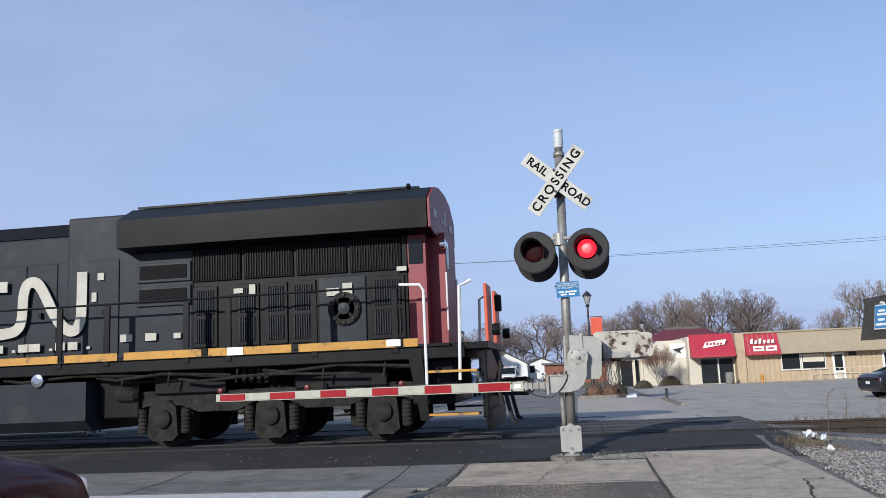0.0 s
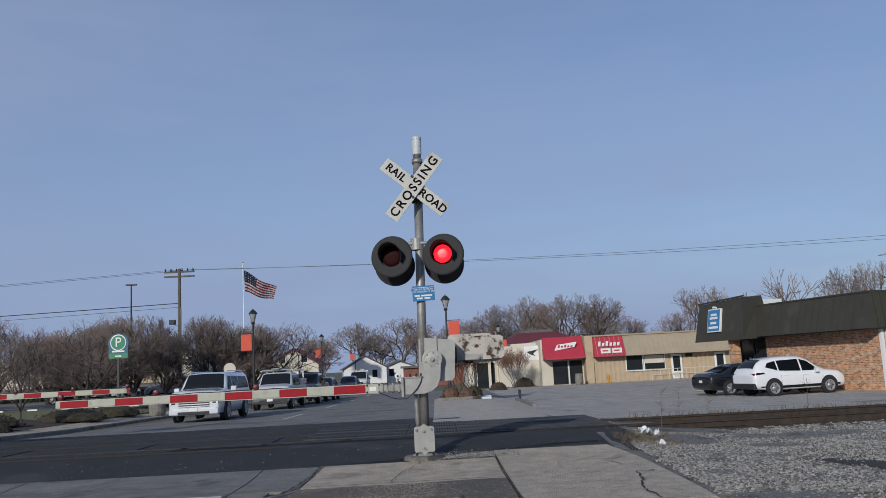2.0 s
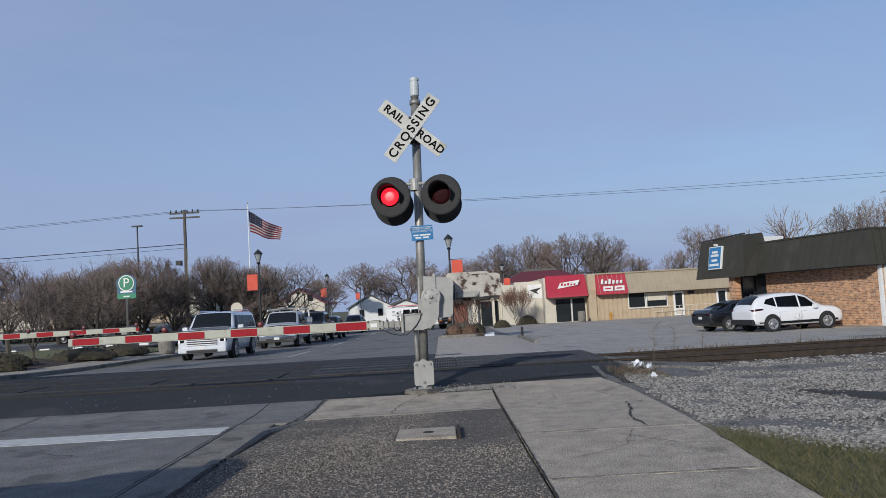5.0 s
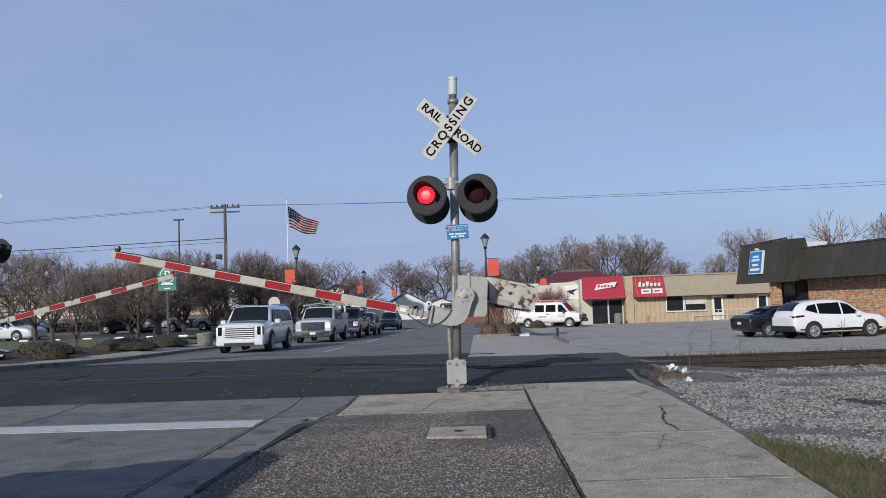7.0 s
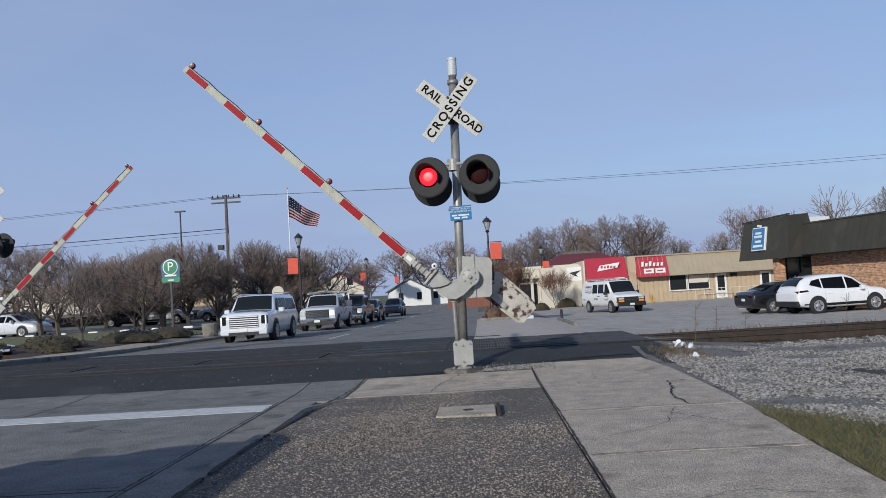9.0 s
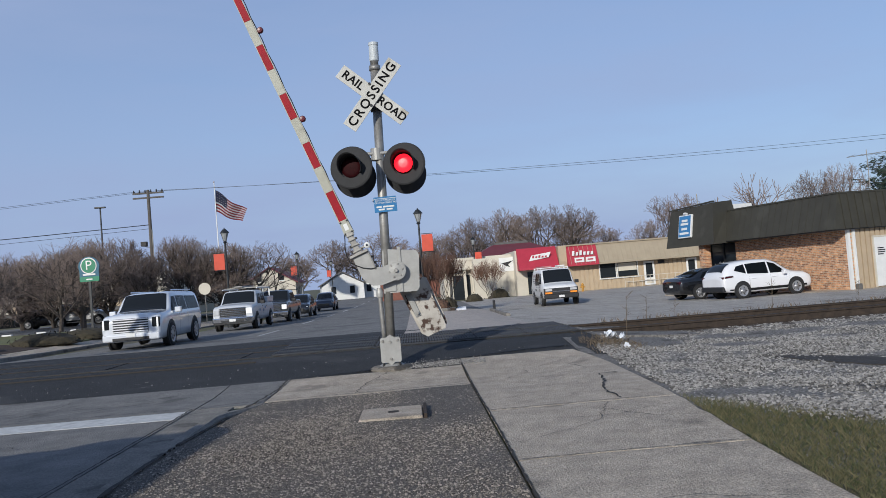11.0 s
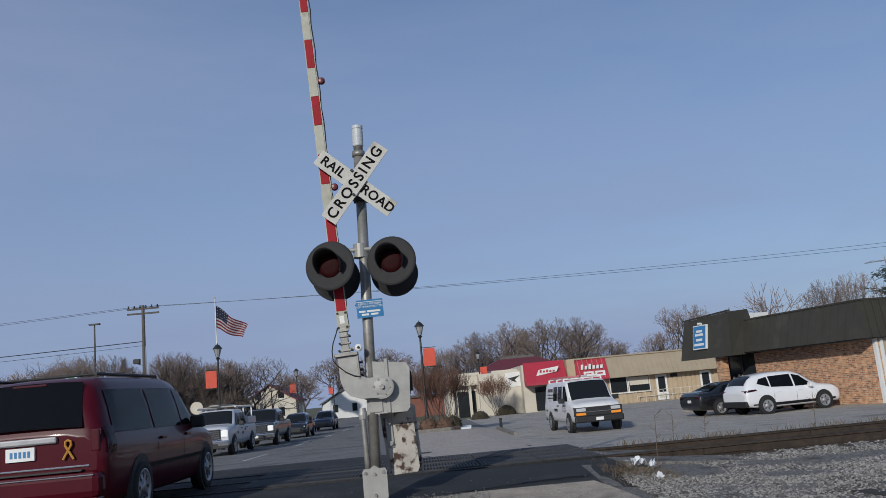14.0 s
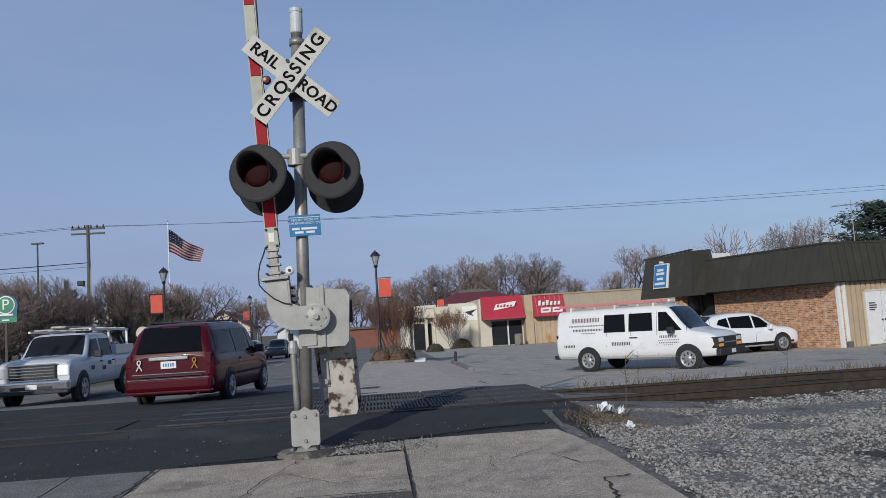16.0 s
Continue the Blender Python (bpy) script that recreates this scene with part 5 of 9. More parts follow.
P_MAROON = mat("maroon_paint", (0.070, 0.003, 0.010), (0.055, 0.0025, 0.008), 0.35, scale=2, coat=0.25, spec=0.15)
P_WHITE = mat("white_car_paint", (0.76, 0.76, 0.77), (0.71, 0.71, 0.72), 0.3, scale=1.5, coat=0.8)
P_TRUCK = mat("utility_white", (0.56, 0.575, 0.60), (0.50, 0.515, 0.54), 0.35, scale=1.5, coat=0.3)
P_VAN = mat("van_white", (0.74, 0.74, 0.73), (0.66, 0.66, 0.65), 0.4, scale=1.5, coat=0.4, spots=(0.60, 0.59, 0.57), spot_scale=1.2, spot_at=0.64)
P_SILVER = mat("silver_white_paint", (0.70, 0.72, 0.75), (0.64, 0.66, 0.69), 0.25, metal=0.15, scale=1.5, coat=1.0)
P_BLACK = mat("black_car_paint", (0.016, 0.017, 0.02), (0.011, 0.012, 0.014), 0.25, metal=0.2, scale=2, coat=1.0)
P_GREY = mat("dark_grey_paint", (0.055, 0.06, 0.065), (0.045, 0.05, 0.055), 0.3, metal=0.4, scale=2, coat=1.0)
P_BLUE = mat("dark_blue_paint", (0.02, 0.028, 0.05), (0.015, 0.02, 0.04), 0.3, metal=0.3, scale=2, coat=1.0)


def minivan():
    sh = Shell([(-2.50, 0.80, 0.86, 0.70, 0.42, 0.95, 1.05), (-2.46, 0.86, 0.93, 0.74, 0.30, 1.00, 1.18), (-2.38, 0.90, 0.97, 0.72, 0.26, 1.02, 1.40), (-2.18, 0.93, 0.985, 0.72, 0.24, 1.02, 1.66), (-1.9, 0.94, 0.99, 0.74, 0.24, 1.02, 1.73), (0.2, 0.94, 0.99, 0.76, 0.22, 1.00, 1.76), (0.75, 0.94, 0.99, 0.74, 0.22, 0.99, 1.71), (1.35, 0.94, 0.98, 0.76, 0.22, 0.98, 1.26), (1.62, 0.93, 0.97, 0.78, 0.22, 0.97, 1.06), (2.2, 0.90, 0.93, 0.70, 0.22, 0.86, 0.93), (2.45, 0.82, 0.85, 0.6, 0.24, 0.70, 0.76), (2.58, 0.66, 0.70, 0.5, 0.3, 0.56, 0.60)])

    def more(v, s):
        seams(v, s, (-0.75, 0.42, 1.45), 0.36, 1.0)
        mirrors(v, 0.98, 1.08, 0.92, M_PLASTIC, 0.09)
        handles(v, s, (0.6, -0.55), 0.92, P_MAROON)
        for sd in (-1, 1):
            part("side_moulding", s.pane([(-1.4, 0.56), (1.5, 0.56), (1.5, 0.61), (-1.4, 0.61)], sd, 0.014), M_PLASTIC, v)
            part("tail_lamp", s.pane([(-2.44, 0.84), (-2.24, 0.84), (-2.20, 1.14), (-2.40, 1.14)], sd, 0.018, 3), M_TAIL, v)
            part("tail_lamp", B(-2.505, -2.44, sd * 0.84 - 0.055, sd * 0.84 + 0.055, 0.86, 1.12, 0.02), M_TAIL, v)
            part("roof_rail", R((-1.9, sd * 0.62, 1.785), (0.3, sd * 0.62, 1.805), 0.02, 0.02, 8), M_PLASTIC, v)
        for x in (-1.6, -0.2):
            part("roof_crossbar", R((x, -0.62, 1.80), (x, 0.62, 1.80), 0.018, 0.018, 8), M_PLASTIC, v)
        part("bumper", B(-2.60, -2.35, -0.93, 0.93, 0.34, 0.66, 0.09), P_MAROON, v, "maroon rear bumper")
        part("bumper_step", B(-2.585, -2.42, -0.72, 0.72, 0.655, 0.675, 0.004), M_PLASTIC, v)
        part("bumper_line", B(-2.605, -2.59, -0.86, 0.86, 0.60, 0.615, 0.004), M_CHROME, v, "bright bumper edge")
        part("tailgate_crease", B(-2.515, -2.48, -0.78, 0.78, 0.70, 0.725, 0.008), M_CHROME, v)
        part("bumper_valance", B(-2.59, -2.40, -0.90, 0.90, 0.30, 0.36, 0.02), P_MAROON, v)
        part("chrome_strip", B(-2.545, -2.49, -0.42, 0.42, 0.99, 1.07, 0.02), M_RIM, v, "chrome tailgate strip")
        pl = part("number_plate", B(-2.53, -2.50, -0.165, 0.165, 0.82, 0.97, 0.004), M_WHITE, v, "white number plate")
        for k in range(5):
            part("plate_bar", B(-2.534, -2.529, -0.115 + k * 0.05, -0.085 + k * 0.05, 0.86, 0.93), M_BLUE, pl)
        # looped ribbon magnets
        for yy, mt in ((0.62, M_WHITE), (-0.55, M_YELLOW)):
            bm = bmesh.new()
            pipe(bm, [(-2.53, yy - 0.06, 0.80), (-2.535, yy + 0.035, 0.96), (-2.535, yy + 0.03, 1.0), (-2.535, yy, 1.015), (-2.535, yy - 0.03, 1.0), (-2.535, yy - 0.035, 0.96), (-2.53, yy + 0.06, 0.80)], 0.014, 6)
            part("ribbon_magnet", bm, mt, v, "ribbon-shaped magnet")
        part("rear_wiper", B(-2.40, -2.38, -0.35, 0.1, 1.18, 1.20, 0.004), M_PLASTIC, v)
        part("high_brake_lamp", B(-2.30, -2.26, -0.2, 0.2, 1.665, 1.69, 0.006), M_TAIL, v)
        part("exhaust", R((-2.55, -0.6, 0.3), (-2.2, -0.6, 0.3), 0.03, 0.03, 10), M_PLASTIC, v)
        for sd in (-1, 1):
            part("head_lamp", B(2.25, 2.47, sd * 0.66 - 0.16, sd * 0.66 + 0.16, 0.66, 0.82, 0.04), M_HEAD, v)

    return car("minivan", "maroon minivan with dark glass and roof rails", sh, P_MAROON, (-1.42, 1.62), [[(-2.2, 1.06), (-0.86, 1.06), (-0.88, 1.60), (-2.08, 1.58)], [(-0.76, 1.06), (0.40, 1.06), (0.36, 1.62), (-0.78, 1.60)], [(0.50, 1.06), (1.28, 1.06), (0.74, 1.60), (0.46, 1.62)]],
               {"glass": (1.58, 1.10, 0.74, 0.80, 1.70, 0.62)}, {"glass": (-2.47, 1.13, 0.70, -2.20, 1.665, 0.60, 0.085, 0.09)}, more, r=0.335, w=0.22, spokes=8, cat="minivan")


def cargo_van():
    sh = Shell([(-2.86, 0.92, 0.98, 0.80, 0.45, 1.15, 1.98), (-2.78, 0.94, 1.0, 0.82, 0.40, 1.15, 2.04), (0.9, 0.95, 1.0, 0.84, 0.40, 1.15, 2.06), (1.25, 0.95, 1.0, 0.82, 0.40, 1.15, 2.0), (1.86, 0.95, 1.0, 0.84, 0.40, 1.15, 1.36), (2.05, 0.95, 0.99, 0.86, 0.40, 1.14, 1.25), (2.62, 0.94, 0.96, 0.80, 0.42, 1.06, 1.14), (2.80, 0.92, 0.94, 0.74, 0.44, 0.98, 1.05), (2.86, 0.88, 0.90, 0.7, 0.5, 0.9, 0.96)])

    def more(v, s):
        seams(v, s, (-0.9, 0.0, 0.92, 1.9), 0.5, 1.9)
        mirrors(v, 1.5, 1.28, 0.99, M_PLASTIC)
        handles(v, s, (0.15, 0.06), 1.08, M_PLASTIC)
        part("front_bumper", B(2.80, 2.98, -0.96, 0.96, 0.42, 0.66, 0.05), M_PLASTIC, v, "dark front bumper")
        part("rear_bumper", B(-3.02, -2.84, -0.95, 0.95, 0.42, 0.56, 0.03), M_PLASTIC, v)
        part("grille", B(2.60, 2.885, -0.945, 0.945, 0.66, 1.0, 0.02), M_PLASTIC, v, "black grille")
        part("grille_bar", B(2.89, 2.91, -0.48, 0.48, 0.80, 0.83, 0.004), M_CHROME, v)
        part("number_plate", B(2.975, 2.99, -0.15, 0.15, 0.48, 0.60), M_WHITE, v)
        for sd in (-1, 1):
            part("head_lamp", B(2.78, 2.895, sd * 0.68 - 0.19, sd * 0.68 + 0.19, 0.84, 0.97, 0.02), M_HEAD, v, "clear headlamp")
            part("turn_lamp", B(2.76, 2.89, sd * 0.69 - 0.2, sd * 0.69 + 0.2, 0.69, 0.80, 0.02), M_AMBER, v)
            part("tail_lamp", B(-2.88, -2.8, sd * 0.90 - 0.06, sd * 0.90 + 0.06, 0.85, 1.25, 0.01), M_TAIL, v)
            part("side_trim", s.pane([(-2.7, 0.47), (2.4, 0.47), (2.4, 0.52), (-2.7, 0.52)], sd, 0.012), P_VAN, v)
            # painted trade lettering, drawn as bars
            for x0, x1, z0, z1, mt in ((-2.25, -1.15, 1.62, 1.82, M_DKRED), (-2.35, -0.98, 1.50, 1.56, M_LETTER), (-2.2, -1.05, 1.34, 1.44, M_LETTER), (-1.85, -1.3, 1.26, 1.30, M_LETTER), (-0.7, 0.0, 0.82, 0.98, M_LETTER), (1.02, 1.62, 1.02, 1.13, M_DKRED), (0.98, 1.7, 0.95, 0.985, M_LETTER), (1.0, 1.68, 0.86, 0.91, M_LETTER), (1.15, 1.5, 0.80, 0.83, M_LETTER), (-2.55, -2.1, 0.80, 0.92, M_LETTER)):
                n = max(3, int((x1 - x0) / 0.06))
                zc, zh = (z0 + z1) / 2, (z1 - z0) * 0.36
                z0, z1 = zc - zh, zc + zh
                for k in range(n):
                    a = x0 + (x1 - x0) * k / n
                    b = a + (x1 - x0) / n * 0.5
                    part("lettering_bar", s.pane([(a, z0), (b, z0), (b, z1), (a, z1)], sd, 0.007, 1), mt, v)
        # roof rack with pink ladder
        for x in (-2.3, -0.6, 0.8):
            part("rack_bar", B(x - 0.02, x + 0.02, -0.78, 0.78, 2.13, 2.17), M_WHITE, v)
            for sd in (-1, 1):
                part("rack_foot", B(x - 0.03, x + 0.03, sd * 0.78 - 0.03, sd * 0.78 + 0.03, 2.02, 2.17), M_WHITE, v)
        lad = part("ladder", B(-2.9, 1.0, -0.62, -0.57, 2.18, 2.26, 0.005), M_PINK, v, "faded red ladder on the rack")
        part("ladder_rail", B(-2.9, 1.0, -0.22, -0.17, 2.18, 2.26, 0.005), M_PINK, lad)
        for k in range(12):
            part("rung", B(-2.75 + k * 0.32, -2.71 + k * 0.32, -0.57, -0.22, 2.20, 2.24), M_PINK, lad)
        part("roof_box", B(-0.2, 0.9, 0.2, 0.6, 2.18, 2.26, 0.02), M_WHITE, v)

    return car("cargo_van", "white cargo van with roof rack, ladder and trade lettering", sh, P_VAN, (-1.62, 1.93), [[(-1.0, 1.28), (-0.2, 1.28), (-0.22, 1.86), (-0.98, 1.86)], [(-0.08, 1.28), (0.78, 1.28), (0.76, 1.86), (-0.06, 1.86)], [(0.98, 1.26), (1.76, 1.26), (1.24, 1.86), (0.98, 1.86)]],
               {"glass": (1.98, 1.34, 0.84, 1.30, 1.98, 0.74)}, {}, more, r=0.37, w=0.24, spokes=8, cat="van")


M_DKRED = mat("dark_red_lettering", (0.16, 0.02, 0.03), None, 0.5)
M_PINK = mat("faded_ladder", (0.55, 0.20, 0.20), (0.45, 0.15, 0.15), 0.6, scale=4)


def big_suv():
    sh = Shell([(-2.58, 0.90, 0.95, 0.78, 0.42, 1.12, 1.70), (-2.50, 0.95, 1.0, 0.80, 0.32, 1.15, 1.82), (-2.2, 0.97, 1.02, 0.80, 0.28, 1.15, 1.86), (0.3, 0.97, 1.02, 0.80, 0.28, 1.15, 1.87), (0.75, 0.97, 1.02, 0.78, 0.28, 1.15, 1.82), (1.35, 0.97, 1.02, 0.86, 0.28, 1.15, 1.26), (2.35, 0.96, 1.0, 0.86, 0.30, 1.10, 1.18), (2.52, 0.94, 0.97, 0.82, 0.30, 1.02, 1.12), (2.60, 0.88, 0.9, 0.7, 0.34, 0.9, 0.98)])

    def more(v, s):
        seams(v, s, (-0.65, 0.45, 1.4), 0.4, 1.15)
        mirrors(v, 1.0, 1.22, 1.0, P_SILVER)
        handles(v, s, (0.62, -0.45), 1.05, M_CHROME)
        gr = part("grille", B(2.55, 2.63, -0.58, 0.58, 0.60, 1.06, 0.02), M_PLASTIC, v, "broad dark grille with bright bars")
        for k in range(6):
            part("grille_bar", B(2.62, 2.65, -0.58, 0.58, 0.615 + k * 0.08, 0.65 + k * 0.08, 0.006), P_WHITE, gr, "bright metal bar")
        part("lower_bumper", B(2.50, 2.66, -0.94, 0.94, 0.32, 0.56, 0.05), P_SILVER, v)
        part("intake", B(2.62, 2.67, -0.6, 0.6, 0.34, 0.44, 0.01), M_PLASTIC, v)
        part("number_plate", B(2.655, 2.68, -0.15, 0.15, 0.46, 0.58), M_WHITE, v)
        for sd in (-1, 1):
            hl = part("head_lamp", B(2.32, 2.615, sd * 0.82 - 0.13, sd * 0.82 + 0.13, 0.72, 1.06, 0.04), M_DGLASS, v, "tall dark headlamp with a lit strip")
            part("lamp_strip", B(2.4, 2.635, sd * 0.885 - 0.03, sd * 0.885 + 0.03, 0.72, 1.05, 0.01), M_HEADON, hl)
            part("fog_lamp", B(2.52, 2.655, sd * 0.84 - 0.03, sd * 0.84 + 0.03, 0.36, 0.56, 0.01), M_HEAD, v)
            part("roof_rail", R((-2.2, sd * 0.7, 1.92), (0.3, sd * 0.7, 1.93), 0.022, 0.022, 8), M_CHROME, v)

    return car("large_suv", "silver-white full-size SUV with broad barred grille", sh, P_SILVER, (-1.45, 1.50), [[(-2.3, 1.20), (-0.75, 1.20), (-0.77, 1.70), (-2.2, 1.68)], [(-0.66, 1.20), (0.40, 1.20), (0.36, 1.72), (-0.66, 1.71)], [(0.50, 1.20), (1.22, 1.20), (0.74, 1.70), (0.46, 1.72)]],
               {"glass": (1.38, 1.20, 0.82, 0.80, 1.80, 0.70)}, {"glass": (-2.58, 1.20, 0.78, -2.5, 1.72, 0.68)}, more, r=0.41, w=0.28, spokes=7, cat="SUV")


def pickup(name, label, paint, rack=False, chrome=True, lit=True):
    sh = Shell([(-2.9, 0.94, 0.98, 0.92, 0.5, 1.18, 1.24), (-2.8, 0.96, 1.0, 0.94, 0.46, 1.18, 1.26), (-0.92, 0.96, 1.0, 0.94, 0.42, 1.18, 1.26), (-0.86, 0.96, 1.0, 0.80, 0.42, 1.18, 1.86), (-0.6, 0.96, 1.0, 0.80, 0.42, 1.18, 1.92), (0.7, 0.96, 1.0, 0.80, 0.42, 1.18, 1.92), (0.9, 0.96, 1.0, 0.80, 0.42, 1.18, 1.86), (1.5, 0.96, 1.0, 0.86, 0.42, 1.18, 1.30), (2.6, 0.95, 0.99, 0.88, 0.44, 1.14, 1.22), (2.82, 0.93, 0.95, 0.82, 0.46, 1.05, 1.14)])

    def more(v, s):
        seams(v, s, (-0.9, 0.3, 1.45), 0.5, 1.18)
        mirrors(v, 1.12, 1.30, 1.02, M_PLASTIC, 0.1)
        handles(v, s, (0.42, -0.7), 1.08, M_PLASTIC)
        gr = part("grille", B(2.78, 2.88, -0.62, 0.62, 0.72, 1.12, 0.03), M_PLASTIC, v, "dark grille with bright bars")
        part("grille_frame", B(2.86, 2.90, -0.64, 0.64, 1.10, 1.14, 0.01), M_CHROME, gr)
        part("grille_frame", B(2.86, 2.90, -0.64, 0.64, 0.69, 0.73, 0.01), M_CHROME, gr)
        for k in range(4):
            part("grille_bar", B(2.87, 2.895, -0.58, 0.58, 0.79 + k * 0.08, 0.815 + k * 0.08), M_CHROME, gr)
        part("lower_valance", B(2.74, 2.94, -0.94, 0.94, 0.34, 0.43, 0.02), M_PLASTIC, v)
        part("bumper_opening", B(2.94, 2.965, -0.55, 0.55, 0.46, 0.55, 0.01), M_PLASTIC, v)
        part("front_bumper", B(2.78, 2.96, -0.98, 0.98, 0.42, 0.68, 0.05), M_CHROME if chrome else M_PLASTIC, v, "chrome front bumper" if chrome else "")
        part("number_plate", B(2.955, 2.975, -0.15, 0.15, 0.48, 0.6), M_WHITE, v)
        for sd in (-1, 1):
            part("head_lamp", B(2.66, 2.87, sd * 0.79 - 0.15, sd * 0.79 + 0.15, 0.80, 1.08, 0.03), M_HEADON if lit and sd > 0 else M_HEAD, v)
        part("bed_floor", B(-2.75, -0.95, -0.82, 0.82, 1.262, 1.30, 0.01), M_PLASTIC, v)
        if rack:
            for x in (-2.6, -0.75):
                for sd in (-1, 1):
                    part("rack_post", B(x - 0.03, x + 0.03, sd * 0.86 - 0.03, sd * 0.86 + 0.03, 1.26, 2.02), M_WHITE, v)
            for sd in (-1, 1):
                part("rack_beam", B(-2.7, 0.9, sd * 0.86 - 0.03, sd * 0.86 + 0.03, 2.0, 2.06), M_WHITE, v)
                part("utility_box", B(-2.8, -0.95, sd * 0.82 - 0.2, sd * 0.82 + 0.2, 1.24, 1.55, 0.02), paint, v)
                for x0, z0 in ((1.0, 0.86), (0.0, 0.82), (-0.5, 0.95)):
                    part("lettering_bar", s.pane([(x0, z0), (x0 + 0.3, z0), (x0 + 0.3, z0 + 0.12), (x0, z0 + 0.12)], sd, 0.006, 1), M_BLUE, v)
            for k in range(4):
                part("rack_bar", B(-2.5 + k * 1.0, -2.44 + k * 1.0, -0.86, 0.86, 2.06, 2.10), M_STEEL, v)
            part("stored_pipe", B(-2.6, 0.7, -0.35, 0.1, 2.10, 2.18, 0.03), M_STEEL, v)

    return car(name, label, sh, paint, (-1.85, 1.90), [[(-0.78, 1.24), (0.22, 1.24), (0.22, 1.76), (-0.72, 1.76)], [(0.36, 1.24), (1.34, 1.24), (0.88, 1.74), (0.36, 1.76)]],
               {"glass": (1.48, 1.32, 0.84, 0.92, 1.84, 0.72)}, {"glass": (-0.92, 1.30, 0.76, -0.86, 1.78, 0.70)}, more, r=0.40, w=0.27, spokes=6, cat="pickup truck")


def crossover(name, label, paint, rear_lamps=True):
    sh = Shell([(-2.24, 0.70, 0.74, 0.60, 0.50, 0.80, 0.88), (-2.20, 0.82, 0.86, 0.66, 0.40, 0.92, 1.02), (-2.10, 0.87, 0.91, 0.68, 0.34, 1.00, 1.18), (-1.84, 0.89, 0.93, 0.65, 0.30, 1.04, 1.46), (-1.50, 0.90, 0.93, 0.63, 0.27, 1.03, 1.58), (-0.6, 0.90, 0.93, 0.64, 0.26, 1.00, 1.65), (0.1, 0.90, 0.93, 0.64, 0.26, 0.97, 1.63), (0.5, 0.90, 0.93, 0.64, 0.26, 0.96, 1.53), (1.0, 0.90, 0.93, 0.68, 0.26, 0.95, 1.20), (1.26, 0.90, 0.93, 0.75, 0.26, 0.94, 1.05), (1.8, 0.89, 0.92, 0.74, 0.27, 0.90, 0.98), (2.08, 0.84, 0.88, 0.66, 0.28, 0.80, 0.88), (2.20, 0.76, 0.80, 0.56, 0.32, 0.66, 0.74), (2.25, 0.62, 0.66, 0.45, 0.38, 0.56, 0.62)])

    def more(v, s):
        seams(v, s, (-0.95, 0.1, 1.05), 0.36, 0.94)
        mirrors(v, 0.75, 1.02, 0.86, paint, 0.09)
        handles(v, s, (0.25, -0.75), 0.86, paint)
        for sd in (-1, 1):
            part("sill_cladding", s.pane([(-1.95, 0.33), (1.9, 0.33), (1.9, 0.44), (-1.95, 0.44)], sd, 0.012), M_PLASTIC, v)
            part("tail_lamp", s.pane([(-2.16, 0.92), (-1.72, 0.97), (-1.76, 1.03), (-2.10, 1.02)], sd, 0.014, 3), M_TAIL, v)
            part("tail_lamp", B(-2.21, -2.13, sd * 0.66 - 0.2, sd * 0.66 + 0.2, 0.90, 1.0, 0.015), M_TAIL, v)
            part("head_lamp", B(1.95, 2.16, sd * 0.66 - 0.14, sd * 0.66 + 0.14, 0.66, 0.80, 0.03), M_HEAD, v)
        part("rear_bumper", B(-2.27, -2.1, -0.86, 0.86, 0.34, 0.58, 0.04), M_PLASTIC, v)
        part("number_plate", B(-2.23, -2.2, -0.15, 0.15, 0.70, 0.82), M_WHITE, v)
        part("grille", B(2.15, 2.27, -0.5, 0.5, 0.42, 0.68, 0.03), M_PLASTIC, v)

    return car(name, label, sh, paint, (-1.33, 1.34), [[(-1.62, 1.24), (-1.08, 1.08), (-1.08, 1.49), (-1.46, 1.42)], [(-1.02, 1.07), (0.02, 1.02), (0.02, 1.53), (-1.02, 1.50)], [(0.10, 1.02), (0.92, 1.02), (0.46, 1.42), (0.10, 1.52)]],
               {"glass": (1.16, 1.06, 0.72, 0.42, 1.55, 0.58)}, {"slope": (-2.09, -1.66, 0.60, 0.54)}, more, r=0.345, w=0.23, spokes=5, cat="crossover")


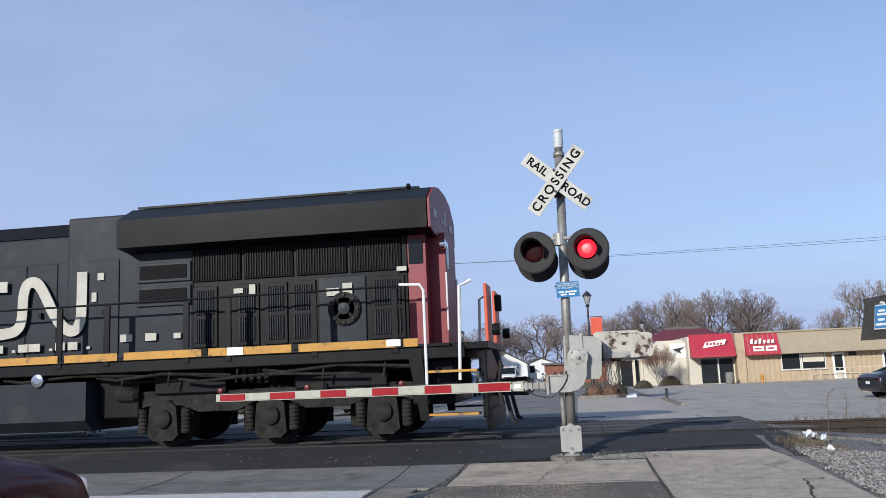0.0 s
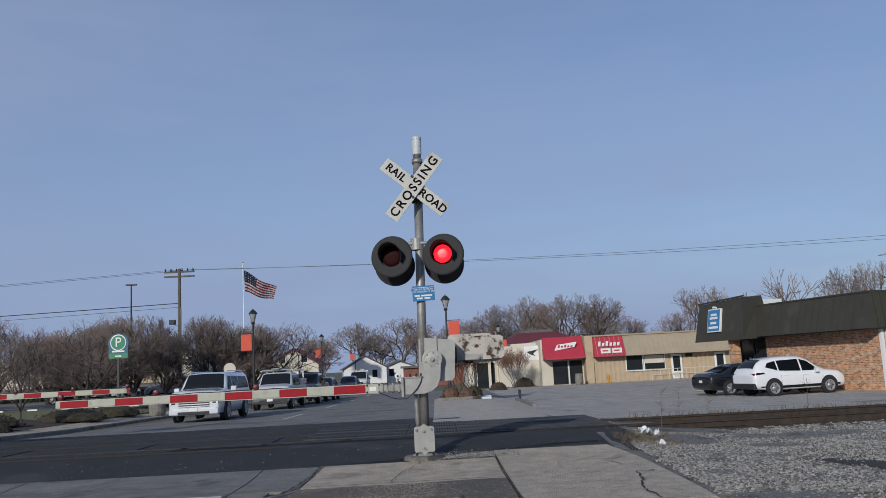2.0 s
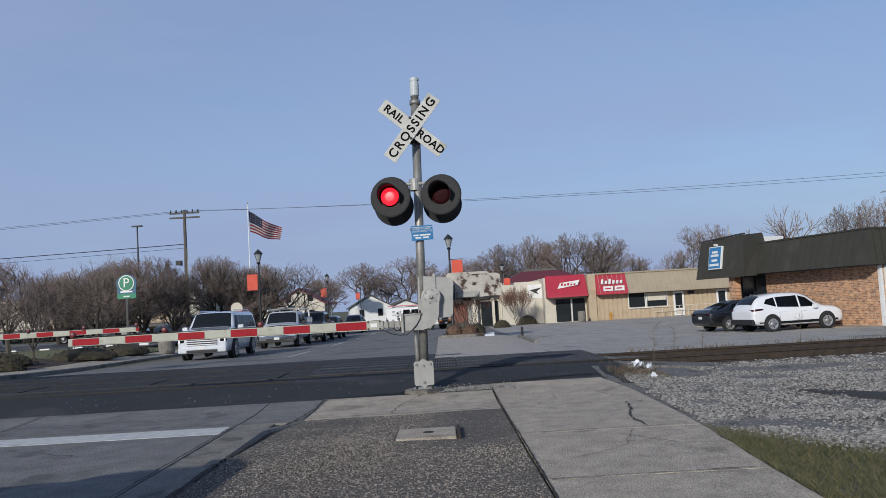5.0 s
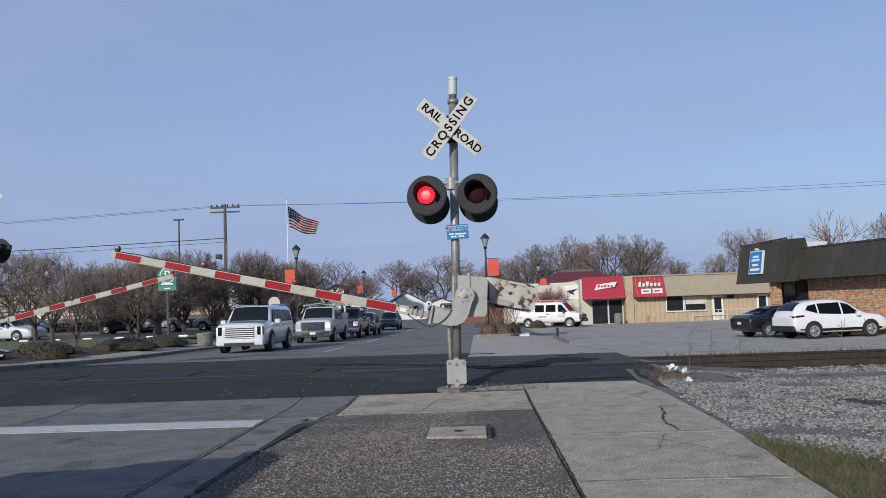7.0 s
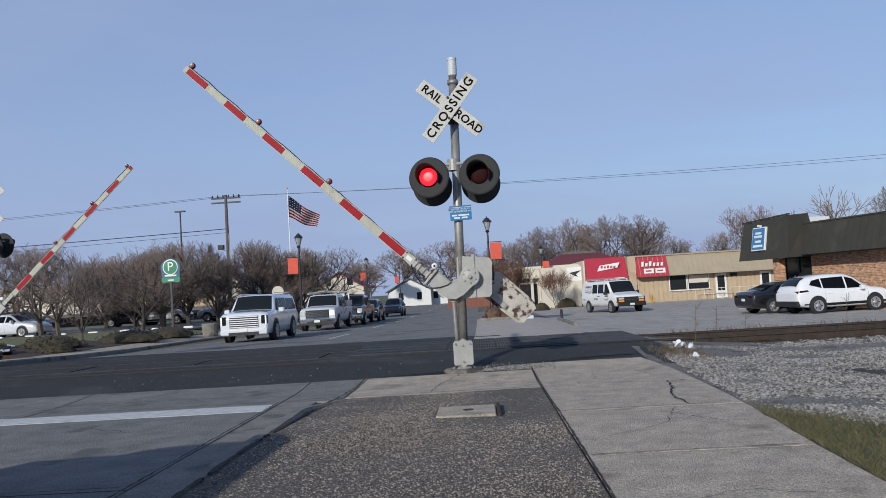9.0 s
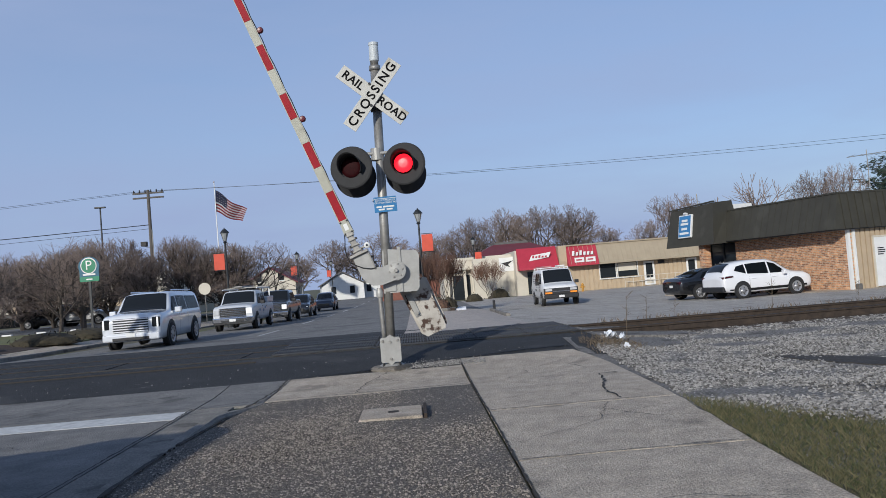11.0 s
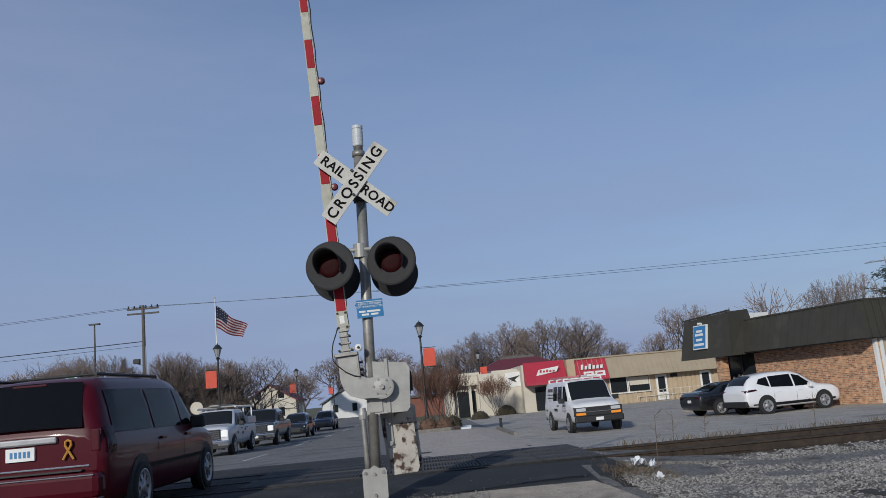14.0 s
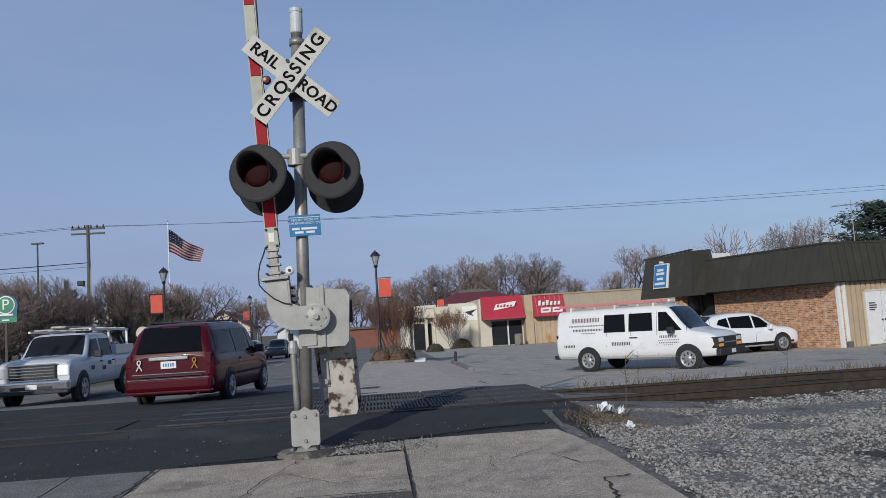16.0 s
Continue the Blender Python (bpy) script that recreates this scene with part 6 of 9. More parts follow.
def sedan(name, label, paint, tall=1.46):
    k = tall / 1.46
    sh = Shell([(-2.40, 0.80, 0.84, 0.7, 0.40, 0.80, 0.88), (-2.30, 0.86, 0.90, 0.74, 0.30, 0.92, 1.02), (-1.75, 0.88, 0.92, 0.72, 0.24, 0.94, 1.08 * k), (-0.95, 0.88, 0.92, 0.58, 0.20, 0.92, 1.40 * k), (-0.2, 0.88, 0.92, 0.60, 0.20, 0.90, 1.44 * k), (0.45, 0.88, 0.92, 0.58, 0.20, 0.90, 1.36 * k), (1.15, 0.88, 0.92, 0.68, 0.20, 0.88, 0.98), (2.05, 0.85, 0.88, 0.68, 0.22, 0.76, 0.84), (2.32, 0.76, 0.8, 0.6, 0.24, 0.62, 0.68), (2.40, 0.66, 0.7, 0.5, 0.3, 0.5, 0.54)])

    def more(v, s):
        seams(v, s, (-0.75, 0.2, 1.1), 0.34, 0.88)
        mirrors(v, 0.8, 0.98, 0.86, paint, 0.08)
        handles(v, s, (0.36, -0.6), 0.82, paint)
        for sd in (-1, 1):
            part("tail_lamp", B(-2.40, -2.28, sd * 0.66 - 0.18, sd * 0.66 + 0.18, 0.76, 0.90, 0.02), M_TAIL, v)
            part("head_lamp", B(2.1, 2.32, sd * 0.64 - 0.14, sd * 0.64 + 0.14, 0.58, 0.70, 0.03), M_HEAD, v)
        part("number_plate", B(-2.41, -2.38, -0.15, 0.15, 0.62, 0.74), M_WHITE, v)

    return car(name, label, sh, paint, (-1.42, 1.43), [[(-1.35, 0.99), (-0.82, 0.98), (-0.82, 1.30 * k), (-1.05, 1.27 * k)], [(-0.74, 0.97), (0.16, 0.96), (0.15, 1.34 * k), (-0.74, 1.32 * k)], [(0.24, 0.96), (1.0, 0.96), (0.48, 1.28 * k), (0.24, 1.33 * k)]],
               {"glass": (1.18, 0.98, 0.70, 0.40, 1.36 * k, 0.54)}, {"glass": (-1.85, 1.06, 0.70, -0.98, 1.37 * k, 0.54)}, more, r=0.33, w=0.22, spokes=6, cat="car")


def put(ob, x, y, h, dz=0.0):
    ob.matrix_basis = pose(x, y, g(x, y) + dz, 0, 0, h)
    return ob


van = cargo_van()
mini = minivan()
escal = big_suv()
truck_white = pickup("utility_pickup", "white utility pickup with pipe rack and chrome grille", P_TRUCK, True)
truck_grey = pickup("pickup_truck", "dark grey pickup truck waiting in the street", P_GREY, False)
suv_dark = put(crossover("dark_suv", "dark SUV waiting in the street", P_BLACK), -8.1, 60.5, -90)
suv_far = put(crossover("dark_suv", "dark blue SUV far down the street", P_BLUE), -7.9, 76, -90)
tucson = put(crossover("white_crossover", "white crossover parked in the car park", P_WHITE), 15.72, 36.1, 11)
sedan_black = put(sedan("black_sedan", "black saloon parked beside the white crossover", P_BLACK), 14.95, 39.0, 11)
silver = put(sedan("silver_sedan", "silver saloon parked behind the planted corner", P_SILVER), -29.5, 50, -8)
for i, (x, y, h, kind) in enumerate(((-24.5, 62, 5, 0), (-27.5, 63.5, 8, 1), (-34.5, 60, 0, 2), (-39.5, 60.5, 3, 0), (-20.0, 64, 180, 0), (-44, 61, 0, 1))):
    if kind == 0:
        put(crossover("parked_suv", "pale SUV in a distant car park row", P_WHITE), x, y, h, 0.03)
    elif kind == 1:
        put(sedan("parked_car", "dark saloon in a distant car park row", P_BLACK), x, y, h, 0.03)
    else:
        put(crossover("parked_suv", "dark SUV in a distant car park row", P_GREY), x, y, h, 0.03)

# seconds, x, y, heading, lift
ROUTES = [
    (van, [(0, -8.0, 100, -90, 0), (2, -8.0, 88, -88, 0), (3.5, -7.2, 79, -70, 0), (5, -1.8, 72, -35, 0), (6.2, 3.5, 69, -22, 0), (7.5, 7.7, 66, -25, 0), (8.6, 9.0, 57, -62, 0), (9.6, 9.0, 51.5, -86, 0), (11, 8.5, 47.5, -92, 0), (12, 8.1, 45.0, -92, 0), (13, 7.7, 41.8, -90, 0), (14, 7.3, 36.5, -88, 0), (14.5, 7.05, 34.0, -87, 0), (15, 7.2, 31.8, -80, 0), (15.5, 8.2, 30.6, -65, 0), (16, 9.65, 30.0, -46, 0)]),
    (mini, [(t, x, y - 1.62, h, 0.01) for t, x, y, h in ((0, -3.95, 4.1, 90), (9.5, -3.95, 4.1, 90), (10.5, -3.96, 4.6, 90), (11, -3.98, 5.2, 90), (11.5, -4.0, 6.1, 90), (12, -4.03, 7.4, 90), (12.5, -4.05, 9.05, 90), (13, -4.05, 11.1, 90), (13.5, -4.05, 13.4, 90), (14, -4.03, 15.6, 89), (14.5, -4.05, 17.9, 87), (15, -3.9, 20.3, 85.5), (15.5, -3.7, 22.7, 84.5), (16, -3.4, 25.0, 84))]),
    (escal, [(t, -9.1 if t < 11.6 else -9.3, y, -90, 0.01) for t, y in ((0, 33.9), (8.7, 33.9), (9.6, 33.0), (10.4, 31.2), (11.0, 29.9), (11.5, 29.1), (12.0, 28.2), (12.5, 26.7), (13, 24.4), (13.5, 21.4), (14, 17.6), (15, 9.0), (16, -1.0))]),
    (truck_white, [(t, -8.5, y, -90, 0.01) for t, y in ((0, 45.6), (9.0, 45.6), (10, 44.6), (11, 42.6), (12, 41.0), (12.6, 40.7), (13.2, 40.5), (13.8, 40.1), (14.5, 38.5), (15, 36.4), (15.5, 32.8), (16, 28.9))]),
    (truck_grey, [(t, -8.2, y, -90, 0.01) for t, y in ((0, 53.6), (9.4, 53.6), (10.5, 52.4), (12, 49.6), (13.5, 49.0), (14.5, 48.4), (15.3, 46.8), (16, 44.4))]),
]

# ---- buildings ----
M_TAN = mat("tan_siding", (0.46, 0.36, 0.24), (0.40, 0.31, 0.21), 0.7, scale=1.5, spots=(0.36, 0.28, 0.19), spot_scale=0.8, spot_at=0.62)
M_TANROOF = mat("tan_metal_roof", (0.36, 0.30, 0.21), (0.31, 0.255, 0.18), 0.6, scale=1.0)
M_AWNRED = mat("red_awning", (0.42, 0.03, 0.055), (0.36, 0.025, 0.045), 0.6, scale=1.5)
M_MAROONROOF = mat("maroon_roof", (0.15, 0.03, 0.04), (0.12, 0.025, 0.032), 0.7, scale=2)
M_CREAM = mat("cream_render", (0.60, 0.55, 0.46), (0.52, 0.48, 0.40), 0.85, scale=1.0)
M_MANSARD = mat("dark_grey_metal_roof", (0.052, 0.050, 0.040), (0.042, 0.040, 0.033), 0.65, scale=1.5, spots=(0.06, 0.058, 0.048), spot_scale=0.7, spot_at=0.6, spec=0.25)
M_SHINGLE = mat("grey_shingle", (0.13, 0.125, 0.12), (0.09, 0.088, 0.085), 0.9, scale=3)
M_REDBRICK = mat("red_brick_far", (0.22, 0.09, 0.065), (0.17, 0.07, 0.05), 0.9, scale=2)
M_ORANGEBAN = mat("orange_banner", (0.62, 0.09, 0.05), (0.52, 0.075, 0.04), 0.7, scale=3)
M_SIGNGREEN = mat("sign_green", (0.015, 0.22, 0.11), (0.013, 0.18, 0.09), 0.5, scale=2)
M_SIGNTEAL = mat("sign_teal", (0.012, 0.11, 0.17), (0.01, 0.085, 0.15), 0.5, scale=2)
M_LAMPBLACK = mat("lamp_post_black", (0.02, 0.022, 0.024), None, 0.5, scale=4)
M_LAMPGLASS = mat("lamp_glass", (0.35, 0.36, 0.36), (0.26, 0.27, 0.27), 0.2, scale=6)
M_POLE = mat("weathered_pole", (0.13, 0.118, 0.105), (0.075, 0.068, 0.062), 0.9, scale=3, stretch=(4, 4, 0.5))
M_FLAGRED = mat("flag_red", (0.25, 0.012, 0.022), None, 0.85, scale=2)
M_FLAGWHITE = mat("flag_white", (0.55, 0.55, 0.57), None, 0.85, scale=2)
M_FLAGBLUE = mat("flag_blue", (0.012, 0.017, 0.06), None, 0.8, scale=2)


def brick_mat():
    m = mat("mixed_brick", (0.4, 0.2, 0.12), rough=0.9, bump=0.3, bump_scale=50)
    n, l = m.node_tree.nodes, m.node_tree.links
    b = n["Principled BSDF"]
    tc = n.new("ShaderNodeTexCoord")
    mp = n.new("ShaderNodeMapping")
    mp.inputs["Rotation"].default_value = (radians(90), 0, radians(90))
    l.new(tc.outputs["Object"], mp.inputs["Vector"])
    sx = n.new("ShaderNodeSeparateXYZ")
    cx = n.new("ShaderNodeCombineXYZ")
    l.new(tc.outputs["Object"], sx.inputs[0])
    l.new(sx.outputs["Y"], cx.inputs["X"])
    l.new(sx.outputs["Z"], cx.inputs["Y"])
    br = n.new("ShaderNodeTexBrick")
    br.inputs["Scale"].default_value = 1.0
    br.inputs["Brick Width"].default_value, br.inputs["Row Height"].default_value, br.inputs["Mortar Size"].default_value = 0.21, 0.075, 0.010
    br.inputs["Color1"].default_value, br.inputs["Color2"].default_value, br.inputs["Mortar"].default_value = (0.58, 0.29, 0.14, 1), (0.15, 0.062, 0.042, 1), (0.44, 0.37, 0.28, 1)
    br.inputs["Bias"].default_value = -0.2
    l.new(cx.outputs[0], br.inputs["Vector"])
    nz = n.new("ShaderNodeTexNoise")
    nz.inputs["Scale"].default_value, nz.inputs["Detail"].default_value = 5.0, 6
    l.new(tc.outputs["Object"], nz.inputs["Vector"])
    mx = n.new("ShaderNodeMix")
    mx.data_type, mx.blend_type = "RGBA", "OVERLAY"
    mx.inputs["Factor"].default_value = 0.85
    l.new(br.outputs["Color"], mx.inputs["A"])
    l.new(nz.outputs[0], mx.inputs["B"])
    hs = n.new("ShaderNodeHueSaturation")
    hs.inputs["Saturation"].default_value = 1.0
    l.new(mx.outputs["Result"], hs.inputs["Color"])
    l.new(hs.outputs[0], b.inputs["Base Color"])
    return m


M_BRICK = brick_mat()


def shop_row():
    y, zb = 72.0, -0.80
    s = thing("shop_building", "low tan metal-clad shop with red awnings and mansard eave", "building", kind="structure")
    part("wall", B(13.9, 40, y, y + 14, zb - 0.3, 3.2), M_TAN, s, "tan ribbed metal wall")
    part("siding_rib", battens(14.0, 40, y, zb, 1.55, 0.40, 0.30, 0.06), M_TAN, s)
    part("wall", B(9.6, 13.35, y + 1.0, y + 14, zb - 0.3, 3.3), M_CREAM, s)
    part("pier", B(13.35, 14.05, y - 0.25, y + 1.2, zb - 0.3, 3.40), M_TAN, s, "tan corner pier")
    # mansard eave: red end and tan rest
    prof = [(0.0, 3.30), (-1.0, 1.62), (-1.0, 1.50), (0.0, 1.50)]
    red = part("eave", prism(bmesh.new(), [(a, b) for a, b in prof], -16.75, -14.05, pose(0, y, 0, 0, 0, 90)), M_AWNRED, s, "red metal eave")
    part("eave", prism(bmesh.new(), [(a, b) for a, b in prof], -40, -16.77, pose(0, y, 0, 0, 0, 90)), M_TANROOF, s, "tan metal eave")
    bm = bmesh.new()
    x = 14.3
    while x < 40:
        prism(bm, [(0.0, 3.33), (-1.02, 1.65), (-1.0, 1.60), (0.0, 3.26)], -x - 0.03, -x, pose(0, y, 0, 0, 0, 90))
        x += 0.42
    part("roof_seam", bm, M_TANROOF, s)
    part("roof_edge", B(14.0, 40, y - 0.12, y + 14, 3.30, 3.42), M_TANROOF, s)
    # awning of the left bay
    part("awning", prism(bmesh.new(), [(0.95, 3.45), (-0.5, 1.65), (-0.5, 1.48), (0.95, 1.48)], -13.3, -9.75, pose(0, y, 0, 0, 0, 90)), M_AWNRED, s, "red sloping awning")
    part("shop_window", B(10.6, 11.9, y + 0.9, y + 0.99, zb + 0.1, 1.3), M_BGLASS, s)
    part("shop_window", B(12.1, 13.2, y + 0.9, y + 0.99, zb + 0.1, 1.3), M_BGLASS, s)
    part("door_frame", B(11.95, 12.05, y + 0.86, y + 0.99, zb, 1.4), M_WHITE, s)
    # painted names as plain slanted strokes, and two small white boards
    def strokes(x0, x1, z0, z1, n, mt, parent, yy):
        for k in range(n):
            a = x0 + (x1 - x0) * k / n
            w = (x1 - x0) / n
            up = z1 if k in (0, 2) else z0 + (z1 - z0) * 0.7
            o = part("lettering_bar", prism(bmesh.new(), [(a, z0), (a + w * 0.6, z0), (a + w * 0.75, up), (a + w * 0.15, up)], -0.03, 0.03), mt, parent)
            o.matrix_basis = pose(0, yy, 0)
    strokes(14.45, 16.45, 2.42, 2.84, 6, M_WHITE, s, y - 0.66)
    for x0, x1 in ((14.6, 15.45), (15.6, 16.45)):
        b = part("sign_board", B(x0, x1, -0.03, 0.0, 1.80, 2.22), M_WHITE, s, "small white board on the eave")
        b.matrix_basis = pose(0, y - 0.93, 0)
        part("lettering_bar", B(x0 + 0.15, x1 - 0.2, -0.04, -0.03, 1.95, 2.07), M_AWNRED, b)
    b = part("sign_board", prism(bmesh.new(), [(10.7, 2.25), (12.5, 2.5), (12.7, 2.95), (10.95, 2.75)], -0.03, 0.0), M_WHITE, s, "white name board on the awning")
    b.matrix_basis = pose(0, y + 0.0, 0)
    strokes(11.0, 12.4, 2.5, 2.72, 5, M_AWNRED, s, y - 0.04)
    # windows, doors, rail
    for x0, x1 in ((16.95, 18.35), (18.55, 20.3)):
        w = part("window", B(x0, x1, y - 0.120, y - 0.020, 0.25, 1.45), M_BGLASS, s)
        part("window_frame", B(x0 - 0.07, x0, y - 0.150, y - 0.010, 0.18, 1.5), M_WHITE, w)
        part("window_frame", B(x1, x1 + 0.07, y - 0.150, y - 0.010, 0.18, 1.5), M_WHITE, w)
        part("window_sill", B(x0 - 0.1, x1 + 0.1, y - 0.200, y - 0.010, 0.12, 0.2), M_WHITE, w)
    part("blind", B(18.6, 20.25, y - 0.135, y - 0.125, 0.75, 1.42), M_CREAM, s)
    for x0 in (20.9, 24.75, 29):
        d = part("door", B(x0, x0 + 0.95, y - 0.120, y - 0.010, zb + 0.1, 1.42), M_WHITE, s, "white framed glass door")
        part("door_glass", B(x0 + 0.17, x0 + 0.78, y - 0.135, y - 0.120, zb + 0.75, 1.25), M_BGLASS, d)
        part("door_panel", B(x0 + 0.17, x0 + 0.78, y - 0.135, y - 0.120, zb + 0.25, zb + 0.62), M_CREAM, d)
    part("wall_unit", B(22.2, 22.8, y - 0.15, y, 1.15, 1.42), M_PLASTIC, s)
    bm = bmesh.new()
    for k in range(9):
        rod(bm, (18.8 + k * 0.75, y - 1.3, zb), (18.8 + k * 0.75, y - 1.3, zb + 1.0), 0.025, 0.025, 6)
    for z in (0.55, 1.0):
        rod(bm, (18.8, y - 1.3, zb + z), (24.8, y - 1.3, zb + z), 0.025, 0.025, 6)
    rail = tagged(part("railing", bm, M_CREAM), "pale tubular ramp railing", "railing")
    part("chimney", B(29.0, 30.2, y + 4, y + 5, 3.4, 4.6), M_REDBRICK, s)
    part("shop_step", B(13.9, 40, y - 1.6, y - 0.12, zb - 0.3, zb + 0.06), M_CONC, s)
    h = thing("fire_hydrant", "small yellow fire hydrant beside the shop", "hydrant", pose(14.9, y - 1.9, -0.76))
    part("barrel", lathe(bmesh.new(), [(0.14, 0), (0.14, 0.05), (0.10, 0.08), (0.10, 0.5), (0.13, 0.52), (0.13, 0.58), (0.09, 0.68), (0.03, 0.74), (0, 0.75)], 14), M_YELLOW, h)
    part("nozzle", R((-0.2, 0, 0.4), (0.2, 0, 0.4), 0.055, 0.055, 10), M_YELLOW, h)
    t = thing("litter_bin", "round concrete litter bin beside the shop door", "litter bin", pose(12.4, y - 1.7, -0.76))
    part("drum", lathe(bmesh.new(), [(0.30, 0), (0.34, 0.1), (0.34, 0.85), (0.28, 0.95), (0.0, 0.97)], 14), M_KERB, t)
    # neighbours behind
    c = thing("cream_building", "low cream rendered shop building", "building", kind="structure")
    part("wall", B(3.2, 9.55, 76, 90, -1, 3.0), M_CREAM, c)
    part("parapet", B(3.1, 9.65, 75.9, 90, 2.85, 3.12), M_CREAM, c)
    part("wall", B(5.9, 9.9, 74.5, 76, -1, 2.9), M_CREAM, c)
    part("doorway", B(4.0, 5.6, 75.9, 75.99, -0.8, 1.5), M_BGLASS, c)
    for x0 in (3.4, 5.0, 5.75):
        part("column", B(x0, x0 + 0.25, 75.4, 75.65, -0.8, 2.0), M_CREAM, c)
    part("canopy", B(3.2, 5.9, 75.2, 76, 2.0, 2.2), M_CREAM, c)
    part("sign_board", B(8.3, 9.85, 74.44, 74.5, 1.55, 2.8), M_WHITE, c, "white board with a dark winged mark")
    part("sign_mark", prism(bmesh.new(), [(8.5, 2.3), (9.6, 2.5), (9.1, 2.15), (9.3, 1.9), (8.9, 2.05)], 74.40, 74.44), M_PLASTIC, c)
    r = thing("hip_roof_building", "building with a maroon hipped metal roof", "building", kind="structure")
    part("wall", B(6.8, 15.5, 84, 96, -1, 3.2), M_REDBRICK, r)
    bm = bmesh.new()
    a = [bm.verts.new(p) for p in ((6.3, 83.5, 3.1), (16, 83.5, 3.1), (16, 96.5, 3.1), (6.3, 96.5, 3.1))]
    t = [bm.verts.new(p) for p in ((9.2, 87.5, 4.5), (13.2, 87.5, 4.5), (13.2, 92, 4.5), (9.2, 92, 4.5))]
    for i in range(4):
        bm.faces.new((a[i], a[(i + 1) % 4], t[(i + 1) % 4], t[i]))
    bm.faces.new(t)
    bm.faces.new(a[::-1])
    part("roof", bm, M_MAROONROOF, r, "maroon hipped roof")
    part("roof_cap", B(9.4, 13.0, 87.7, 91.8, 4.5, 4.75), M_SHINGLE, r)


shop_row()


def corner_building():
    """Local x runs along the south wall, local y along the brick wall; z = 0 at the wall foot."""
    s = thing("brick_building", "low brick and tan building with dark metal mansard roof", "building", pose(19.2, 34.5, -0.62, 0, 0, 16.4), kind="structure")
    part("brick_wall", B(0, 0.3, 0, 7.4, -0.3, 2.9), M_BRICK, s, "mottled orange-brown brick wall")
    part("wall", B(0.02, 22, 0.02, 0.3, -0.3, 2.9), M_TAN, s, "tan board-and-batten wall")
    part("siding_rib", battens(0.4, 22, 0.02, -0.02, 2.66, 0.28, 0.215, 0.07), M_TAN, s)
    part("wall", B(21.7, 22, 0.3, 9.6, -0.3, 2.9), M_TAN, s)
    part("wall", B(0.0, 22, 9.56, 9.7, -0.3, 2.9), M_TAN, s)
    part("flat_roof", B(0.2, 22, 0.2, 9.6, 2.9, 3.1), M_SHINGLE, s)
    part("corner_trim", B(-0.02, 0.12, -0.03, 0.10, -0.02, 2.8), M_WHITE, s, "white corner trim")
    part("downpipe", B(0.22, 0.34, -0.10, 0.0, 0.25, 2.75, 0.01), M_WHITE, s)
    part("gutter_shoe", B(0.18, 0.38, -0.2, 0.0, 0.0, 0.28, 0.02), M_SHINGLE, s)
    for x0 in (1.35, 2.22):
        d = part("door", B(x0, x0 + 0.85, -0.10, 0.0, 0.08, 2.22, 0.006), M_WHITE, s, "white steel double door leaf")
        part("door_knob", lathe(bmesh.new(), [(0.03, 0), (0.04, 0.04), (0, 0.06)], 10, pose(x0 + (0.78 if x0 < 2 else 0.07), -0.10, 1.05, 90)), M_PLASTIC, d)
    for k, w in enumerate((0.34, 0.42, 0.4, 0.3)):
        part("lettering_bar", B(1.5, 1.5 + w, -0.108, -0.10, 1.72 - k * 0.09, 1.77 - k * 0.09), M_PLASTIC, s)
    part("door_gap", B(2.195, 2.225, -0.085, -0.01, 0.08, 2.22), M_JOINT, s)
    part("door_frame", B(1.27, 1.33, -0.11, 0, 0.0, 2.3), M_CREAM, s)
    part("door_frame", B(3.09, 3.15, -0.11, 0, 0.0, 2.3), M_CREAM, s)
    part("door_frame", B(1.27, 3.15, -0.11, 0, 2.23, 2.3), M_CREAM, s)
    # windows beside the brick, with pale patterned panes
    w = part("window", B(0.1, 0.16, 7.45, 9.55, 0.2, 2.6), M_BGLASS, s)
    part("mullion", B(0.06, 0.18, 8.4, 8.5, 0.1, 2.7), M_PLASTIC, w)
    rnd = random.Random(4)
    for k in range(26):
        yy, zz = rnd.uniform(7.6, 9.4), rnd.uniform(0.4, 1.7)
        part("window_decal", lathe(bmesh.new(), [(rnd.uniform(0.04, 0.1), 0), (0.03, 0.006)], 7, pose(0.1, yy, zz, 0, -90)), M_CREAM, w)
    # mansard: skirt with a sloped face on the west and south sides
    bm = bmesh.new()

    def skirt(bm, path, zb, zt, out, inn):
        rows = []
        for i, (p, d) in enumerate(path):
            p, d = Vector(p), Vector(d)
            rows.append([bm.verts.new((*(p + d * out), zb)), bm.verts.new((*(p + d * inn), zt)), bm.verts.new((*(p - d * 0.5), zt)), bm.verts.new((*(p - d * 0.1), zb))])
        for A, C in zip(rows, rows[1:]):
            for k in range(4):
                bm.faces.new((A[k], A[(k + 1) % 4], C[(k + 1) % 4], C[k]))
        bm.faces.new(rows[0])
        bm.faces.new(rows[-1][::-1])
        bmesh.ops.recalc_face_normals(bm, faces=bm.faces)
        return bm

    west = [((0, 8.2), (-1, 0)), ((0, 0), (-1, -0.32)), ((22, 0), (0, -0.32))]
    part("mansard", skirt(bm, west, 2.68, 4.22, 0.98, 0.50), M_MANSARD, s, "dark grey standing-seam mansard")
    bm = bmesh.new()
    for k in range(54):
        x = -0.4 + k * 0.4
        prism(bm, [(-0.375, 2.68), (-0.22, 4.22), (-0.15, 4.22), (-0.30, 2.68)], -x - 0.03, -x, pose(0, 0, 0, 0, 0, 90))
    part("mansard_seam", bm, M_MANSARD, s)
    bm = bmesh.new()
